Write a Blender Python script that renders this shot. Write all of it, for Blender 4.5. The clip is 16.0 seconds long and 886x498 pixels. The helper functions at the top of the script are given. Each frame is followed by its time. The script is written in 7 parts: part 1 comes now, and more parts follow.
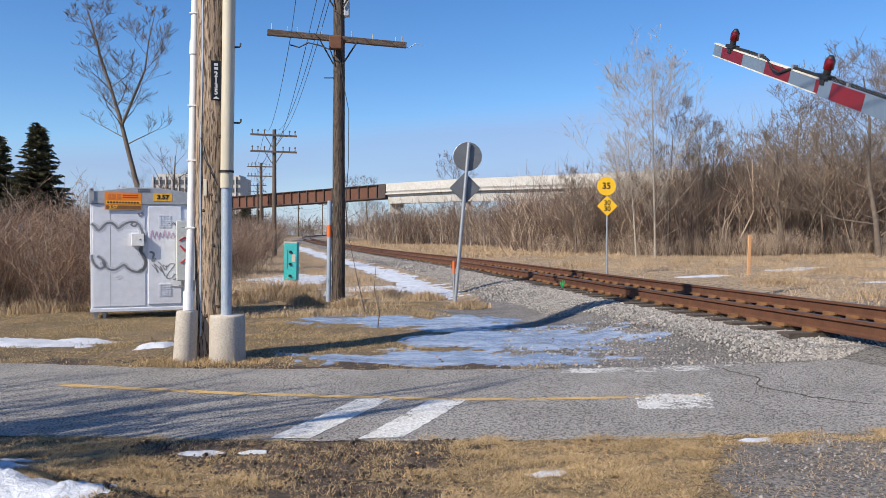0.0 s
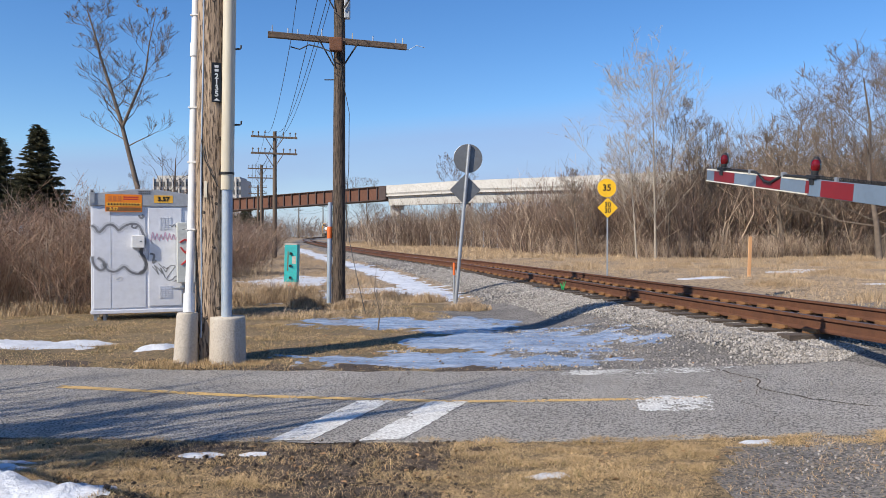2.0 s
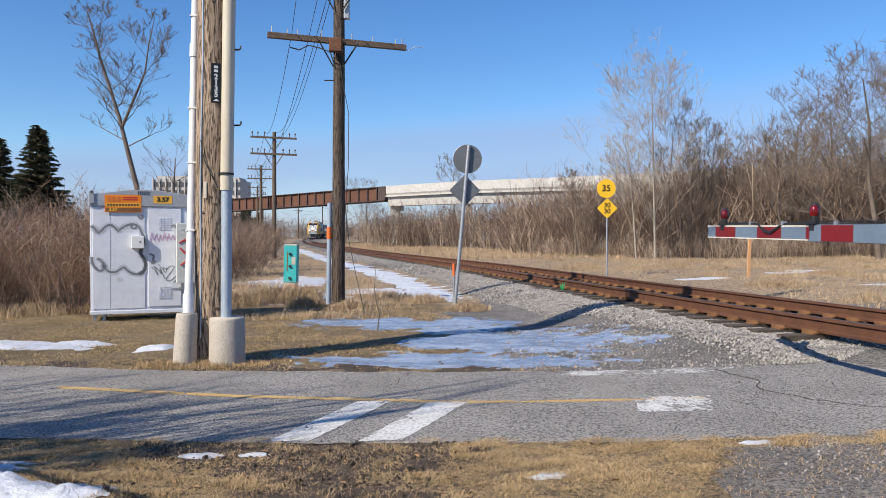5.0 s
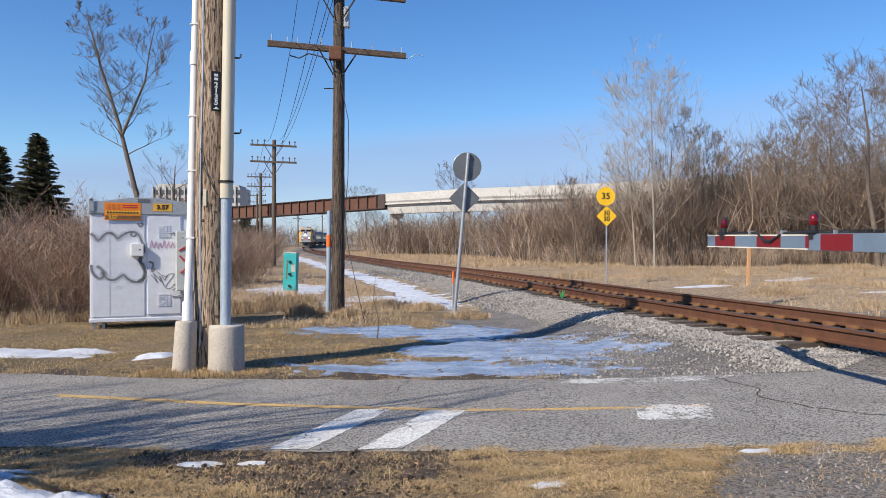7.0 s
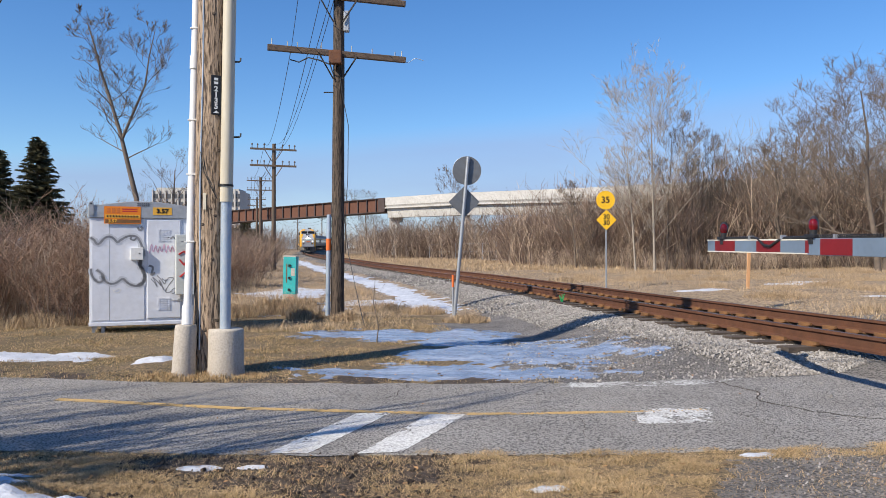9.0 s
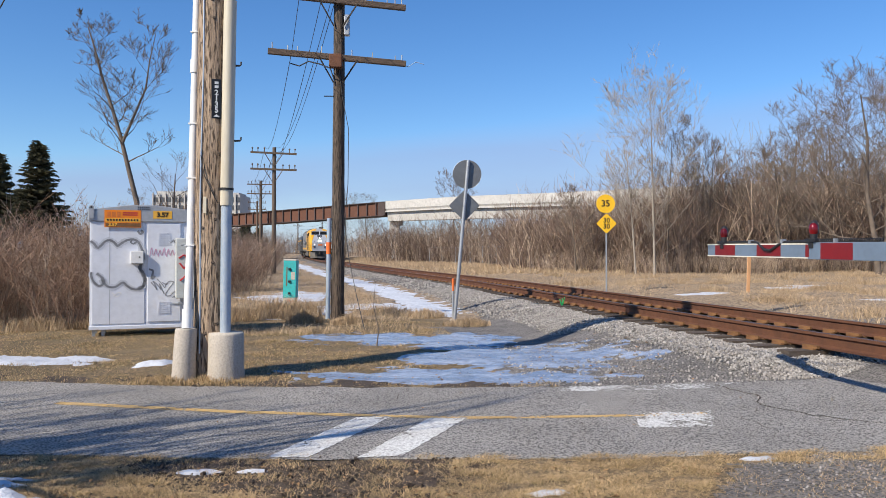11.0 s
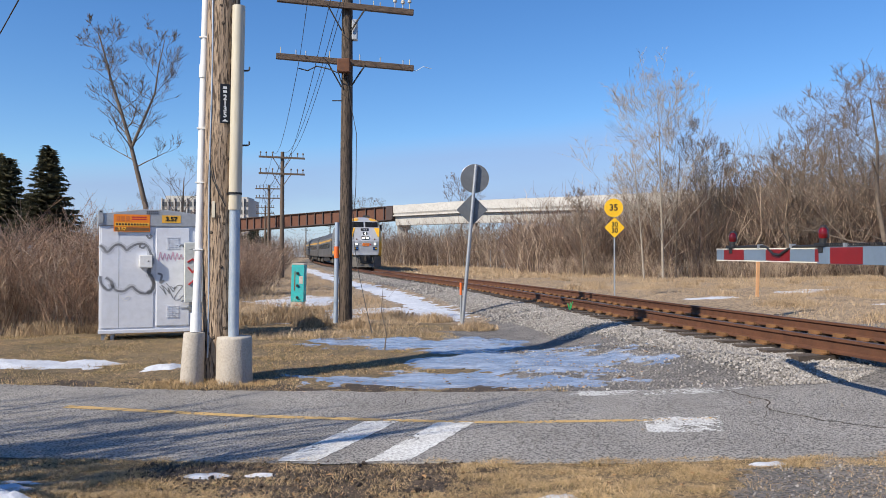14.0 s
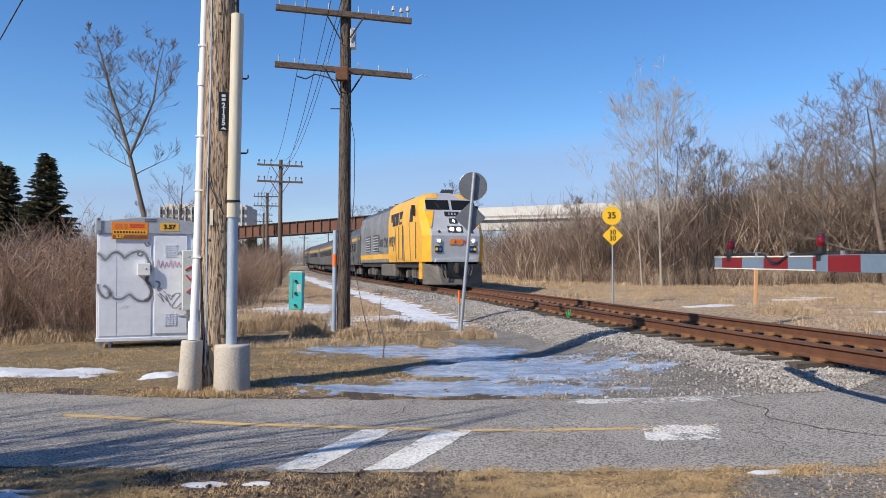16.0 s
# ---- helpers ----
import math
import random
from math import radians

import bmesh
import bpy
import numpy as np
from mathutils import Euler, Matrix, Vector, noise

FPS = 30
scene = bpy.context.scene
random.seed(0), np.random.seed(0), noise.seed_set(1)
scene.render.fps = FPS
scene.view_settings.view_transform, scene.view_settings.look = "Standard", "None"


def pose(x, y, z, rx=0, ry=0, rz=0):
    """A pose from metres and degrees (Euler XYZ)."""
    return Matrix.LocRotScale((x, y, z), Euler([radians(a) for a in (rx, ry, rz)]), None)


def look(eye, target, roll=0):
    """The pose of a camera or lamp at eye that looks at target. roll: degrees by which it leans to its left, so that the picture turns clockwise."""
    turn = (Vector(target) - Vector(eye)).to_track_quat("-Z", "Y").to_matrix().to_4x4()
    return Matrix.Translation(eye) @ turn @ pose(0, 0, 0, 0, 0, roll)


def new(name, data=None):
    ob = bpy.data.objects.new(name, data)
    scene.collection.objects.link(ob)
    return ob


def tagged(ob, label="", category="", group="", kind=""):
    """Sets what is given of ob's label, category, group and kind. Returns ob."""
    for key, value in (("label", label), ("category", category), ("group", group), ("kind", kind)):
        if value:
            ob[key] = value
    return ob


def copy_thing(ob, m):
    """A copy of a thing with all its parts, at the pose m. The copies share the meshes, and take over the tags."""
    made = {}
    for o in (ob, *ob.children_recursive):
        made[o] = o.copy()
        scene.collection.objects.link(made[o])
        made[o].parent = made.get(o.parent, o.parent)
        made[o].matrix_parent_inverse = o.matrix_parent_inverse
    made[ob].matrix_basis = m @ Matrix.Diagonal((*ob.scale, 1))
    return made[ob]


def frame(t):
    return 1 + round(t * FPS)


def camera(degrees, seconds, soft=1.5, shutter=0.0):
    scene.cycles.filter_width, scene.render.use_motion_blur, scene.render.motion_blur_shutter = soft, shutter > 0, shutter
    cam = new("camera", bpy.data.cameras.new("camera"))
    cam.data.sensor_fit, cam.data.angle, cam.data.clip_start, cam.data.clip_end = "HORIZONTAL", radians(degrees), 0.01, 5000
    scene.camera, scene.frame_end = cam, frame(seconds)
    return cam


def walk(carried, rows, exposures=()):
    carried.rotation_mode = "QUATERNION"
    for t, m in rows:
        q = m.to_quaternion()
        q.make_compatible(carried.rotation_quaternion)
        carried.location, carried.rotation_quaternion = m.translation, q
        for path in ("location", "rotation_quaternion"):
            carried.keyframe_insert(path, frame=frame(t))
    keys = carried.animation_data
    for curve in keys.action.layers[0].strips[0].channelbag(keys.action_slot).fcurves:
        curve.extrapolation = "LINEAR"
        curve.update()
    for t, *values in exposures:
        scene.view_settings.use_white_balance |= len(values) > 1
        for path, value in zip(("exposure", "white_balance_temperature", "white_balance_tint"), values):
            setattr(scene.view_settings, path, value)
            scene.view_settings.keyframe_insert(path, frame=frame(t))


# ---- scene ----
# A hand-held camera that stands by the path and only tilts and turns a little.
EYE = 1.45
cam = camera(60.0, 16.0, 0.7)
# seconds, degrees turned to the left, degrees tilted further down
TURNS = [
    (0, -0.025, 0.136), (0.5, -0.027, 0.153), (1, -0.035, 0.140), (1.5, -0.014, 0.128),
    (2, 0.004, -0.000), (2.5, 0.004, -0.000), (3, 0.002, 0.004), (3.5, 0.000, 0.002),
    (4, -0.007, -0.011), (6.5, -0.061, -0.316), (7, -0.060, -0.619), (7.5, -0.056, -0.894),
    (8, -0.066, -0.903), (8.5, -0.063, -0.898), (9, -0.079, -0.901), (11.5, -0.065, -1.210),
    (12, -0.043, -1.223), (12.5, 0.207, -1.413), (13, 0.447, -1.486), (13.5, 0.505, -1.477),
    (14, 0.509, -1.483), (14.5, 0.507, -1.482), (15, 0.493, -1.730), (15.5, 0.489, -1.992),
    (16, 0.375, -2.066),
]
TILT = 0.76
walk(cam, [(t, pose(0, 0, EYE, 90 - TILT - p, 0, y)) for t, y, p in TURNS], [(0.0, 0.42)])

# ---- world and sun ----
SUN_WAY = Vector((0.764, 0.645, -0.82))  # the way the sunlight travels
world = bpy.data.worlds.new("world")
scene.world = world
world.use_nodes = True
wn, wl = world.node_tree.nodes, world.node_tree.links
sky = wn.new("ShaderNodeTexSky")
sky.sky_type, sky.sun_disc = "NISHITA", False
sky.sun_elevation = radians(39.0)
sky.sun_rotation = math.atan2(-SUN_WAY.x, -SUN_WAY.y)
sky.air_density, sky.dust_density, sky.ozone_density = 1.0, 0.15, 5.0
wn["Background"].inputs["Strength"].default_value = 0.098
# thin pale cloud low over the horizon
tc, sep, band = wn.new("ShaderNodeTexCoord"), wn.new("ShaderNodeSeparateXYZ"), wn.new("ShaderNodeValToRGB")
mapping, clouds, edge, times_, mix = wn.new("ShaderNodeMapping"), wn.new("ShaderNodeTexNoise"), wn.new("ShaderNodeValToRGB"), wn.new("ShaderNodeMath"), wn.new("ShaderNodeMix")
hue = wn.new("ShaderNodeHueSaturation")
hue.inputs["Saturation"].default_value, hue.inputs["Hue"].default_value, hue.inputs["Value"].default_value = 1.2, 0.506, 1.16
wl.new(sky.outputs[0], hue.inputs["Color"])
wl.new(tc.outputs["Generated"], sep.inputs[0])
lift = wn.new("ShaderNodeMath")
lift.operation, lift.inputs[1].default_value = "MULTIPLY_ADD", -0.10
wl.new(sep.outputs["X"], lift.inputs[0])
wl.new(sep.outputs["Z"], lift.inputs[2])
wl.new(lift.outputs[0], band.inputs[0])
el = band.color_ramp.elements
el[0].position, el[1].position = 0.05, 0.162
el[0].color, el[1].color = (0.85, 0.85, 0.85, 1), (0, 0, 0, 1)
mid = el.new(0.13)
mid.color = (0.66, 0.66, 0.66, 1)
mapping.inputs["Scale"].default_value = (1.2, 1.2, 5.0)
mapping.inputs["Location"].default_value = (0.35, 0.0, 0.0)
wl.new(tc.outputs["Generated"], mapping.inputs["Vector"])
wl.new(mapping.outputs[0], clouds.inputs["Vector"])
clouds.inputs["Scale"].default_value, clouds.inputs["Detail"].default_value = 1.6, 6
edge.color_ramp.elements[0].position, edge.color_ramp.elements[1].position = 0.36, 0.62
edge.color_ramp.elements[0].color = (0.55, 0.55, 0.55, 1)
wl.new(clouds.outputs["Fac"], edge.inputs[0])
times_.operation = "MULTIPLY"
wl.new(band.outputs[0], times_.inputs[0])
wl.new(edge.outputs[0], times_.inputs[1])
mix.data_type = "RGBA"
wl.new(times_.outputs[0], mix.inputs[0])
wl.new(hue.outputs[0], mix.inputs[6])
mix.inputs[7].default_value = (2.75, 3.5, 5.6, 1)
wl.new(mix.outputs[2], wn["Background"].inputs["Color"])
sun = new("sun", bpy.data.lights.new("sun", "SUN"))
sun.data.energy, sun.data.angle, sun.data.color = 4.6, radians(0.5), (1.0, 0.90, 0.76)
sun.matrix_world = look((-20, -20, 30), Vector((-20, -20, 30)) + SUN_WAY)

# ---- materials ----
def material(name, base, second=None, scale=8.0, rough=0.8, metal=0.0, bump=0.3, fine=60.0, amount=0.5, third=None, crisp=(0.42, 0.66), patch=0.7, spread=0.12, island=False, stretch=(1, 1, 1), glow=0.0):
    """A surface with variation at two scales: broad patches of a second colour, fine grain of a third, and relief."""
    m = bpy.data.materials.new(name)
    m.use_nodes = True
    n, l = m.node_tree.nodes, m.node_tree.links
    b = n["Principled BSDF"]
    b.inputs["Metallic"].default_value = metal
    tc, mp = n.new("ShaderNodeTexCoord"), n.new("ShaderNodeMapping")
    mp.inputs["Scale"].default_value = stretch
    l.new(tc.outputs["Object"], mp.inputs["Vector"])
    second = second or tuple(c * 0.7 for c in base)
    third = third or tuple(c * 0.55 for c in base)
    big, small = n.new("ShaderNodeTexNoise"), n.new("ShaderNodeTexNoise")
    for node, sc, det in ((big, scale, 5), (small, fine, 4)):
        node.inputs["Scale"].default_value, node.inputs["Detail"].default_value = sc, det
        node.inputs["Roughness"].default_value = 0.62
        l.new(mp.outputs[0], node.inputs["Vector"])
    ramp = n.new("ShaderNodeValToRGB")
    ramp.color_ramp.elements[0].position, ramp.color_ramp.elements[1].position = 0.5 - spread, 0.5 + spread
    l.new(big.outputs["Fac"], ramp.inputs[0])
    m1, m2 = n.new("ShaderNodeMix"), n.new("ShaderNodeMix")
    for k in (m1, m2):
        k.data_type = "RGBA"
    m1.inputs[6].default_value, m1.inputs[7].default_value = (*base, 1), (*second, 1)
    s1 = n.new("ShaderNodeMath")
    s1.operation = "MULTIPLY"
    s1.inputs[1].default_value = patch
    l.new(ramp.outputs[0], s1.inputs[0])
    l.new(s1.outputs[0], m1.inputs[0])
    r2 = n.new("ShaderNodeValToRGB")
    r2.color_ramp.elements[0].position, r2.color_ramp.elements[1].position = crisp
    l.new(small.outputs["Fac"], r2.inputs[0])
    s2 = n.new("ShaderNodeMath")
    s2.operation = "MULTIPLY"
    s2.inputs[1].default_value = amount
    l.new(r2.outputs[0], s2.inputs[0])
    l.new(s2.outputs[0], m2.inputs[0])
    l.new(m1.outputs[2], m2.inputs[6])
    m2.inputs[7].default_value = (*third, 1)
    out = m2.outputs[2]
    if island:
        geo, hsv = n.new("ShaderNodeNewGeometry"), n.new("ShaderNodeHueSaturation")
        oi, add, fr, mr = n.new("ShaderNodeObjectInfo"), n.new("ShaderNodeMath"), n.new("ShaderNodeMath"), n.new("ShaderNodeMapRange")
        fr.operation = "FRACT"
        l.new(geo.outputs["Random Per Island"], add.inputs[0])
        l.new(oi.outputs["Random"], add.inputs[1])
        l.new(add.outputs[0], fr.inputs[0])
        l.new(fr.outputs[0], mr.inputs[0])
        mr.inputs[3].default_value, mr.inputs[4].default_value = 0.55, 1.4
        l.new(mr.outputs[0], hsv.inputs["Value"])
        l.new(out, hsv.inputs["Color"])
        out = hsv.outputs[0]
    l.new(out, b.inputs["Base Color"])
    rr = n.new("ShaderNodeMapRange")
    rr.inputs[3].default_value, rr.inputs[4].default_value = max(0.03, rough - 0.12), min(1.0, rough + 0.12)
    l.new(big.outputs["Fac"], rr.inputs[0])
    l.new(rr.outputs[0], b.inputs["Roughness"])
    if bump:
        bp, mixh = n.new("ShaderNodeBump"), n.new("ShaderNodeMath")
        bp.inputs["Strength"].default_value, bp.inputs["Distance"].default_value = bump, 0.02
        l.new(big.outputs["Fac"], mixh.inputs[0])
        l.new(small.outputs["Fac"], mixh.inputs[1])
        l.new(mixh.outputs[0], bp.inputs["Height"])
        l.new(bp.outputs[0], b.inputs["Normal"])
    if glow:
        b.inputs["Emission Color"].default_value, b.inputs["Emission Strength"].default_value = (*base, 1), glow
    return m


M_GRASS = material("dry_turf", (0.26, 0.18, 0.095), (0.14, 0.108, 0.052), 1.3, 0.95, 0, 1.0, 30, 0.85, (0.05, 0.037, 0.021), crisp=(0.46, 0.57))
M_MEADOW = material("matted_meadow_straw", (0.41, 0.31, 0.2), (0.27, 0.2, 0.125), 0.5, 0.95, 0, 1.0, 9, 0.85, (0.11, 0.078, 0.05), crisp=(0.46, 0.56), stretch=(1, 2.2, 1))
M_BLADE = material("dry_blades", (0.55, 0.39, 0.205), (0.34, 0.235, 0.12), 0.8, 0.8, 0, 0, 10, 0.3, island=True)
M_REED = material("tall_dry_grass", (0.50, 0.37, 0.23), (0.36, 0.255, 0.15), 0.5, 0.8, 0, 0, 10, 0.3, island=True)
M_GREEN = material("green_blades", (0.14, 0.13, 0.04), (0.22, 0.17, 0.075), 0.8, 0.8, 0, 0, 10, 0.3, island=True)
M_DIRT = material("bare_soil", (0.088, 0.062, 0.043), (0.04, 0.03, 0.022), 3.5, 0.95, 0, 1.0, 38, 0.65, (0.024, 0.018, 0.013), crisp=(0.45, 0.58))
M_ASPHALT = material("old_asphalt", (0.375, 0.353, 0.322), (0.265, 0.248, 0.226), 0.9, 0.93, 0, 1.0, 52, 0.9, (0.065, 0.061, 0.057), crisp=(0.485, 0.57))
M_GRAVEL = material("crushed_gravel", (0.25, 0.23, 0.21), (0.12, 0.112, 0.105), 1.6, 0.95, 0, 1.0, 44, 0.85, (0.035, 0.033, 0.03), crisp=(0.46, 0.58))
M_STONE = material("ballast_stone", (0.335, 0.315, 0.29), (0.235, 0.213, 0.19), 3.0, 0.9, 0, 0.3, 25, 0.35, island=True)
M_SNOW = material("old_snow", (0.66, 0.69, 0.74), (0.42, 0.455, 0.52), 3.2, 0.55, 0, 0.9, 26, 0.4, (0.36, 0.36, 0.36))
# ice: the sky's blue reflection is mixed into its colours
M_ICE = material("wet_ice_sky_tint", (0.20, 0.255, 0.36), (0.42, 0.48, 0.585), 1.8, 0.22, 0, 0.45, 16, 0.5, (0.14, 0.14, 0.14), spread=0.08, stretch=(0.7, 1.9, 1))
M_RUST = material("rusted_steel", (0.16, 0.068, 0.035), (0.10, 0.045, 0.026), 5, 0.75, 0.3, 0.2, 60, 0.4)
M_RAILTOP = material("worn_rail_head", (0.20, 0.115, 0.075), (0.13, 0.075, 0.05), 3, 0.42, 0.6, 0.1, 60, 0.3)
M_TIE = material("weathered_tie", (0.11, 0.085, 0.065), (0.065, 0.05, 0.04), 3, 0.9, 0, 0.6, 20, 0.6, stretch=(1, 8, 8))
M_TIEPLATE = material("rusty_tie_plate", (0.26, 0.13, 0.05), (0.16, 0.075, 0.035), 6, 0.85, 0.2, 0.2, 60, 0.4)
M_POLE = material("weathered_pole_wood", (0.44, 0.33, 0.235), (0.24, 0.17, 0.112), 4, 0.9, 0, 1.0, 15, 0.95, (0.055, 0.037, 0.025), crisp=(0.49, 0.58), stretch=(3.4, 3.4, 0.4))
M_DARKPOLE = material("dark_pole_wood", (0.125, 0.092, 0.068), (0.06, 0.044, 0.033), 5, 0.9, 0, 1.0, 13, 0.9, (0.025, 0.019, 0.014), crisp=(0.49, 0.56), stretch=(3, 3, 0.35))
M_FARPOLE = material("grey_pole_wood", (0.15, 0.11, 0.08), (0.1, 0.075, 0.055), 3, 0.9, 0, 0.4, 20, 0.5, stretch=(6, 6, 0.35))
M_ARMWOOD = material("crossarm_wood", (0.15, 0.105, 0.075), (0.085, 0.06, 0.045), 4, 0.9, 0, 0.7, 22, 0.6, stretch=(0.5, 6, 6))
M_CONCRETE = material("cast_concrete", (0.50, 0.45, 0.385), (0.40, 0.355, 0.30), 2.6, 0.92, 0, 0.45, 45, 0.45, (0.27, 0.24, 0.2))
M_WHITECON = material("pale_concrete_beam", (0.56, 0.545, 0.51), (0.45, 0.435, 0.40), 0.35, 0.9, 0, 0.4, 2.4, 0.55, (0.34, 0.325, 0.30), crisp=(0.46, 0.62), stretch=(1, 1, 2.0))
M_GIRDER = material("brown_weathering_steel", (0.15, 0.066, 0.04), (0.115, 0.05, 0.032), 0.4, 0.8, 0.2, 0.2, 3, 0.35)
M_GIRDEREND = material("dark_girder_end", (0.085, 0.06, 0.055), (0.06, 0.045, 0.04), 0.4, 0.8, 0.2, 0.2, 3, 0.35)
M_CABINET = material("pale_grey_painted_steel", (0.74, 0.76, 0.81), (0.65, 0.67, 0.71), 1.2, 0.5, 0.1, 0.06, 8, 0.2, (0.42, 0.43, 0.45))
M_CABTOP = material("galvanised_roof", (0.46, 0.475, 0.49), (0.38, 0.39, 0.4), 2.5, 0.5, 0.4, 0.1, 18, 0.3)
M_GALV = material("galvanised_steel", (0.42, 0.44, 0.46), (0.33, 0.35, 0.37), 4, 0.5, 0.6, 0.1, 25, 0.3)
M_SIGNBACK = material("sign_back_aluminium", (0.17, 0.18, 0.19), (0.14, 0.145, 0.15), 2.5, 0.5, 0.4, 0.05, 12, 0.2)
M_PVCWHITE = material("white_plastic_pipe", (0.78, 0.79, 0.79), (0.68, 0.68, 0.66), 2, 0.45, 0, 0.03, 12, 0.2, (0.5, 0.48, 0.44))
M_GUARD = material("cream_plastic_guard", (0.62, 0.57, 0.45), (0.52, 0.47, 0.36), 2, 0.5, 0, 0.04, 12, 0.25, (0.38, 0.33, 0.25), stretch=(4, 4, 0.4))
M_BLUEGUARD = material("blue_grey_conduit", (0.30, 0.385, 0.49), (0.41, 0.47, 0.53), 3, 0.5, 0.3, 0.1, 18, 0.6, (0.52, 0.55, 0.57), stretch=(5, 5, 1.4))
M_BLACK = material("black_rubber", (0.014, 0.014, 0.015), (0.025, 0.025, 0.025), 8, 0.55, 0, 0.05)
M_BLACKSIGN = material("black_tag", (0.012, 0.013, 0.014), None, 8, 0.45, 0, 0.02)
M_WHITE = material("white_paint", (0.80, 0.80, 0.78), (0.68, 0.67, 0.64), 3, 0.55, 0, 0.05, 30, 0.2)
M_ROADWHITE = material("worn_road_paint", (0.72, 0.72, 0.69), (0.58, 0.57, 0.54), 3, 0.85, 0, 0.5, 48, 0.75, (0.27, 0.26, 0.25))
M_ROADYELLOW = material("worn_yellow_road_paint", (0.66, 0.42, 0.14), (0.5, 0.33, 0.13), 2, 0.85, 0, 0.5, 48, 0.65, (0.26, 0.21, 0.14))
M_YELLOWSIGN = material("yellow_sign_sheeting", (0.86, 0.50, 0.015), (0.78, 0.45, 0.015), 2, 0.45, 0, 0.02, 12, 0.1)
M_ORANGE = material("orange_sticker", (0.86, 0.25, 0.012), (0.78, 0.22, 0.012), 3, 0.5, 0, 0.02, 12, 0.1)
M_AMBER = material("amber_sticker", (0.85, 0.45, 0.05), (0.78, 0.4, 0.05), 3, 0.5, 0, 0.02, 12, 0.1)
M_ORANGEPAINT = material("orange_marker", (0.85, 0.17, 0.03), (0.75, 0.15, 0.03), 3, 0.55, 0, 0.02, 12, 0.2)
M_TEAL = material("teal_plastic", (0.03, 0.46, 0.45), (0.02, 0.36, 0.37), 3, 0.5, 0, 0.1, 20, 0.4, (0.1, 0.16, 0.15))
M_TEALPALE = material("faded_pedestal_plastic", (0.5, 0.47, 0.4), (0.42, 0.38, 0.33), 3, 0.6, 0, 0.1, 20, 0.4)
M_STAKE = material("fresh_pine_stake", (0.66, 0.36, 0.17), (0.55, 0.29, 0.13), 4, 0.8, 0, 0.2, 30, 0.3, stretch=(6, 6, 0.5))
M_ARMWHITE = material("gate_arm_grey_white", (0.16, 0.215, 0.285), (0.14, 0.185, 0.245), 2, 0.4, 0.1, 0.03, 20, 0.15)
M_ARMRED = material("gate_arm_red", (0.19, 0.009, 0.012), (0.15, 0.008, 0.01), 2, 0.35, 0, 0.03, 20, 0.15)
M_ARMEDGE = material("gate_arm_cream_edge", (0.72, 0.69, 0.58), None, 2, 0.5, 0, 0.03, 20, 0.15)
M_LENS = material("red_lamp_lens", (0.16, 0.004, 0.007), (0.07, 0.003, 0.005), 14, 0.12, 0, 0.02, 50, 0.2)
M_BARK = material("grey_brown_bark", (0.17, 0.132, 0.1), (0.105, 0.082, 0.064), 4, 0.9, 0, 0.4, 25, 0.4)
M_PALEBARK = material("pale_poplar_bark", (0.36, 0.315, 0.26), (0.25, 0.21, 0.165), 4, 0.9, 0, 0.3, 25, 0.4)
M_TWIG = material("reddish_brush_twigs", (0.205, 0.14, 0.105), (0.13, 0.09, 0.068), 1.2, 0.9, 0, 0, 12, 0.3, island=True)
M_TWIGPALE = material("tan_brush_twigs", (0.47, 0.365, 0.27), (0.31, 0.235, 0.17), 1.2, 0.9, 0, 0, 12, 0.3, island=True)
M_TWIGRED = material("sunlit_red_brown_twigs", (0.40, 0.265, 0.18), (0.22, 0.14, 0.095), 1.2, 0.9, 0, 0, 12, 0.3, island=True)
M_TWIGDARK = material("dark_curled_leaves", (0.22, 0.125, 0.075), (0.11, 0.066, 0.042), 1.2, 0.9, 0, 0, 12, 0.3, island=True)
M_NEEDLE = material("dark_spruce_needles", (0.10, 0.095, 0.048), (0.06, 0.06, 0.03), 1.5, 0.9, 0, 0, 12, 0.4, island=True)
M_BUILDING = material("pale_office_concrete", (0.5, 0.485, 0.45), (0.43, 0.415, 0.385), 0.1, 0.9, 0, 0.1, 1.0, 0.2)
M_DARKGLASS = material("dark_window_glass", (0.05, 0.06, 0.07), (0.035, 0.04, 0.05), 2, 0.12, 0, 0)
M_FARGLASS = material("far_grey_window", (0.1, 0.105, 0.115), (0.07, 0.075, 0.08), 0.5, 0.4, 0, 0)
M_LEAF = material("dead_leaves", (0.36, 0.21, 0.09), (0.25, 0.13, 0.06), 3, 0.8, 0, 0, 10, 0.3, island=True)
# train
M_CABGLASS = material("black_cab_glass", (0.012, 0.013, 0.014), (0.008, 0.008, 0.009), 2, 0.4, 0, 0)
M_CABGLASS.node_tree.nodes["Principled BSDF"].inputs["Specular IOR Level"].default_value = 0.2
M_TSIDE = material("sooty_grey_flank", (0.25, 0.25, 0.252), (0.14, 0.138, 0.135), 0.8, 0.5, 0.2, 0.04, 5, 0.45, (0.11, 0.105, 0.1))
M_TGREY = material("locomotive_silver_grey", (0.46, 0.475, 0.50), (0.38, 0.39, 0.41), 0.7, 0.4, 0.25, 0.03, 6, 0.2)
M_TYELLOW = material("locomotive_yellow", (0.80, 0.41, 0.02), (0.62, 0.32, 0.03), 0.9, 0.4, 0, 0.03, 7, 0.3, (0.36, 0.22, 0.06), stretch=(1, 1, 0.4))
M_TDARK = material("dark_grey_roof_paint", (0.075, 0.078, 0.082), (0.05, 0.052, 0.055), 0.8, 0.6, 0.1, 0.05, 6, 0.3)
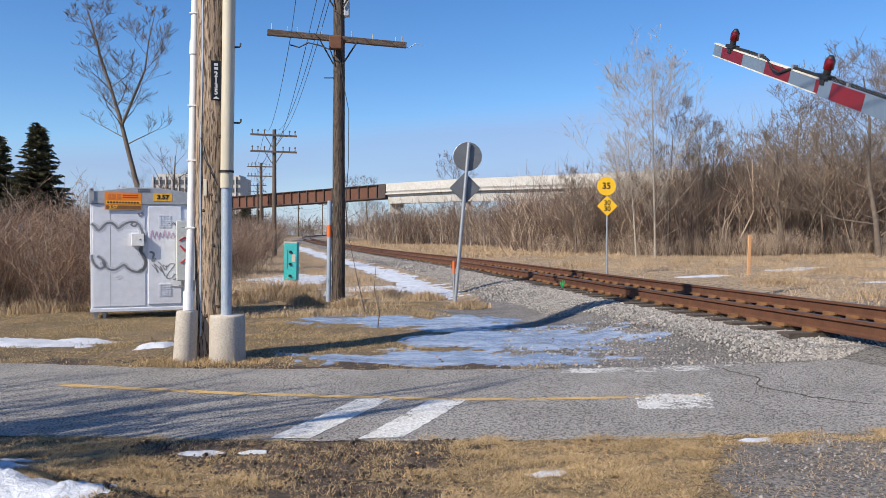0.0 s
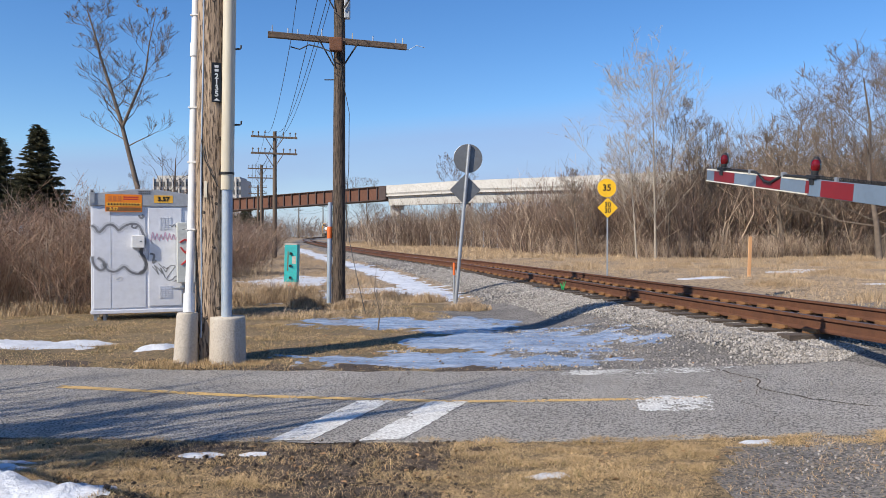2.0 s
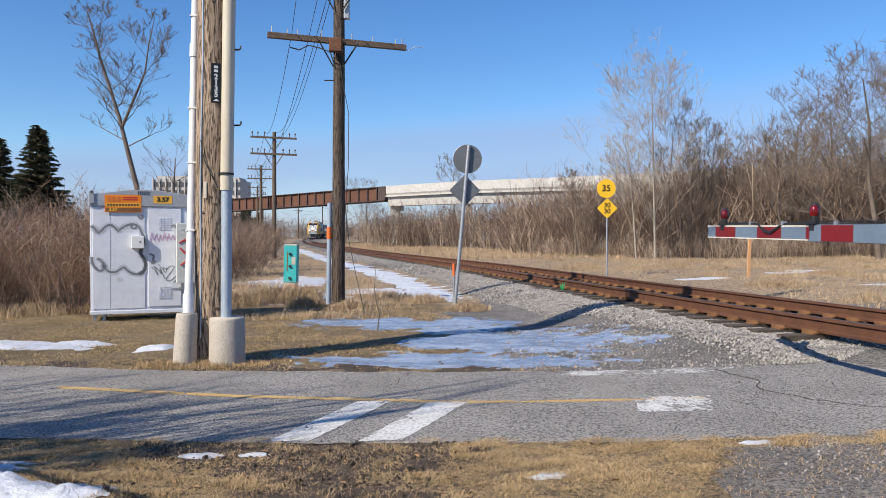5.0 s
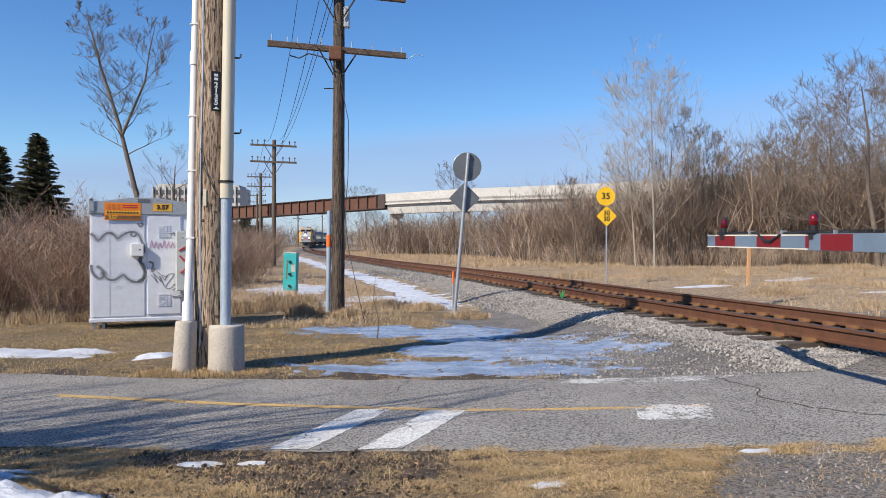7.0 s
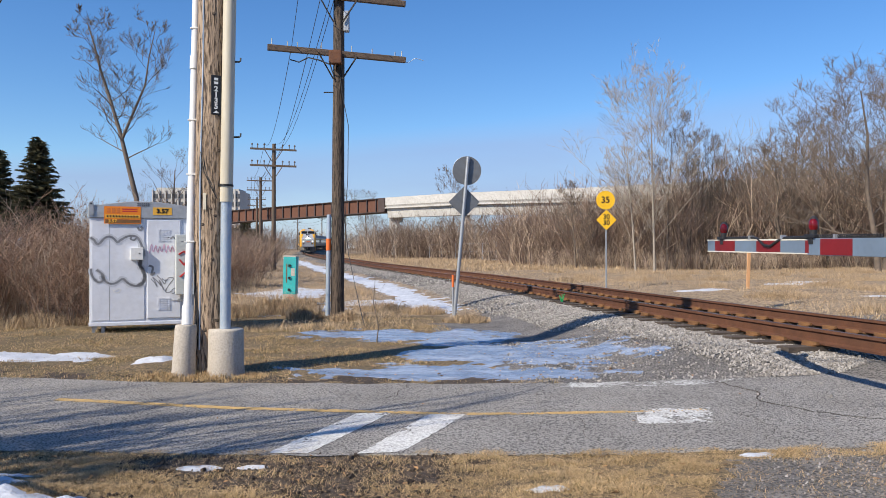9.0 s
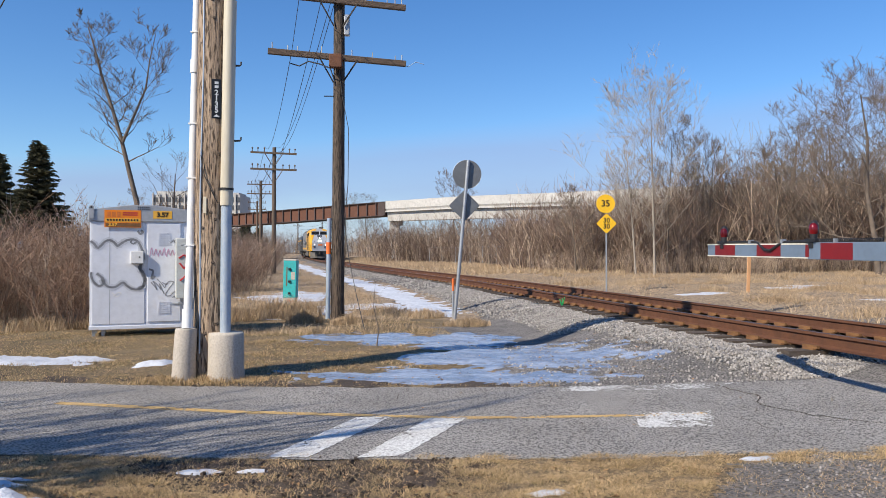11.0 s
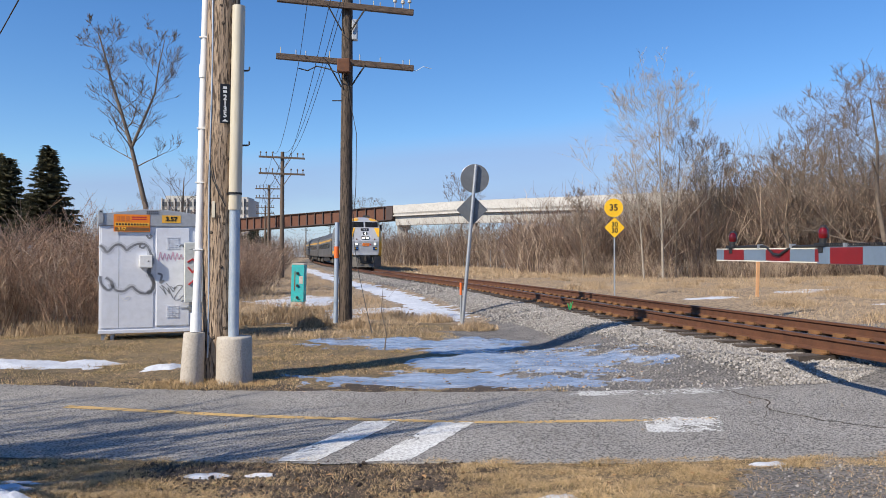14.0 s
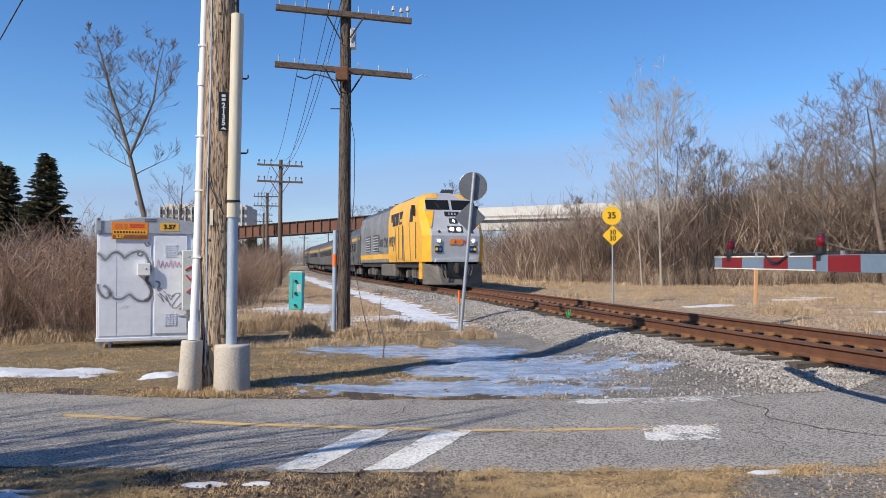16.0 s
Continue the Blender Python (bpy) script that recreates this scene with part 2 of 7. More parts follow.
M_TUNDER = material("grimy_underframe", (0.05, 0.043, 0.037), (0.03, 0.026, 0.023), 1.5, 0.8, 0.3, 0.2, 12, 0.5)
M_PILOT = material("dusty_black_pilot", (0.15, 0.135, 0.115), (0.085, 0.077, 0.068), 1.5, 0.7, 0.1, 0.1, 10, 0.5)
M_STAINLESS = material("grimy_stainless_steel", (0.15, 0.143, 0.135), (0.10, 0.095, 0.09), 0.5, 0.5, 0.3, 0.05, 6, 0.35)
M_TBAND = material("train_yellow_band", (0.62, 0.34, 0.05), (0.5, 0.27, 0.045), 0.7, 0.5, 0, 0.03, 6, 0.2)
M_HEAD = material("lit_headlight", (1.0, 0.93, 0.78), None, 5, 0.2, 0, 0, glow=40.0)
M_DITCH = material("lit_ditch_lamp", (1.0, 0.95, 0.85), None, 5, 0.2, 0, 0, glow=9.0)
M_MARK_A = material("amber_marker_lens", (0.9, 0.5, 0.03), None, 5, 0.2, 0, 0)
M_MARK_B = material("blue_marker_lens", (0.03, 0.16, 0.55), None, 5, 0.2, 0, 0)
M_LOGO = material("orange_logo_paint", (0.80, 0.22, 0.04), None, 5, 0.5, 0, 0)
M_REDPAINT = material("red_spray_paint", (0.62, 0.04, 0.04), None, 5, 0.6, 0, 0)
M_PINKPAINT = material("pink_spray_paint", (0.66, 0.42, 0.55), None, 5, 0.6, 0, 0)
M_SPRAYGREY = material("grey_spray_paint", (0.17, 0.175, 0.19), (0.3, 0.31, 0.33), 6, 0.6, 0, 0)
M_SPRAYSOFT = material("grey_overspray", (0.46, 0.475, 0.51), (0.6, 0.62, 0.66), 9, 0.6, 0, 0, 30, 0.4, (0.62, 0.64, 0.68))
M_BOXPALE = material("pale_scuffed_box", (0.6, 0.62, 0.58), (0.48, 0.5, 0.46), 4, 0.6, 0, 0.05, 20, 0.35)
M_WIRE = material("dark_wire", (0.03, 0.03, 0.032), None, 5, 0.6, 0, 0)
M_SPRAYGREEN = material("green_marking_paint", (0.02, 0.42, 0.12), None, 5, 0.6, 0, 0)

# ---- mesh tools ----
class Mesher:
    """Collects vertices and faces of one part."""

    def __init__(self):
        self.v, self.f, self.k = [], [], []

    def add(self, verts, faces, k=0):
        n = len(self.v)
        self.v += [tuple(p) for p in verts]
        self.f += [tuple(i + n for i in q) for q in faces]
        self.k += [k] * len(faces)
        return self

    def box(self, lo, hi, k=0, m=None):
        (a, b, c), (d, e, g) = lo, hi
        p = [(a, b, c), (d, b, c), (d, e, c), (a, e, c), (a, b, g), (d, b, g), (d, e, g), (a, e, g)]
        if m is not None:
            p = [m @ Vector(q) for q in p]
        return self.add(p, [(3, 2, 1, 0), (4, 5, 6, 7), (0, 1, 5, 4), (1, 2, 6, 5), (2, 3, 7, 6), (3, 0, 4, 7)], k)

    def tube(self, points, radii, sides=8, k=0, caps=True):
        pts = [Vector(p) for p in points]
        verts, faces = [], []
        side = None
        for i, p in enumerate(pts):
            way = (pts[min(i + 1, len(pts) - 1)] - pts[max(i - 1, 0)]).normalized()
            if side is None:
                side = way.orthogonal().normalized()
            side = (side - way * side.dot(way)).normalized()
            up = way.cross(side)
            r = radii[i] if isinstance(radii, (list, tuple)) else radii
            for j in range(sides):
                a = 2 * math.pi * j / sides
                verts.append(p + (side * math.cos(a) + up * math.sin(a)) * r)
        for i in range(len(pts) - 1):
            for j in range(sides):
                a, b = i * sides + j, i * sides + (j + 1) % sides
                faces.append((a, b, b + sides, a + sides))
        if caps:
            faces.append(tuple(reversed(range(sides))))
            faces.append(tuple(range(len(verts) - sides, len(verts))))
        return self.add(verts, faces, k)

    def prism(self, outline, a, b, axis="y", k=0):
        """An outline of two coordinates drawn out from a to b along an axis."""
        put = {"x": lambda p, t: (t, p[0], p[1]), "y": lambda p, t: (p[0], t, p[1]), "z": lambda p, t: (p[0], p[1], t)}[axis]
        n = len(outline)
        faces = [tuple(range(n)), tuple(reversed(range(n, 2 * n)))] + [(i, i + n, (i + 1) % n + n, (i + 1) % n) for i in range(n)]
        return self.add([put(p, a) for p in outline] + [put(p, b) for p in outline], faces, k)


def mesh_of(name, g, mats, smooth=False):
    me = bpy.data.meshes.new(name)
    me.from_pydata(g.v, [], g.f)
    for m in mats if isinstance(mats, (list, tuple)) else [mats]:
        me.materials.append(m)
    if max(g.k, default=0):
        me.polygons.foreach_set("material_index", g.k)
    if smooth:
        me.polygons.foreach_set("use_smooth", [True] * len(me.polygons))
    return me


def part(name, g, mats, parent=None, label="", smooth=False, bevel=0.0, turn=True):
    """Links one mesh as a part of its thing, with faces turned outwards and worn edges."""
    me = mesh_of(name, g, mats, smooth)
    if turn:
        bm = bmesh.new()
        bm.from_mesh(me)
        bmesh.ops.recalc_face_normals(bm, faces=bm.faces)
        bm.to_mesh(me)
        bm.free()
    ob = new(name, me)
    ob.parent = parent
    if bevel:
        mod = ob.modifiers.new("edge", "BEVEL")
        mod.width, mod.segments, mod.limit_method = bevel, 2, "ANGLE"
    if smooth and turn:
        mod = ob.modifiers.new("split", "EDGE_SPLIT")
        mod.split_angle = radians(62)
    return tagged(ob, label)


def thing(name, m, label, category, group="", kind=""):
    ob = new(name)
    ob.empty_display_size = 0.2
    ob.matrix_basis = m
    return tagged(ob, label, category, group, kind)


def sm(a, b, x):
    t = min(1.0, max(0.0, (x - a) / (b - a)))
    return t * t * (3 - 2 * t)


# ---- the lie of the land ----
GAUGE = 1.55


def track_x(y):
    return 7.40 - 0.222 * y + 0.0005 * max(0.0, y - 110) ** 2 + 0.74 * math.exp(-((y - 31) / 14) ** 2) - 1.75 * math.exp(-((y - 176) / 48) ** 2)


def rail_z(y):
    """Height of the rail heads: level by the path, climbing gently in the distance."""
    return 0.50 + 0.0030 * max(0.0, y - 35) + 0.0070 * max(0.0, min(y, 290) - 105)


def path_y(x):
    return 6.91 + 0.02 * max(0.0, -0.5 - x) ** 2


def path_z(x):
    return 0.006 * max(0.0, min(x, 7.0)) ** 2


def land_z(x, y):
    d = (track_x(y) - x) * 0.976  # distance from the track's middle, positive on the camera's side
    rz = rail_z(y)
    bed = rz - 0.25
    near = 0.02 + sm(20, 90, y) * 0.25 + max(0.0, rz - 0.66) * 0.9
    far = rz - 0.22 + sm(6, 30, -d) * 0.3
    if d >= 0:
        z = bed + (near - bed) * sm(1.45, 3.4 + sm(15, 30, y) * 0.5, d)
    else:
        z = bed + (far - 0.15 - bed) * sm(1.45, 3.0, -d) + 0.15 * sm(3.0, 6.0, -d)
    # meadow bumps
    if abs(d) > 1.4:
        z += (noise.noise((x * 0.5, y * 0.5, 0)) * 0.05 + noise.noise((x * 2.1, y * 2.1, 5)) * 0.018) * sm(1.4, 3.5, abs(d))
    # trampled, lumpy verge before the path
    if y < 6.2 and x > -9:
        z += (0.02 * noise.noise((x * 2.3, y * 3.1, 61)) + 0.02 * noise.noise((x * 6, y * 7, 62))) * sm(1.6, 0.2, x)
    # the path cuts its level into the land
    off = abs(y - path_y(x))
    if off < 3.2:
        keep = max(sm(1.5, 2.5, off), sm(1.25, 0.8, d))
        z = path_z(x) + (z - path_z(x)) * keep - 0.006 * (1 - keep)
    return z


def lines(lo, hi, step, far, grow):
    out = list(np.arange(lo, hi + 1e-6, step))
    s, v = step, hi
    while v < far:
        s *= grow
        v += s
        out.append(v)
    s, v = step, lo
    while v > -far:
        s *= grow
        v -= s
        out.insert(0, v)
    return [float(q) for q in out]


def build_ground():
    xs, ys = lines(-8, 9, 0.085, 2600, 1.10), lines(2.5, 20, 0.08, 2600, 1.08)
    g = Mesher()
    w = len(xs)
    verts = [(x, y, land_z(x, y) if y < 420 and abs(x) < 300 else rail_z(300)) for y in ys for x in xs]
    faces = [(j * w + i, j * w + i + 1, (j + 1) * w + i + 1, (j + 1) * w + i) for j in range(len(ys) - 1) for i in range(w - 1)]
    kinds = []
    for q in faces:
        x = sum(verts[i][0] for i in q) / 4
        y = sum(verts[i][1] for i in q) / 4
        d = (track_x(y) - x) * 0.976
        wob = noise.noise((x * 1.3, y * 1.3, 3)) * 0.5 + noise.noise((x * 5, y * 5, 7)) * 0.25
        off = y - path_y(x)
        k = 0
        if -3.1 < d + wob * 0.5 < 3.5 - sm(12, 20, y) * 0.8 or (off > 1.2 and y < 15 and d + wob < 4.7 - (y - 8) * 0.05):
            k = 1
        elif off < -1.25 and x > 2.1 + wob * 0.6 + (5.6 - y) * -0.35 and y < 5.3 + wob * 0.2:
            k = 1
        elif off < -1.2 and x < 0.3 + wob and y > 3.2 and noise.noise((x * 0.9, y * 0.9, 11)) + wob * 0.5 > 0.05 - sm(-1.5, -3.0, x) * 0.1:
            k = 2
        elif 1.2 < off < 1.9 + wob * 0.4:
            k = 2 if wob > -0.1 else 0
        elif d < -3.0 or y > 17:
            k = 3
        kinds.append(k)
    g.v, g.f, g.k = verts, faces, kinds
    ob = part("ground", g, [M_GRASS, M_GRAVEL, M_DIRT, M_MEADOW], smooth=True, turn=False)
    return tagged(ob, "flat ground of dry winter turf, bare soil and grey gravel", "ground", kind="structure")


ground = build_ground()


def strip(name, mat, x0, x1, lo, hi, lift, label, category, step=0.06, thick=0.03, ragged=0.045):
    """A sheet laid along the path from x0 to x1, between two offsets from its middle line."""
    g = Mesher()
    n = int((x1 - x0) / step)
    cols = 9 if hi - lo > 1 else 2
    for i in range(n + 1):
        x = x0 + (x1 - x0) * i / n
        for j in range(cols):
            o = lo + (hi - lo) * j / (cols - 1)
            if j in (0, cols - 1):
                o += ragged * (noise.noise((x * 1.7, o * 3, 2)) * 2 + noise.noise((x * 8, o * 3, 4)))
            g.v.append((x, path_y(x) + o, path_z(x) + lift))
        g.v.append((x, path_y(x) + lo, path_z(x) + lift - thick))
        g.v.append((x, path_y(x) + hi, path_z(x) + lift - thick))
    w = cols + 2
    for i in range(n):
        for j in range(cols - 1):
            g.f.append((i * w + j, (i + 1) * w + j, (i + 1) * w + j + 1, i * w + j + 1))
        g.f.append((i * w, i * w + cols, (i + 1) * w + cols, (i + 1) * w))
        g.f.append((i * w + cols - 1, (i + 1) * w + cols - 1, (i + 1) * w + cols + 1, i * w + cols + 1))
    g.k = [0] * len(g.f)
    ob = part(name, g, mat)
    return tagged(ob, label, category, kind="structure")


path = strip("path", M_ASPHALT, -40, 4.9, -1.45, 1.45, 0.004, "grey cracked asphalt foot and cycle path", "path")

# ---- railway track ----
rnd = random.Random(7)


def build_track():
    track = thing("railway_track", pose(0, 0, 0), "rusty railway track on wooden ties in grey ballast", "railway track", kind="structure")
    head = [(-0.036, 0.0), (0.036, 0.0), (0.037, -0.035), (0.012, -0.05), (0.011, -0.14), (0.075, -0.165), (0.075, -0.18), (-0.075, -0.18), (-0.075, -0.165), (-0.011, -0.14), (-0.012, -0.05), (-0.037, -0.035)]
    ys = [-12 + 1.5 * i for i in range(60)] + [78 + 4 * i for i in range(95)]
    for side in (-1, 1):
        g = Mesher()
        n = len(head)
        for y in ys:
            cx = track_x(y) + side * GAUGE / 2 * 1.024
            wob = 0.004 * noise.noise((y * 0.3, side, 0))
            g.v += [(cx + p[0] * 1.02 + wob, y + p[0] * 0.22, rail_z(y) + p[1]) for p in head]
        for i in range(len(ys) - 1):
            for j in range(n):
                a, b = i * n + j, i * n + (j + 1) % n
                g.f.append((a, b, b + n, a + n))
                g.k.append(1 if j == 0 else 0)
        part("rail", g, [M_RUST, M_RAILTOP], track, "rust-brown steel rail with a worn top")
    # ties with their plates and spikes
    tie = mesh_of("tie", Mesher().box((-1.28, -0.115, -0.17), (1.28, 0.115, 0.0)), M_TIE)
    plate = Mesher().box((-0.17, -0.1, 0), (0.17, 0.1, 0.018))
    for sx in (-0.1, 0.1):
        for sy in (-0.06, 0.06):
            plate.box((sx - 0.018, sy - 0.018, 0.018), (sx + 0.018, sy + 0.018, 0.05))
        plate.box((sx * 1.2 - 0.02, -0.13, 0.018), (sx * 1.2 + 0.02, 0.13, 0.055))
    plate = mesh_of("tie_plate", plate, M_TIEPLATE)
    y = 9.5
    rest = Mesher()
    while y < 140:
        m = pose(track_x(y) + rnd.uniform(-0.06, 0.06), y, rail_z(y) - 0.198, rnd.uniform(-0.7, 0.7), 0, 12.5 + rnd.uniform(-1.5, 1.5))
        if y < 55:
            ob = new("tie", tie)
            ob.parent = track
            ob.matrix_basis = m
            for side in (-1, 1):
                if y < 42:
                    po = new("tie_plate", plate)
                    po.parent = track
                    po.matrix_basis = m @ pose(side * GAUGE / 2, 0, 0.001)
        else:
            rest.box((-1.28, -0.115, -0.17), (1.28, 0.115, 0.0), 0, m)
        y += 0.53
    tagged(part("far_ties", rest, M_TIE, track, turn=False), "weathered ties in the distance", kind="stuff")
    return track


track = build_track()


def stone_verts(r, rn):
    e = Euler((rn.random() * 6, rn.random() * 6, rn.random() * 6)).to_matrix()
    s = (r * rn.uniform(0.8, 1.4), r * rn.uniform(0.7, 1.1), r * rn.uniform(0.5, 0.9))
    return [e @ Vector((sx * s[0] * rn.uniform(0.55, 1), sy * s[1] * rn.uniform(0.55, 1), sz * s[2] * rn.uniform(0.55, 1))) for sz in (-1, 1) for sx, sy in ((-1, -1), (1, -1), (1, 1), (-1, 1))]


STONE_FACES = [(3, 2, 1, 0), (4, 5, 6, 7), (0, 1, 5, 4), (1, 2, 6, 5), (2, 3, 7, 6), (3, 0, 4, 7)]


def build_ballast():
    bed = thing("ballast_bed", pose(0, 0, 0), "crushed grey stone ballast heaped along the track", "ballast", kind="structure")
    g = Mesher()

    def scatter(n, y0, y1, d0, d1, r0, r1):
        for _ in range(n):
            y, d = rnd.uniform(y0, y1), rnd.uniform(d0, d1)
            if abs(abs(d) - GAUGE / 2) < 0.11 or (d > 1.5 and rnd.random() < (d - 1.5) / (0.7 if y < 13 else 1.5)) or abs(y - path_y(0)) < 1.5:
                continue
            x = track_x(y) - d / 0.976
            r = rnd.uniform(r0, r1)
            c = Vector((x, y, land_z(x, y) + r * 0.35))
            g.add([c + v for v in stone_verts(r, rnd)], STONE_FACES)

    scatter(38000, 8.4, 16, 0.85, 2.7, 0.008, 0.0185)
    scatter(20000, 16, 28, 0.85, 3.2, 0.013, 0.026)
    scatter(8000, 28, 70, 0.85, 3.2, 0.022, 0.042)
    scatter(5000, 8.4, 13, 0.85, 1.5, 0.01, 0.021)
    scatter(4200, 8.6, 26, -0.75, 0.75, 0.016, 0.032)
    scatter(4000, 8.6, 40, -2.6, -0.85, 0.016, 0.035)
    tagged(part("loose_stones", g, M_STONE, bed, "mixed grey and tan crushed stones", turn=False), kind="stuff")
    shapes = [mesh_of("stone", Mesher().add(stone_verts(0.02, rnd), STONE_FACES), M_STONE) for _ in range(8)]
    for i in range(290):
        y, d = rnd.uniform(9.0, 14.5), rnd.uniform(1.3, 2.2)
        x = track_x(y) - d / 0.976
        ob = new("stone", shapes[i % 8])
        ob.parent = bed
        ob.matrix_basis = pose(x, y, land_z(x, y) + 0.022, rnd.uniform(0, 360), rnd.uniform(0, 360), rnd.uniform(0, 360))
    return bed


build_ballast()


# ---- road paint, cracks ----
def flat_patch(name, corners, mat, label, category, lift, holes=0.0, cell=0.016, kind="structure", thick=0.003):
    """Worn paint inside four corners, eaten away in flakes."""
    g = Mesher()
    a, b, c, d = [Vector((p[0], p[1])) for p in corners]
    nu = max(2, int((b - a).length / cell))
    nv = max(2, int((d - a).length / cell))
    for j in range(nv + 1):
        for i in range(nu + 1):
            u, v = i / nu, j / nv
            p = (a * (1 - u) + b * u) * (1 - v) + (d * (1 - u) + c * u) * v
            g.v.append((p.x + 0.012 * noise.noise((p.x * 9, p.y * 9, 1)), p.y + 0.012 * noise.noise((p.x * 9, p.y * 9, 8)), path_z(p.x) + 0.004 + lift))
    for j in range(nv):
        for i in range(nu):
            p = g.v[j * (nu + 1) + i]
            edge = min(i, nu - 1 - i, j * 2, (nv - 1 - j) * 2) * cell
            if noise.noise((p[0] * 14, p[1] * 14, 3)) * 0.5 + noise.noise((p[0] * 46, p[1] * 46, 5)) * 0.75 + noise.noise((p[0] * 3, p[1] * 3, 6)) * 0.7 + (0.35 - min(edge, 0.12) * 3) * holes > 0.75 - holes * 0.75:
                continue
            g.f.append((j * (nu + 1) + i, j * (nu + 1) + i + 1, (j + 1) * (nu + 1) + i + 1, (j + 1) * (nu + 1) + i))
            g.k.append(0)
    return tagged(part(name, g, mat, turn=False), label, category, kind=kind)


flat_patch("road_marking", [(-1.25, 5.48), (-0.955, 5.48), (-0.455, 6.83), (-0.75, 6.83)], M_ROADWHITE, "white painted bar worn on the path", "road marking", 0.004, 0.3)
flat_patch("road_marking", [(-0.60, 5.47), (-0.29, 5.5), (0.216, 6.79), (-0.11, 6.79)], M_ROADWHITE, "white painted bar worn on the path", "road marking", 0.004, 0.3)
flat_patch("road_marking", [(1.62, 6.32), (2.27, 6.32), (2.42, 6.93), (1.74, 6.93)], M_ROADWHITE, "flaking white painted block on the path", "road marking", 0.004, 0.75)
flat_patch("road_marking", [(1.0, 8.02), (2.9, 8.0), (3.3, 8.32), (1.4, 8.35)], M_ROADWHITE, "pale flaking white paint at the path's edge", "road marking", 0.004, 1.05)
for corners in ([(-3.75, 7.42), (-1.9, 7.0), (-1.9, 7.11), (-3.75, 7.54)], [(-1.9, 7.0), (0.1, 6.75), (0.1, 6.845), (-1.9, 7.11)], [(0.1, 6.75), (2.35, 6.78), (2.35, 6.865), (0.1, 6.845)]):
    flat_patch("yellow_line", corners, M_ROADYELLOW, "faded yellow centre line on the asphalt", "road marking", 0.0035, 0.34, 0.02)


def crack(points, width):
    g = Mesher()
    pts = []
    for (x0, y0), (x1, y1) in zip(points, points[1:]):
        n = max(2, int(math.hypot(x1 - x0, y1 - y0) / 0.05))
        pts += [(x0 + (x1 - x0) * i / n, y0 + (y1 - y0) * i / n) for i in range(n)]
    for i, (x, y) in enumerate(pts):
        x += 0.05 * noise.noise((x * 6, y * 6, 2))
        y += 0.05 * noise.noise((x * 6, y * 6, 9))
        w = width * (0.4 + 0.8 * abs(noise.noise((i * 0.4, 0, 5))))
        g.v += [(x - w, y - w * 0.4, path_z(x) + 0.0072), (x + w, y + w * 0.4, path_z(x) + 0.0072)]
        if i:
            g.f.append((2 * i - 2, 2 * i - 1, 2 * i + 1, 2 * i))
            g.k.append(0)
    return tagged(part("asphalt_crack", g, M_DIRT, turn=False), "dark soil-filled crack across the asphalt", "crack", kind="structure")


crack([(2.9, 8.2), (3.1, 7.6), (2.95, 7.1), (3.2, 6.6), (3.5, 6.3), (4.3, 6.2)], 0.02)
crack([(-0.35, 8.3), (-0.45, 7.7), (-0.8, 7.2)], 0.008)
crack([(0.6, 7.75), (1.5, 7.6), (2.6, 7.75), (3.2, 8.0)], 0.005)
crack([(1.2, 5.9), (2.2, 5.95), (3.6, 5.9)], 0.006)
crack([(-4, 6.3), (-2.4, 6.1), (-0.9, 6.2)], 0.005)
crack([(3.05, 7.5), (2.6, 7.3), (2.2, 7.45), (1.7, 7.3)], 0.006)
crack([(3.3, 6.55), (3.9, 6.7), (4.7, 6.65)], 0.009)
crack([(2.95, 7.1), (2.6, 6.6), (2.65, 6.1), (2.4, 5.7)], 0.006)
crack([(0.9, 8.2), (1.1, 7.7), (0.95, 7.2), (1.2, 6.5), (1.1, 5.8)], 0.004)
crack([(-3.2, 7.9), (-2.6, 7.3), (-2.7, 6.8)], 0.004)


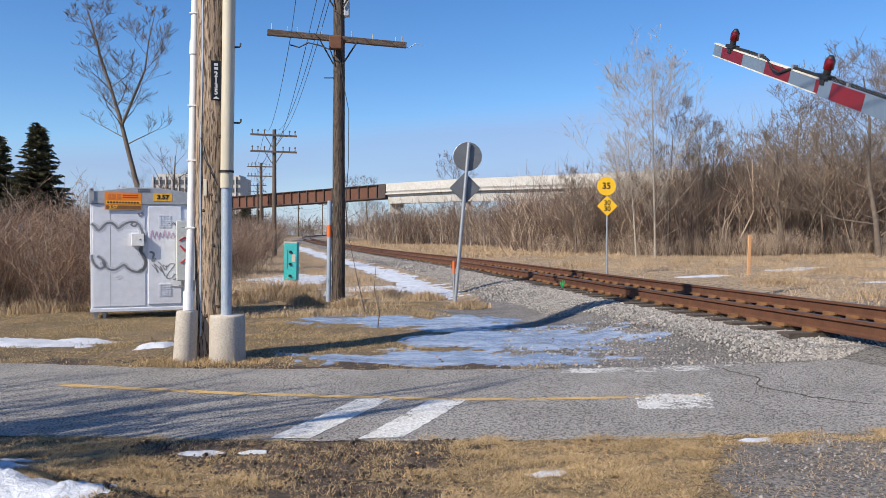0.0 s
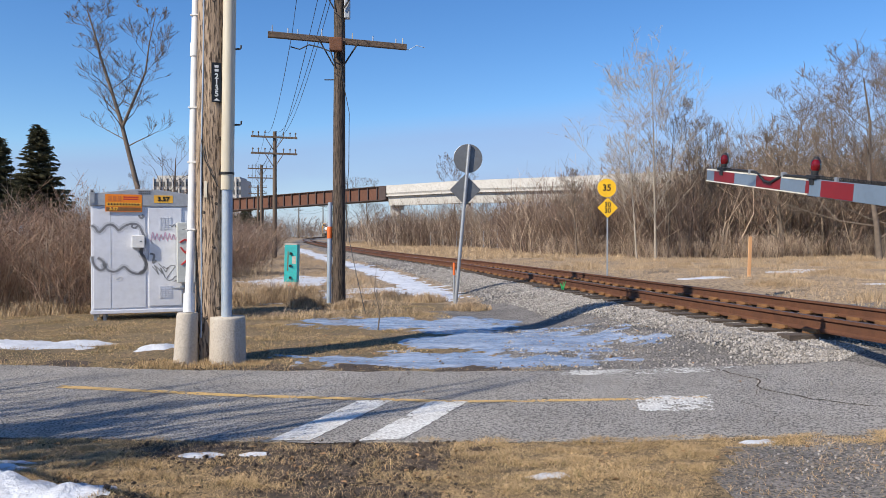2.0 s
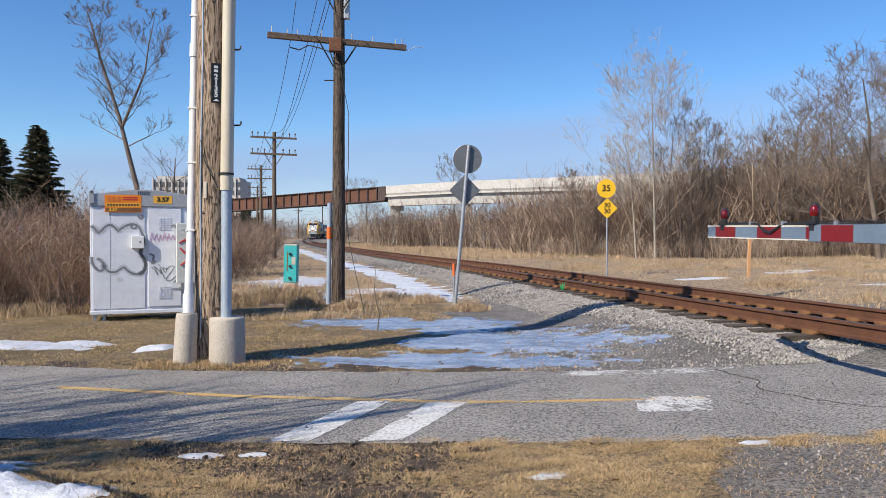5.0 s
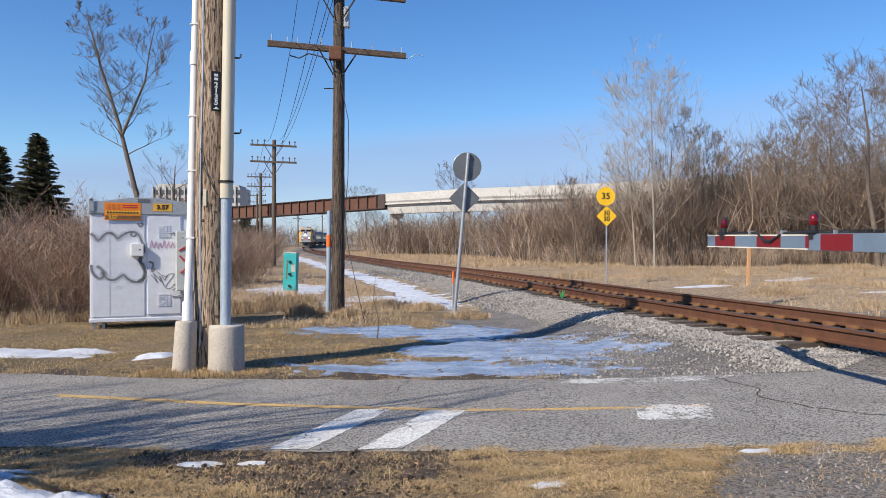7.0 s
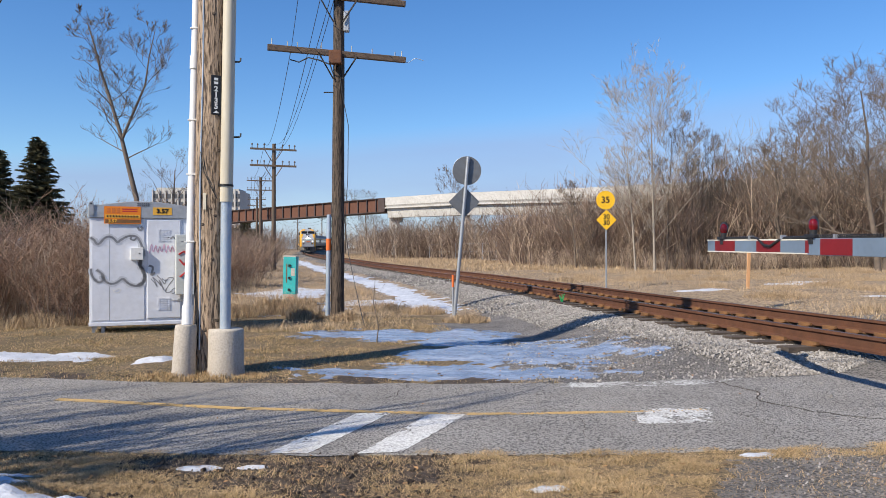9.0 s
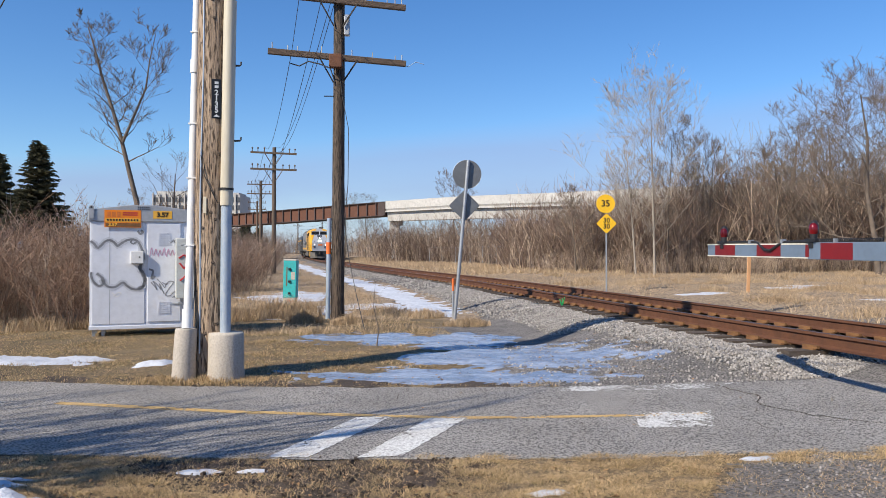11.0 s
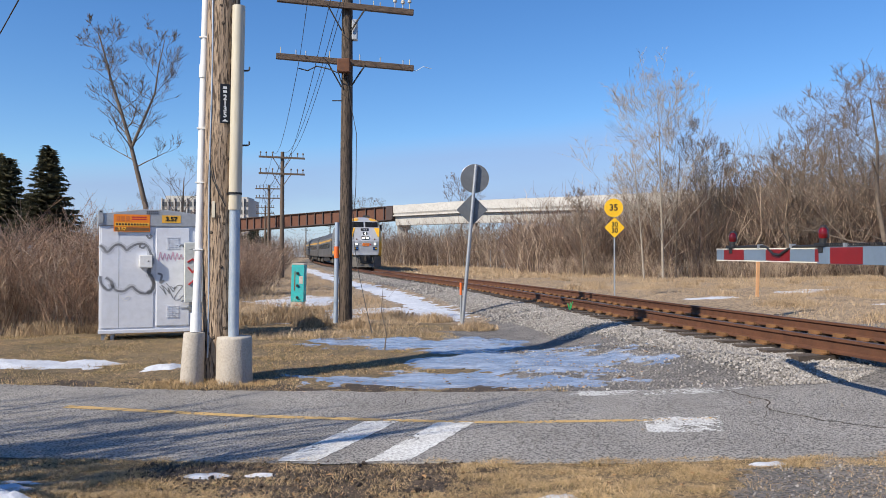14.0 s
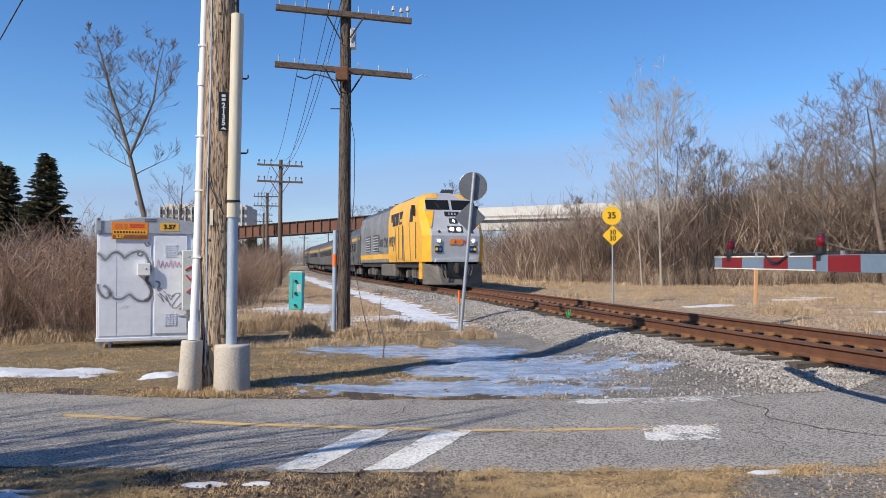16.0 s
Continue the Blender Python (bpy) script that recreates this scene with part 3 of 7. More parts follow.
# ---- snow and ice ----
def patch(name, mat, shape, box, cell, height, label, category, rough=1.0):
    """A sheet of snow lying on the ground wherever shape(x, y) is positive; it thins out at its rim."""
    x0, x1, y0, y1 = box
    g, at = Mesher(), {}
    nx, ny = int((x1 - x0) / cell), int((y1 - y0) / cell)

    def val(i, j):
        x, y = x0 + i * cell, y0 + j * cell
        return shape(x, y) - 0.1 + rough * (0.42 * noise.noise((x * 1.6, y * 2.2, 4)) + 0.3 * noise.noise((x * 5, y * 6, 8)) + 0.15 * noise.noise((x * 12, y * 14, 3)))

    def vert(i, j):
        if (i, j) not in at:
            v = val(i, j)
            x, y = x0 + i * cell, y0 + j * cell
            at[i, j] = len(g.v)
            g.v.append((x, y, land_z(x, y) - 0.006 + height * sm(-0.05, 0.5, v) + height * (0.35 * noise.noise((x * 3, y * 3, 1)) + 0.55 * noise.noise((x * 13, y * 11, 5))) * sm(0, 0.4, v)))
        return at[i, j]

    for j in range(ny):
        for i in range(nx):
            if val(i + 0.5, j + 0.5) > 0:
                g.f.append((vert(i, j), vert(i + 1, j), vert(i + 1, j + 1), vert(i, j + 1)))
                g.k.append(0)
    # every separate island is an object of its own
    boss = list(range(len(g.v)))

    def root(i):
        while boss[i] != i:
            boss[i] = boss[boss[i]]
            i = boss[i]
        return i

    for q in g.f:
        for i in q[1:]:
            boss[root(i)] = root(q[0])
    isles = {}
    for q in g.f:
        isles.setdefault(root(q[0]), []).append(q)
    for faces in isles.values():
        if len(faces) < 12:
            continue
        use, h = {}, Mesher()
        for q in faces:
            for i in q:
                if i not in use:
                    use[i] = len(h.v)
                    h.v.append(g.v[i])
            h.f.append(tuple(use[i] for i in q))
            h.k.append(0)
        tagged(part(name, h, mat, smooth=True, turn=False), label, category)


def blobs(*list_of):
    def shape(x, y):
        return max(1 - math.hypot((x - a) / ra, (y - b) / rb) for a, b, ra, rb in list_of)
    return shape


def ice_shape(x, y):
    v = max(1 - math.hypot((x - 1.1) / 2.1, (y - 10.7) / 1.5), 1 - math.hypot((x - 0.2) / 2.3, (y - 9.15) / 0.62), 1 - math.hypot((x + 0.6) / 2.3, (y - 13.0) / 1.0), 1 - math.hypot((x - 0.2) / 1.0, (y - 11.8) / 1.0))
    v -= 0.9 * max(0, 1 - math.hypot((x + 0.75) / 0.9, (y - 11.2) / 0.45)) + 0.8 * max(0, 1 - math.hypot((x + 1.7) / 0.8, (y - 9.9) / 0.5))
    return v * 1.25 - 0.06


patch("ice_sheet", M_ICE, ice_shape, (-3.4, 3.6, 8.45, 14.4), 0.06, 0.022, "half-melted sheet of ice on the turf, tinted with sky blue", "ice", 1.75)
patch("snow_strip", M_SNOW, lambda x, y: 0.62 - abs((track_x(y) - x) * 0.976 - 3.5 - 0.012 * (y - 17)) / (1.0 + 0.004 * y) - sm(19, 15.8, y), (-26, 3, 15.5, 112), 0.12, 0.045, "long strip of old snow lying beside the ballast", "snow")
patch("snow_patch", M_SNOW, blobs((-6.1, 10.35, 1.6, 0.7), (-5.0, 10.6, 0.6, 0.25)), (-9, -4.1, 9, 12), 0.06, 0.05, "thin old snow patch on the brown grass", "snow", 0.7)
patch("snow_patch", M_SNOW, blobs((-3.7, 9.9, 0.34, 0.36)), (-4.4, -3, 9.3, 10.6), 0.03, 0.045, "small heap of granular snow by the poles", "snow", 1.1)
patch("snow_patch", M_SNOW, blobs((-3.1, 4.2, 1.0, 0.72), (-2.5, 4.25, 0.65, 0.3)), (-5, -1.0, 3, 5.3), 0.05, 0.07, "bright old snow patch on the muddy verge", "snow")
patch("snow_patch", M_SNOW, blobs((-1.64, 5.12, 0.22, 0.13)), (-2.2, -1.2, 4.8, 5.5), 0.025, 0.016, "small dirty remnant of snow on soil", "snow", 0.35)
patch("snow_patch", M_SNOW, blobs((-1.28, 5.14, 0.14, 0.08)), (-1.7, -1.0, 4.95, 5.45), 0.025, 0.016, "small dirty remnant of snow on soil", "snow", 0.35)
patch("snow_patch", M_SNOW, blobs((0.64, 4.6, 0.17, 0.05)), (0.3, 1.0, 4.4, 4.8), 0.025, 0.03, "thin sliver of snow in the dry grass", "snow", 0.3)
patch("snow_patch", M_SNOW, blobs((2.2, 5.36, 0.18, 0.07)), (1.9, 2.6, 5.2, 5.6), 0.025, 0.02, "thin sliver of snow in the dry grass", "snow", 0.3)
patch("snow_patch", M_SNOW, blobs((11.9, 26.5, 1.0, 0.7), (13.2, 28.0, 0.9, 0.8)), (7, 18, 22, 32), 0.1, 0.03, "thin snow remnant in the dry meadow", "snow")
patch("snow_patch", M_SNOW, blobs((11.5, 19.8, 0.8, 0.5)), (8.5, 14, 18, 21.5), 0.08, 0.03, "thin snow remnant in the dry meadow", "snow")
patch("snow_patch", M_SNOW, blobs((8.0, 23.6, 1.1, 0.4), (5.0, 22.6, 0.7, 0.3)), (4, 11, 21, 24), 0.08, 0.03, "thin snow remnant in the dry meadow", "snow")
patch("snow_patch", M_SNOW, blobs((-3.0, 18.9, 1.0, 0.9), (-2.0, 21, 1.6, 1.3), (-4.6, 24, 1.0, 2.0), (-1.0, 19.5, 0.9, 0.5)), (-7, 1, 17, 27), 0.12, 0.04, "broken snow patch among dry grass", "snow")
patch("snow_patch", M_SNOW, blobs((-5.1, 26, 1.6, 3.0), (-4.1, 17.4, 0.7, 0.9)), (-8, -2, 16, 30), 0.15, 0.05, "broken snow patch beside the utility pedestal", "snow")


# ---- poles ----
def text_part(name, body, size, mat, parent, m, label="", bold=0.0):
    cu = bpy.data.curves.new(name, "FONT")
    cu.body, cu.size, cu.extrude, cu.align_x, cu.align_y = body, size, 0.002, "CENTER", "CENTER"
    cu.offset = bold
    tmp = new("text_source", cu)
    me = bpy.data.meshes.new_from_object(tmp)
    bpy.data.objects.remove(tmp)
    me.materials.clear()
    me.materials.append(mat)
    ob = new(name, me)
    ob.parent = parent
    ob.matrix_basis = m
    return tagged(ob, label)


def knotted_pole(height, r0, r1, lean, seed, sides=18, grain=0.0):
    """A tapering trunk; grain: how deep the drying cracks run along it."""
    g = Mesher()
    n = 60 if sides < 30 else 110
    for i in range(n + 1):
        z = height * i / n - 0.15
        for j in range(sides):
            a = 2 * math.pi * j / sides
            r = (r0 + (r1 - r0) * i / n) * (1 + 0.025 * noise.noise((math.cos(a) * 2, math.sin(a) * 2 + seed, z * 0.7)) + 0.03 * noise.noise((math.cos(a) * 7, math.sin(a) * 7 + seed, z * 0.9)) - grain * max(0.0, 0.35 - 2.2 * abs(noise.noise((math.cos(a) * 5.5 + 9, math.sin(a) * 5.5 + seed, z * 0.45)))))
            g.v.append((lean[0] * z + r * math.cos(a), lean[1] * z + r * math.sin(a), z))
    for i in range(n):
        for j in range(sides):
            a, b = i * sides + j, i * sides + (j + 1) % sides
            g.f.append((a, b, b + sides, a + sides))
    g.f.append(tuple(range(n * sides, (n + 1) * sides)))
    g.k = [0] * len(g.f)
    return g


def build_near_pole():
    p = thing("utility_pole", pose(-2.74, 9.1, 0.0), "weathered brown wooden utility pole with cable guards", "utility pole")
    part("pole", knotted_pole(12.5, 0.207, 0.152, (0.010, 0), 1, 64, 0.16), M_POLE, p, "split and knotted grey-brown wood", smooth=True)
    tag = part("number_tag", Mesher().box((-0.055, -0.008, 0), (0.055, 0.0, 0.46)), M_BLACKSIGN, p, "black vertical tag with white marks", bevel=0.003)
    tag.matrix_basis = pose(0.115, -0.185, 3.03, 0, 0, 24)
    for i, ch in enumerate("2135"):
        text_part("digit", ch, 0.085, M_WHITE, tag, pose(0, -0.0095, 0.30 - i * 0.068, 90, 0, 0), bold=0.003)
    for i in range(2):
        part("white_mark", Mesher().box((-0.022, -0.012, 0.355 + i * 0.045), (0.022, -0.0085, 0.385 + i * 0.045)), M_WHITE, tag)
    part("white_mark", Mesher().prism([(-0.035, 0.02), (0.035, 0.02), (0.0, 0.05)], -0.012, -0.0085), M_WHITE, tag)
    pt = part("pale_label", Mesher().box((-0.018, -0.006, 0), (0.018, 0, 0.19)), M_GUARD, p, "pale narrow metal label")
    pt.matrix_basis = pose(-0.01, -0.205, 1.93)
    # knots and bolts
    for i in range(16):
        z, a = rnd.uniform(0.4, 4.6), rnd.uniform(-2.7, -0.5)
        r = 0.203 - 0.0042 * z
        k = part("knot", Mesher().tube([(0, 0, -0.01), (0, 0, 0.008)], [0.028, 0.016], 8), M_DARKPOLE, p, "round dark knot")
        k.matrix_basis = pose(0.012 * z + r * math.cos(a), r * math.sin(a), z) @ Vector((math.cos(a), math.sin(a), 0)).to_track_quat("Z", "Y").to_matrix().to_4x4()
    # thin ground cable running down the wood
    part("ground_cable", Mesher().tube([(-0.085 + 0.011 * z + 0.008 * math.sin(z * 2.1), -0.19 + 0.004 * z, z) for z in [0.3 + 0.22 * i for i in range(40)]], 0.011, 6), M_BLUEGUARD, p, "thin green-grey cable", smooth=True)
    part("loose_wire", Mesher().tube([(-0.06, -0.2, 2.6), (-0.02, -0.215, 2.38), (0.06, -0.21, 2.2), (0.13, -0.18, 2.05)], 0.006, 5), M_WIRE, p, "thin dark wire")
    # white pipe in its own footing
    pipe = [(-0.195, -0.25, 0.6), (-0.2, -0.22, 0.85), (-0.213, -0.1, 1.5), (-0.235, 0.04, 2.4), (-0.2, 0.1, 4.6), (-0.15, 0.14, 7.5)]
    part("white_pipe", Mesher().tube(pipe, 0.047, 14), M_PVCWHITE, p, "white plastic conduit", smooth=True)
    part("pipe_collar", Mesher().tube([(-0.196, -0.25, 0.6), (-0.2, -0.225, 0.82)], 0.062, 14), M_PVCWHITE, p, "white collar", smooth=True)
    part("pipe_collar", Mesher().tube([(-0.2165, 0.073, 3.62), (-0.214, 0.078, 3.78)], 0.057, 14), M_PVCWHITE, p, "white collar", smooth=True)
    for z, x, y in ((1.55, -0.214, -0.092), (2.35, -0.234, 0.033), (3.0, -0.2255, 0.056), (4.1, -0.208, 0.086)):
        c = part("pipe_clamp", Mesher().box((-0.052, -0.052, 0), (0.062, 0.09, 0.016)), M_PVCWHITE, p, "pale steel strap")
        c.matrix_basis = pose(x, y, z)
    # cream guard over a blue-grey conduit
    part("blue_conduit", Mesher().tube([(0.215, -0.16, 0.45), (0.225, -0.15, 2.06)], 0.062, 16), M_BLUEGUARD, p, "scuffed blue-grey steel conduit", smooth=True)
    part("cream_guard", Mesher().tube([(0.225, -0.15, 2.02), (0.26, -0.13, 4.42)], 0.074, 16), M_GUARD, p, "stained cream plastic guard", smooth=True)
    part("dark_cable", Mesher().tube([(0.25, -0.13, 4.3), (0.23, -0.1, 6), (0.18, -0.1, 9)], 0.028, 8), M_BLACK, p, "black cable", smooth=True)
    part("strap", Mesher().tube([(0.225, -0.15, 2.2), (0.2255, -0.15, 2.225)], 0.082, 16), M_BLACK, p, "black strap")
    for z in (2.78, 3.66):
        part("step_hook", Mesher().tube([(0.27, -0.12, z), (0.37, -0.13, z), (0.385, -0.13, z + 0.01), (0.387, -0.13, z + 0.045)], 0.011, 6), M_BLACK, p, "black iron hook")
    return p


build_near_pole()


def footing(name, x, y, z0, h, r0, r1, lean, label):
    t = Mesher()
    sides, rings = 24, [(-0.1, 1.0), (0.04, 1.0), (0.25, 0.99), (0.55, 1.0), (0.93, 1.0), (0.975, 0.985), (1.0, 0.94)]
    for zf, rf in rings:
        for j in range(sides):
            a = 2 * math.pi * j / sides
            r = (r0 + (r1 - r0) * zf) * rf * (1 + 0.02 * noise.noise((math.cos(a) * 1.5 + x, math.sin(a) * 1.5, zf * 3)))
            t.v.append((r * math.cos(a) + lean * zf * h, r * math.sin(a), zf * h))
    for i in range(len(rings) - 1):
        for j in range(sides):
            a, b = i * sides + j, i * sides + (j + 1) % sides
            t.f.append((a, b, b + sides, a + sides))
    t.f.append(tuple(range(len(t.v) - sides, len(t.v))))
    t.k = [0] * len(t.f)
    ob = part(name, t, M_CONCRETE, smooth=True)
    ob.matrix_basis = pose(x, y, z0)
    return tagged(ob, label, "concrete footing")


footing("concrete_footing", -2.515, 8.95, 0.0, 0.545, 0.21, 0.2, 0.0, "round cast concrete footing beside the wooden pole")
footing("concrete_footing", -2.98, 8.85, 0.0, 0.60, 0.135, 0.12, 0.05, "narrow tapered concrete footing under a white pipe")

ARM = Vector((0.976, 0.217, 0))


def crossarm(g, c, length, h, d, tilt):
    """A timber across the line of the track, tilted by some degrees."""
    m = Matrix.Translation(c) @ pose(0, 0, 0, 0, tilt, 12.5)
    return g.box((-length / 2, -d / 2, -h / 2), (length / 2, d / 2, h / 2), 0, m), m


def build_line_pole(x, y, z0, arms, height, r, mat, label, near=False):
    p = thing("telegraph_pole", pose(x, y, z0), label, "utility pole", "telegraph line")
    lean = (0.004, 0)
    part("pole", knotted_pole(height, r, r * 0.78, lean, x, 40 if near else 14, 0.14 if near else 0.0), mat, p, smooth=True)
    for n, (z, length, tilt) in enumerate(arms):
        g, m = crossarm(Mesher(), (lean[0] * z, -r * 1.02, z), length, 0.125, 0.1, tilt)
        arm = part("crossarm", g, M_ARMWOOD if near else mat, p, "grey weathered timber arm" if near else "", bevel=0.008 if near else 0)
        spots = [-0.47, -0.36, -0.29, -0.12, 0.1, 0.2, 0.25, 0.36, 0.42, 0.47] if near else [-0.46, -0.34, -0.2, 0.2, 0.34, 0.46]
        for s in spots:
            if near and rnd.random() < 0.15:
                continue
            c = m @ Vector((s * length, 0, 0.06))
            tall = rnd.uniform(0.09, 0.16) if near else 0.2
            pin = Mesher().tube([c, c + Vector((0, 0, tall))], 0.011 if near else 0.03, 6)
            if near and s > 0.3 and n == 1 or not near:
                q = c + Vector((0, 0, tall))
                pin.tube([q, q + Vector((0, 0, 0.05)), q + Vector((0, 0, 0.1))], [0.045, 0.04, 0.02] if near else [0.06, 0.06, 0.03], 8)
            part("insulator_pin", pin, M_TEALPALE if near else mat, arm)
        for sx in (-1, 1):
            a = m @ Vector((sx * 0.42 if near else sx * 0.6, -0.056, -0.03))
            part("brace", Mesher().tube([a, Vector((lean[0] * z + sx * 0.1, -r, z - (0.55 if near else 0.8)))], 0.02 if near else 0.03, 4), M_TUNDER if near else mat, p, "flat iron brace" if near else "")
    return p


P2 = build_line_pole(-2.31, 17.0, 0.0, [(5.78, 3.02, 2.2), (7.03, 3.0, 2.0)], 8.3, 0.148, M_DARKPOLE, "dark weathered wooden telegraph pole with two crossarms", True)
part("junction_block", Mesher().box((-0.15, -0.36, 5.52), (0.13, -0.2, 5.82)), M_RUST, P2, "rust-brown clamp block", bevel=0.02)
part("switch_box", Mesher().box((0.14, -0.1, 6.3), (0.26, 0.06, 6.75)), M_GALV, P2, "small grey box", bevel=0.015)
part("conduit", Mesher().tube([(-0.21, -0.08, -0.05), (-0.18, -0.06, 2.25)], 0.052, 12), M_BLUEGUARD, P2, "blue-grey steel conduit", smooth=True)
part("orange_band", Mesher().tube([(-0.193, -0.07, 1.46), (-0.19, -0.07, 1.72)], 0.056, 12), M_ORANGEPAINT, P2, "orange marker band", smooth=True)
part("down_wire", Mesher().tube([(0.05, -0.15, 5.5), (0.12, -0.17, 4.9), (0.26, -0.2, 4.2), (0.25, -0.22, 3.0), (0.18, -0.2, 2.1), (0.28, -0.35, 1.4), (0.5, -0.8, 0.6), (0.85, -2.6, 0.05)], 0.008, 5), M_WIRE, P2, "thin slack wire")
part("loop_cable", Mesher().tube([(-1.0, -0.28, 5.62), (-0.8, -0.3, 5.56), (-0.6, -0.3, 5.66), (-0.35, -0.3, 5.6), (-0.12, -0.34, 5.5), (-0.02, -0.34, 5.2)], 0.014, 6), M_BLACK, P2, "black cable looped under the arm", smooth=True)
part("frayed_wire", Mesher().tube([(1.36, 0.16, 5.73), (1.55, 0.17, 5.66), (1.72, 0.12, 5.75), (1.9, 0.12, 5.7)], 0.008, 5), M_BLUEGUARD, P2, "frayed blue wire end")
part("step_bolt", Mesher().tube([(-0.3, -0.06, 4.95), (-0.05, -0.06, 4.95)], 0.012, 6), M_TUNDER, P2, "iron step bolt")
LINE = [(-11.37, 51.8, [(7.05, 3.05, 0.8), (8.15, 3.05, 1.2)], 8.7), (-21.3, 90.0, [(8.3, 3.05, 0), (9.4, 3.05, 0)], 10.0), (-31.6, 131.0, [(8.6, 3.05, 0), (9.7, 3.05, 0)], 10.2), (-41.0, 175.0, [(8.2, 3, 0), (9.3, 3, 0)], 9.8), (-47.0, 250.0, [(9.2, 3, 0), (10.2, 3, 0)], 11.0), (-41.0, 262.0, [(10.5, 3, 0)], 11.5)]
for x, y, arms, h in LINE:
    build_line_pole(x, y, land_z(x, y), arms, h, 0.16 if y < 60 else 0.2, M_FARPOLE, "distant grey telegraph pole with two crossarms")


def wire(a, b, sag, r, label="thin dark overhead wire slung between poles"):
    pts = []
    for i in range(17):
        t = i / 16
        p = Vector(a).lerp(Vector(b), t)
        p.z -= sag * 4 * t * (1 - t)
        pts.append(p)
    return tagged(part("overhead_wire", Mesher().tube(pts, r, 4), M_WIRE, turn=False), label, "wire", "overhead wires")


for off, z2, z3 in ((-1.0, 5.95, 8.95), (-0.62, 5.95, 7.85), (-0.28, 6.6, 8.9), (-0.1, 6.95, 8.6)):
    a = Vector((-2.31 + off * 0.976, 17.0 + off * 0.217, z2))
    b = Vector((-11.37 + (off + 0.4) * 1.0, 51.8, z3 - 0.2))
    wire(a, b, 0.9, 0.009)
    wire(a, a + Vector((8.0, -35, 0.9)), 0.5, 0.007)
    c = Vector((-21.3 + off, 90.0, 10.2))
    wire(b, c, 0.9, 0.014)
    wire(c, (-31.6 + off, 131, 11.0), 0.8, 0.02)
wire((-43.5, 60, 5.0), (8.6, -8, 6.2), 0.2, 0.012, "dark service wire passing overhead")
for dz in (0.0, 0.9):
    wire((-47, 250, 9.8 + dz), (-41.0, 262, 11 + dz), 0.6, 0.03)
    wire((-41, 262, 11.4 + dz), (0, 330, 12 + dz), 2.5, 0.03)
    wire((-31.6, 131, 10 + dz), (-47, 250, 10.2 + dz), 2.2, 0.025)


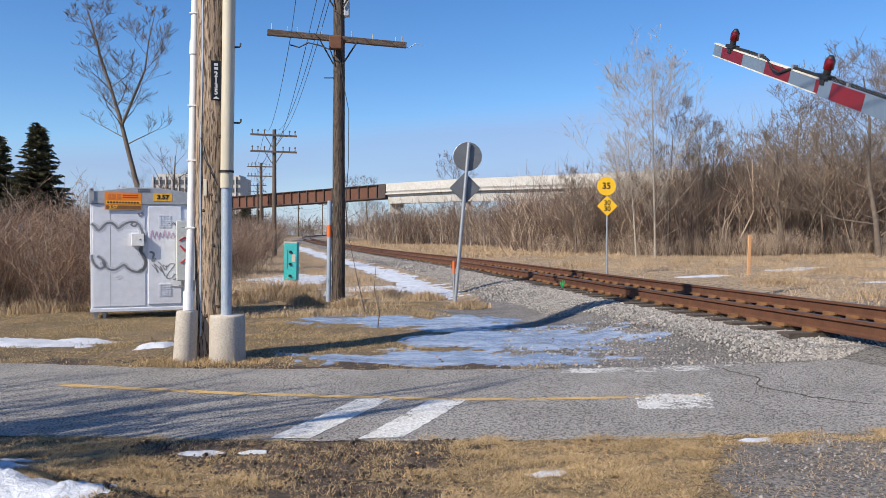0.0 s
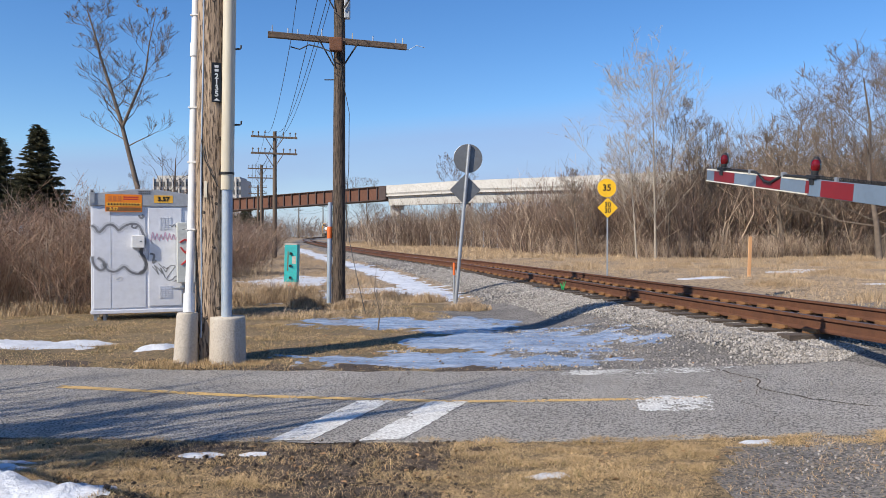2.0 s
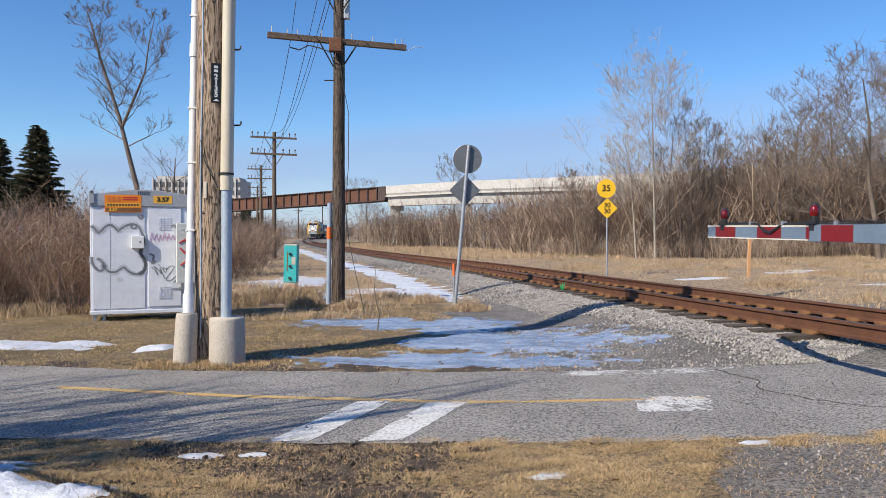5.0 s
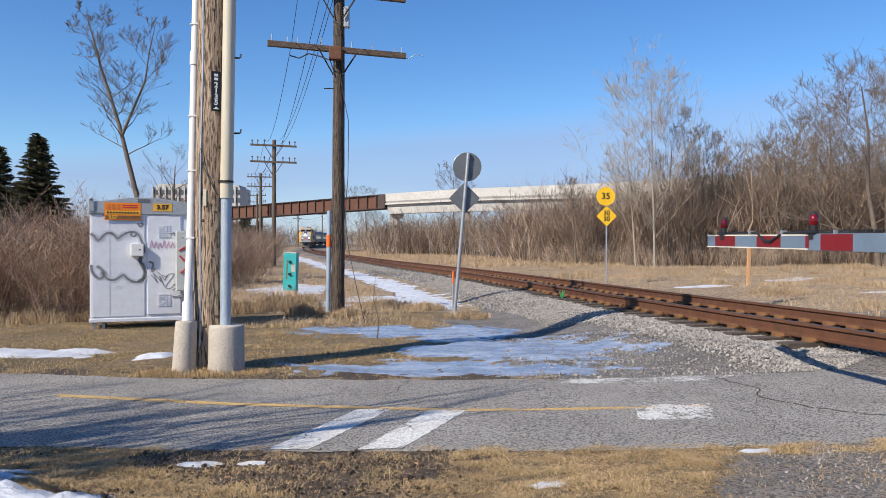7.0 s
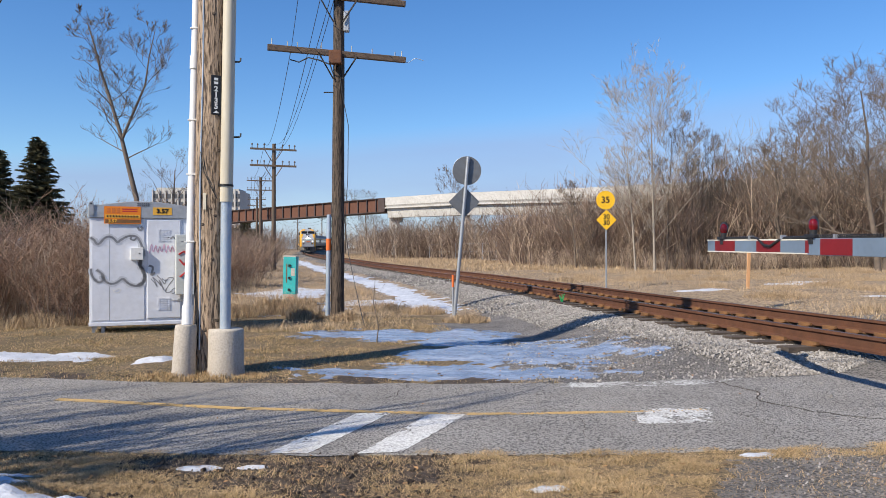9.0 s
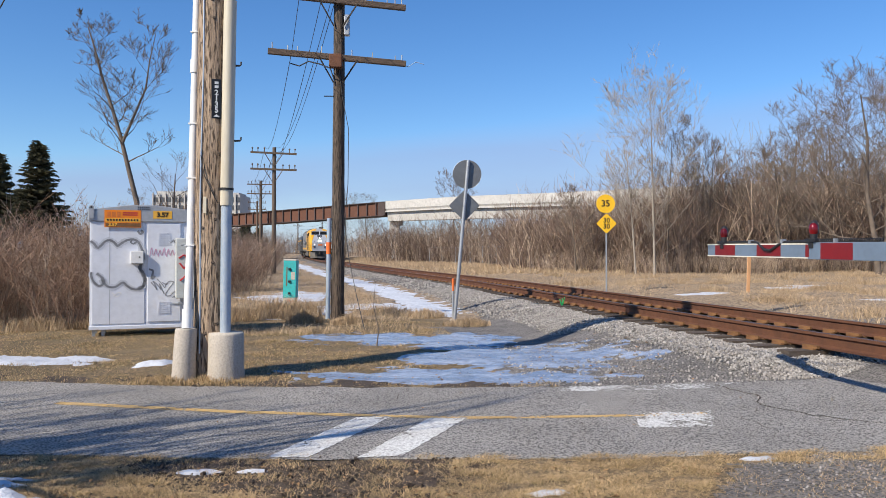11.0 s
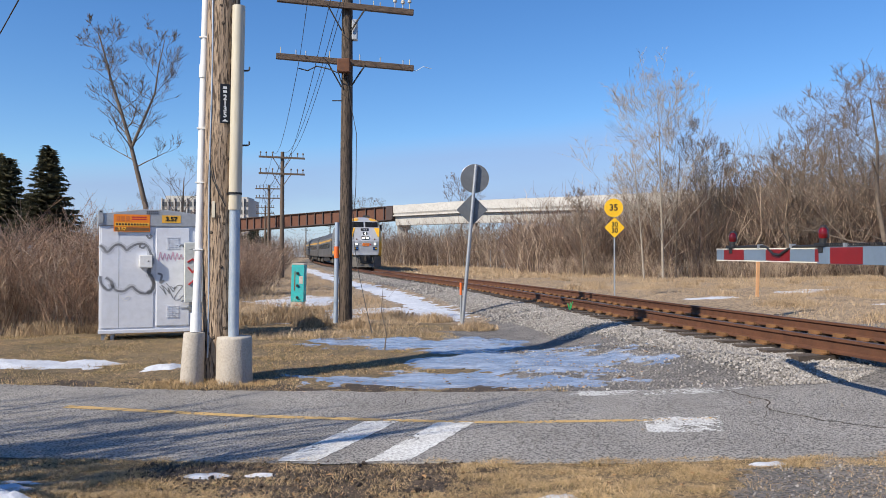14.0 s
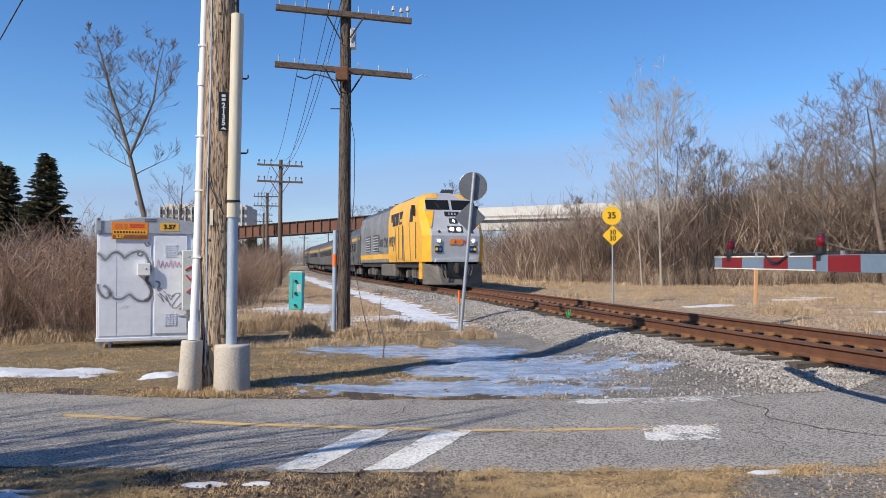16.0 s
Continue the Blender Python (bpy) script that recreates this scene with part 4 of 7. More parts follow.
# ---- signal cabinet ----
def build_cabinet():
    c = thing("signal_cabinet", pose(-6.06, 13.2, 0.06, 0, 0, 21.3) @ Matrix.Diagonal((1.16, 1.0, 1.035, 1.0)), "pale grey steel signal cabinet with spray-painted scrawls on legs", "signal cabinet")
    W, Dp, z0, z1 = 1.52, 0.8, 0.115, 1.99
    body = part("body", Mesher().box((0, 0, z0), (W, Dp, z1)), M_CABINET, c, bevel=0.012)
    # low gabled galvanised roof with a fascia
    roof = Mesher().prism([(-0.02, z1 - 0.09), (W + 0.02, z1 - 0.09), (W + 0.02, z1 + 0.1), (W * 0.62, z1 + 0.19), (W * 0.38, z1 + 0.19), (-0.02, z1 + 0.1)], -0.035, Dp + 0.03)
    roof = part("roof", roof, M_CABTOP, c, "dull galvanised peaked roof", bevel=0.008)
    for i in range(6):
        for k in range(2):
            part("vent_slot", Mesher().box((0.66 + i * 0.03, -0.042, z1 + 0.11 + k * 0.035), (0.676 + i * 0.03, -0.034, z1 + 0.13 + k * 0.035)), M_TDARK, roof)
    for x in (-0.01, W - 0.05):
        eye = Mesher().box((x, -0.055, z1 - 0.05), (x + 0.07, -0.038, z1 + 0.14)).tube([(x + 0.035, -0.055, z1 + 0.14), (x + 0.035, -0.038, z1 + 0.14)], 0.035, 12)
        part("lifting_eye", eye, M_CABTOP, c, "galvanised lifting lug", bevel=0.004)
        part("eye_hole", Mesher().tube([(x + 0.035, -0.058, z1 + 0.14), (x + 0.035, -0.056, z1 + 0.14)], 0.014, 10), M_BLACK, c)
    # doors
    d1 = part("door", Mesher().box((0.03, -0.012, z0 + 0.06), (0.76, 0.004, z1 - 0.1)), M_CABINET, c, bevel=0.006)
    d2 = part("door", Mesher().box((0.80, -0.022, z0 + 0.08), (1.28, 0.004, z1 - 0.12)), M_CABINET, c, bevel=0.008)
    part("panel_seam", Mesher().box((0.27, -0.0145, z0 + 0.06), (0.276, -0.0125, z1 - 0.1)), M_CABTOP, d1)
    for zz in (z0 + 0.22, z1 - 0.48):
        for i in range(4):
            for k in range(6):
                part("louvre", Mesher().box((0.95 + i * 0.047, -0.032, zz + k * 0.037), (0.985 + i * 0.047, -0.0225, zz + k * 0.037 + 0.02)), M_CABINET, d2)
    for zz in (z0 + 0.36, z1 - 0.43):
        part("latch", Mesher().box((1.24, -0.04, zz), (1.32, -0.022, zz + 0.045)).tube([(1.14, -0.032, zz + 0.022), (1.26, -0.032, zz + 0.022)], 0.007, 6), M_GALV, d2, "steel latch", bevel=0.003)
    lock = part("lock_box", Mesher().box((0.565, -0.12, 1.19), (0.745, -0.012, 1.40)), M_WHITE, c, "small white lock box", bevel=0.008)
    part("keyhole", Mesher().tube([(0.69, -0.124, 1.3), (0.69, -0.12, 1.3)], 0.012, 8), M_BLACK, lock)
    # stickers
    st = part("orange_sticker", Mesher().box((0.20, -0.04, 1.80), (0.71, -0.036, 2.09)), M_ORANGE, c, "orange emergency notice")
    part("sticker_bar", Mesher().box((0.215, -0.0425, 1.893), (0.70, -0.0405, 1.952)), M_AMBER, st)
    part("sticker_bar", Mesher().box((0.215, -0.0425, 1.812), (0.70, -0.0405, 1.872)), M_TIEPLATE, st)
    text_part("sticker_text", "3.57", 0.07, M_AMBER, st, pose(0.315, -0.044, 1.842, 90, 0, 0), bold=0.003)
    for i in range(11):
        part("sticker_dash", Mesher().box((0.235 + i * 0.041, -0.0455, 1.908), (0.258 + i * 0.041, -0.0428, 1.938)), M_BLACKSIGN, st)
    for i in range(3):
        part("sticker_dash", Mesher().box((0.24 + i * 0.065, -0.0425, 1.975), (0.29 + i * 0.065, -0.0405, 2.06)), M_LOGO, st)
    for i in range(2):
        part("sticker_dash", Mesher().box((0.45, -0.0425, 2.035 - i * 0.035), (0.66, -0.0405, 2.055 - i * 0.035)), M_REDPAINT, st)
    pl = part("milepost_plate", Mesher().box((0.88, -0.04, 1.955), (1.15, -0.036, 2.085)), M_AMBER, c, "amber plate with the number 3.57")
    text_part("milepost_text", "3.57", 0.10, M_BLACKSIGN, pl, pose(1.015, -0.0425, 2.02, 90, 0, 0), bold=0.004)

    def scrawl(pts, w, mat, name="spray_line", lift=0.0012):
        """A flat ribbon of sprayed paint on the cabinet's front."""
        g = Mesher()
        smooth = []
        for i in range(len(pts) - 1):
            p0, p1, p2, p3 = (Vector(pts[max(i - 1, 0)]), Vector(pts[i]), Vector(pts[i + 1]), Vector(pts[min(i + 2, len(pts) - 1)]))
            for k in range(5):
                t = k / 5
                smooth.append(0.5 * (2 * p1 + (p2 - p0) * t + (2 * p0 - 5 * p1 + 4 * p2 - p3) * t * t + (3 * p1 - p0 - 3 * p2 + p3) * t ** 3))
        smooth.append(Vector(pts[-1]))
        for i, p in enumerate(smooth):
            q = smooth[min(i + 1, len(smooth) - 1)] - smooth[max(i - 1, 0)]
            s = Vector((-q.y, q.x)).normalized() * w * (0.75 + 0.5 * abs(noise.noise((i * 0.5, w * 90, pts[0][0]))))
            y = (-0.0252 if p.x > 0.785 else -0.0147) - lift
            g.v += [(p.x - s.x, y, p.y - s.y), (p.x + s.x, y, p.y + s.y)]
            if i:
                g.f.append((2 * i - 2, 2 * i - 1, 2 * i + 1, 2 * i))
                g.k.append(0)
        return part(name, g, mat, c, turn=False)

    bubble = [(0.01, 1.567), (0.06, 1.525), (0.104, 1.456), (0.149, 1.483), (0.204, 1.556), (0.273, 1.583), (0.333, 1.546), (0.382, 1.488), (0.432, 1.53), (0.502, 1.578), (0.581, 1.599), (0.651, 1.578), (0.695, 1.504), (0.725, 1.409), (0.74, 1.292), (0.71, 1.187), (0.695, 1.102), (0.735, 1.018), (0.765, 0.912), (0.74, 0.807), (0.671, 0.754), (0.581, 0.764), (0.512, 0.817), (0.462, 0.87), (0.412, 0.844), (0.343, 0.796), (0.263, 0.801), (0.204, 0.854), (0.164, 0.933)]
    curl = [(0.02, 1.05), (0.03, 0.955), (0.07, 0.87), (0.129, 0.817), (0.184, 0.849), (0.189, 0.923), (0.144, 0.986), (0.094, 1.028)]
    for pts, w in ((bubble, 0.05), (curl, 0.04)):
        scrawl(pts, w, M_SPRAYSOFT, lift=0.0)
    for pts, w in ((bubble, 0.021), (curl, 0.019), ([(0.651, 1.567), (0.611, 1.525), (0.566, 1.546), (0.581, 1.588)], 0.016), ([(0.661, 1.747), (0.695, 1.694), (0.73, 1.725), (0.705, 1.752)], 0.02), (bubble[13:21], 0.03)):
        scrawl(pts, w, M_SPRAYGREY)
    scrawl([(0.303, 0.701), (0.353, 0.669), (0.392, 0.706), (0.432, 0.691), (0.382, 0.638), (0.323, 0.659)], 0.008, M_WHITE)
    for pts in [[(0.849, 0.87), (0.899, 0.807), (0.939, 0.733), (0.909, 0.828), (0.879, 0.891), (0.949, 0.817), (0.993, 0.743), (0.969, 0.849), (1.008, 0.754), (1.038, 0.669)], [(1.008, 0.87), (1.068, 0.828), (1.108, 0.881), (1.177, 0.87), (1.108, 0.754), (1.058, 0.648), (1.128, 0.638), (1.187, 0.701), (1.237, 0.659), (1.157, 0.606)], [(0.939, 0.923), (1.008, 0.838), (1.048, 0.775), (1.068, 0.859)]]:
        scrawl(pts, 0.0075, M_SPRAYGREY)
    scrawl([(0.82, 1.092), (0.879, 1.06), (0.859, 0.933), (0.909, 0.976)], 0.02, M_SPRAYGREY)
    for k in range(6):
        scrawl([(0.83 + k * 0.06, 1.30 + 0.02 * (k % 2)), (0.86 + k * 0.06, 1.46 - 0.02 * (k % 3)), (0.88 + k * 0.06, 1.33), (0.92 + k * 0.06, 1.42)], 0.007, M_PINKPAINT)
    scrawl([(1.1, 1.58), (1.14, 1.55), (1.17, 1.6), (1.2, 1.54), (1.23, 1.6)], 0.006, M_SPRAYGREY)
    # sill, legs, and a box on its side
    part("sill", Mesher().box((-0.01, -0.02, z0 - 0.03), (W + 0.01, Dp, z0 + 0.03)), M_CABINET, c, bevel=0.006)
    for x in (0.03, W - 0.22):
        for y in (0.05, Dp - 0.15):
            part("leg", Mesher().box((x, y, -0.2), (x + 0.045, y + 0.07, z0)).box((x + 0.13, y, -0.2), (x + 0.175, y + 0.07, z0)).box((x, y, z0 - 0.04), (x + 0.175, y + 0.07, z0 - 0.03)), M_GALV, c, "galvanised channel leg")
    sb = part("side_box", Mesher().box((W - 0.32, -0.30, 0.60), (W - 0.04, -0.06, 1.62)), M_BOXPALE, c, "pale scuffed box with red spray paint", bevel=0.01)
    part("box_stand", Mesher().box((W - 0.1, -0.22, -0.15), (W - 0.05, -0.12, 0.63)).box((W - 0.12, -0.07, 0.8), (W - 0.02, 0.02, 1.4)), M_GALV, c)
    for k, pts in enumerate(([(0.02, 1.28), (0.1, 1.34), (0.16, 1.25), (0.1, 1.1), (0.03, 1.2)], [(0.04, 0.9), (0.12, 0.98), (0.18, 0.88)], [(0.05, 1.5), (0.2, 1.53)])):
        g = Mesher()
        for a, b in zip(pts, pts[1:]):
            g.tube([(W - 0.30 + a[0], -0.3015, a[1]), (W - 0.30 + b[0], -0.3015, b[1])], 0.016 if k < 2 else 0.005, 4)
        part("red_scrawl", g, M_REDPAINT if k < 2 else M_SPRAYGREY, sb)
    return c


build_cabinet()


# ---- signs, markers, pedestal ----
def disc(r, y0, y1, n=40):
    return Mesher().prism([(r * math.cos(2 * math.pi * i / n), r * math.sin(2 * math.pi * i / n)) for i in range(n)], y0, y1)


def rounded_diamond(h, y0, y1):
    pts = []
    for q in range(4):
        for k in range(-2, 3):
            a = math.pi / 2 * q + k * 0.16
            rr = 0.1 * h
            c = (h - rr * 1.414)
            pts.append((c * math.cos(math.pi / 2 * q) + rr * math.cos(a * 1.0 + k * 0.2), c * math.sin(math.pi / 2 * q) + rr * math.sin(a + k * 0.2)))
    return Mesher().prism(pts, y0, y1)


def build_back_sign():
    s = thing("track_sign", pose(0.27, 16.75, 0.0, 0, 5.0, 4), "leaning steel signpost with the dark backs of two signs", "sign")
    part("post", Mesher().tube([(0, 0, -0.2), (0, 0, 3.52)], 0.04, 10), M_GALV, s, "round galvanised post", smooth=True)
    d = part("disc", disc(0.315, 0.045, 0.052), M_SIGNBACK, s, "dark grey back of a round sign", bevel=0.002)
    d.matrix_basis = pose(0.0, 0, 3.22)
    r = part("rim", Mesher().tube([(0.315 * math.cos(a * 0.1571), 0.048, 0.315 * math.sin(a * 0.1571)) for a in range(41)], 0.004, 5), M_GALV, d)
    e = part("diamond", rounded_diamond(0.345, 0.045, 0.052), M_SIGNBACK, s, "grey back of a diamond sign", bevel=0.002)
    e.matrix_basis = pose(0.0, 0, 2.53, 0, -5)
    for z in (3.4, 3.05, 2.7, 2.36):
        part("bolt", Mesher().tube([(0, -0.05, z), (0, 0.05, z)], 0.012, 6), M_GALV, s)
    part("post_foot", Mesher().box((-0.09, -0.08, -0.05), (0.09, 0.08, 0.03)), M_CONCRETE, s, "chipped concrete collar", bevel=0.02)
    return s


build_back_sign()


def build_speed_sign():
    x, y = 5.36, 25.0
    s = thing("speed_sign", pose(x, y, land_z(x, y)), "yellow round and diamond speed signs on a thin steel post", "sign")
    k = 0.36 - land_z(x, y)
    part("post", Mesher().tube([(0, 0.03, -0.3), (0, 0.03, 2.98 + k)], 0.028, 8), M_GALV, s, smooth=True)
    d = part("round_sign", disc(0.305, -0.006, 0.0), M_YELLOWSIGN, s, "yellow round sign reading 35", bevel=0.002)
    d.matrix_basis = pose(-0.03, 0, 2.745 + k)
    text_part("figure", "35", 0.29, M_BLACKSIGN, d, pose(0, -0.009, 0, 90, 0, 0), bold=0.006)
    part("rim", Mesher().tube([(0.3 * math.cos(a * 0.1571), -0.006, 0.3 * math.sin(a * 0.1571)) for a in range(41)], 0.006, 5), M_YELLOWSIGN, d)
    e = part("diamond_sign", rounded_diamond(0.335, -0.006, 0.0), M_YELLOWSIGN, s, "yellow diamond sign reading 30 over 30", bevel=0.002)
    e.matrix_basis = pose(0.0, 0, 2.1 + k)
    text_part("figure", "30", 0.22, M_BLACKSIGN, e, pose(0, -0.009, 0.098, 90, 0, 0), bold=0.0045)
    text_part("figure", "30", 0.22, M_BLACKSIGN, e, pose(0, -0.009, -0.098, 90, 0, 0), bold=0.0045)
    return s


build_speed_sign()
x, y = 9.45, 23.7
st = part("wooden_stake", Mesher().box((-0.05, -0.02, -0.2), (0.05, 0.02, 1.24)), M_STAKE, bevel=0.004)
st.matrix_basis = pose(x, y, land_z(x, y), 0, 2.2, 8)
tagged(st, "fresh pale pine survey stake in dry grass", "stake")
mk = thing("marker_stake", pose(0.25, 17.4, land_z(0.25, 17.4)), "grey stake with a bright orange top beside the signpost", "stake")
part("shaft", Mesher().tube([(0, 0, -0.15), (0, 0, 0.62)], 0.024, 8), M_GALV, mk)
part("orange_top", Mesher().tube([(0, 0, 0.62), (0, 0, 0.9)], 0.028, 8), M_ORANGEPAINT, mk, "orange cap")
ped = thing("utility_pedestal", pose(-4.0, 20.2, land_z(-4.0, 20.2), 0, 1.5, -6), "teal plastic cable pedestal with faded marks in grass", "utility pedestal")
ped.scale = (0.85, 0.85, 1.0)
part("base", Mesher().box((-0.19, -0.13, -0.1), (0.19, 0.13, 0.33)), M_TEALPALE, ped, "pale base with orange spray", bevel=0.02)
pb = part("cover", Mesher().box((-0.2, -0.145, 0.3), (0.2, 0.145, 1.3)), M_TEAL, ped, bevel=0.015)
part("cap", Mesher().box((-0.205, -0.15, 1.27), (0.205, 0.15, 1.31)), M_TEALPALE, ped, "pale worn cap", bevel=0.012)
part("side_strip", Mesher().box((0.08, -0.155, 0.31), (0.205, -0.146, 1.27)), M_TEAL, ped, bevel=0.005)
for z in (1.08, 0.76, 0.45):
    part("latch", Mesher().box((-0.03, -0.19, z - 0.06), (0.04, -0.146, z)).tube([(0.0, -0.2, z), (0.05, -0.2, z - 0.05)], 0.012, 6), M_BLACK, pb, "dark latch", bevel=0.004)
part("pale_label", Mesher().box((0.05, -0.1585, 0.78), (0.17, -0.1555, 0.98)), M_TEALPALE, pb)
part("orange_scrawl", Mesher().tube([(-0.06, -0.135, 0.2), (0.0, -0.135, 0.27), (0.04, -0.135, 0.18), (0.12, -0.135, 0.24), (0.17, -0.135, 0.16)], 0.012, 4), M_ORANGEPAINT, ped)
part("rust_streak", Mesher().box((-0.1, -0.149, 0.6), (-0.07, -0.146, 1.1)), M_TIEPLATE, pb)
for x, y, m in ((2.75, 17.6, M_SPRAYGREEN), (5.0, 16.1, M_ORANGEPAINT), (5.3, 15.4, M_ORANGEPAINT)):
    z = land_z(x, y)
    g = Mesher()
    for k in range(5):
        a = k * 1.3
        g.tube([(x, y, z), (x + 0.06 * math.cos(a), y + 0.06 * math.sin(a), z + 0.22 - 0.02 * k)], [0.02, 0.008], 4)
    tagged(part("survey_whisker", g, m), "small bright plastic survey whisker in ballast", "marker")


ws = thing("warning_sign", pose(-11.0, 20.0, land_z(-11.0, 20.0), 0, 0, 35), "grey back of a diamond sign among the shrubs", "sign")
part("post", Mesher().tube([(0, 0, -0.2), (0, 0, 1.75)], 0.03, 8), M_GALV, ws, smooth=True)
part("panel", rounded_diamond(0.3, -0.045, -0.038), M_GALV, ws, "plain aluminium back", bevel=0.002).matrix_basis = pose(0, 0, 1.5)


# ---- crossing gate, beside the camera's side of the path ----
PIVOT = Vector((3.45, 3.31, 1.45))
gate = thing("crossing_gate", pose(PIVOT.x, PIVOT.y, land_z(PIVOT.x, PIVOT.y), 0, 0, 6.9), "railway crossing gate with a red and grey striped arm", "crossing gate")
GZ = PIVOT.z - land_z(PIVOT.x, PIVOT.y)
part("mast", Mesher().tube([(0.35, -0.1, -0.2), (0.35, -0.1, 2.4)], 0.06, 16), M_GALV, gate, "galvanised mast", smooth=True)
part("mechanism", Mesher().box((0.08, -0.35, GZ - 0.35), (0.55, 0.12, GZ + 0.3)), M_GALV, gate, "grey drive housing", bevel=0.02)
part("foundation", Mesher().box((0.05, -0.4, -0.3), (0.65, 0.2, 0.12)), M_CONCRETE, gate, bevel=0.02)
ARM_L, JOINT = 4.92, 3.12
gate_arm = part("arm", Mesher().box((-0.021, -0.6, -0.07), (0.021, JOINT, 0.07)), M_ARMWHITE, gate, "long flat arm with red and grey-white bands", bevel=0.004)
part("tip_section", Mesher().box((-0.017, JOINT - 0.05, -0.058), (0.017, ARM_L, 0.058)), M_ARMWHITE, gate_arm, bevel=0.004)
part("top_edge", Mesher().box((-0.02, JOINT, 0.052), (0.02, ARM_L + 0.003, 0.064)), M_ARMEDGE, gate_arm, "cream top edge")
part("bottom_edge", Mesher().box((-0.02, JOINT, -0.064), (0.02, ARM_L + 0.003, -0.054)), M_ARMEDGE, gate_arm, "cream bottom edge")
for a, b, h, w in ((4.34, 4.75, 0.052, 0.0195), (3.53, 3.93, 0.052, 0.0195), (3.10, 3.15, 0.052, 0.0225), (2.54, 2.94, 0.065, 0.0235), (1.73, 2.14, 0.065, 0.0235), (0.92, 1.33, 0.065, 0.0235)):
    part("red_band", Mesher().box((-w, a, -h), (w, b, h)), M_ARMRED, gate_arm, "red reflective band")


def arm_lamp(y, z):
    base = part("lamp_bracket", Mesher().box((-0.04, y - 0.07, z), (0.04, y + 0.07, z + 0.03)).tube([(0, y, z), (0, y, z + 0.09)], 0.03, 10).box((-0.03, y - 0.03, z - 0.05), (0.03, y + 0.03, z + 0.01)), M_BLACK, gate_arm, "black lamp bracket", bevel=0.006)
    g = Mesher()
    n, rings = 16, [(0.0, 0.03), (0.015, 0.036), (0.045, 0.038), (0.07, 0.033), (0.088, 0.02), (0.094, 0.006)]
    for zz, r in rings:
        g.v += [(r * math.cos(2 * math.pi * j / n), y + r * math.sin(2 * math.pi * j / n), z + 0.068 + zz) for j in range(n)]
    for i in range(len(rings) - 1):
        for j in range(n):
            p, q = i * n + j, i * n + (j + 1) % n
            g.f.append((p, q, q + n, p + n))
    g.k = [0] * len(g.f)
    part("red_lamp", g, M_LENS, gate_arm, "red lamp lens", smooth=True)
    part("lamp_hood", Mesher().tube([(0.012, y + 0.012, z + 0.07), (0.012, y + 0.014, z + 0.14), (0.005, y + 0.004, z + 0.176)], [0.04, 0.04, 0.02], 10), M_BLACK, gate_arm, "black lamp hood", smooth=True)


arm_lamp(4.6, 0.064)
arm_lamp(3.07, 0.072)
arm_lamp(0.4, 0.072)
cable = [(0.0, 4.52, 0.075), (0, 4.3, 0.082), (0, 4.0, 0.08), (-0.01, 3.9, 0.06), (-0.03, 3.78, 0.01), (-0.03, 3.68, 0.0), (-0.02, 3.56, 0.05), (0, 3.48, 0.075), (0, 3.14, 0.08)]
part("arm_cable", Mesher().tube(cable, 0.013, 7), M_BLACK, gate_arm, "thick black lamp cable", smooth=True)
coil = [(0.013 * math.cos(i * 0.9), 2.98 - i * 0.0042, 0.085 + 0.013 * math.sin(i * 0.9)) for i in range(180)]
part("coiled_cable", Mesher().tube(coil, 0.0045, 5), M_BLACK, gate_arm, "coiled black cable", smooth=True)
for y in (4.05, 3.5, 2.75):
    part("cable_clip", Mesher().box((-0.022, y, 0.06), (0.022, y + 0.03, 0.1)), M_GALV, gate_arm)


# ---- elevated guideway over the track ----
NEARER = Matrix.Translation((0, 0, EYE)) @ Matrix.Diagonal((0.75, 0.75, 0.75, 1.0)) @ Matrix.Translation((0, 0, -EYE))


def build_girder():
    a, b = Vector((-61, 195, 0)), Vector((-9.4, 160, 0))
    way = (b - a).normalized()
    side = Vector((way.y, -way.x, 0))
    g0 = thing("steel_girder_bridge", NEARER, "rust-brown steel plate girder bridge spanning the railway track", "bridge")
    za, zb = 10.75, 12.35

    def slab(name, u0, u1, lo, hi, w0, w1, mat, par, lab=""):
        g = Mesher()
        for u in (u0, u1):
            p = a.lerp(b, u)
            zt = za + (zb - za) * u
            for w, z in ((w0, lo), (w1, lo), (w1, hi), (w0, hi)):
                q = p + side * w
                g.v.append((q.x, q.y, zt + z))
        g.f = [(0, 1, 2, 3), (7, 6, 5, 4), (0, 4, 5, 1), (1, 5, 6, 2), (2, 6, 7, 3), (3, 7, 4, 0)]
        g.k = [0] * 6
        return part(name, g, mat, par, lab)

    slab("web", 0, 0.985, -2.75, -0.1, -0.2, 3.0, M_GIRDER, g0)
    slab("top_flange", 0, 0.985, -0.12, 0.02, -0.75, 3.4, M_GIRDEREND, g0, "dark top flange")
    slab("bottom_flange", 0, 0.985, -2.9, -2.74, -0.75, 3.4, M_GIRDEREND, g0, "dark bottom flange")
    n = 24
    for i in range(n + 1):
        u = 0.95 * i / n
        slab("stiffener", u, u + 0.004, -2.74, -0.12, 2.99, 3.3, M_GIRDEREND, g0)
    slab("end_block", 0.962, 0.99, -2.8, 0.0, -0.55, 3.36, M_GIRDEREND, g0, "dark grey end plate")
    for u in (0.02,):
        p = a.lerp(b, u)
        part("pier", Mesher().box((p.x - 1, p.y - 1, -2.5), (p.x + 1, p.y + 3, 8.0)), M_WHITECON, g0)
    return g0


build_girder()


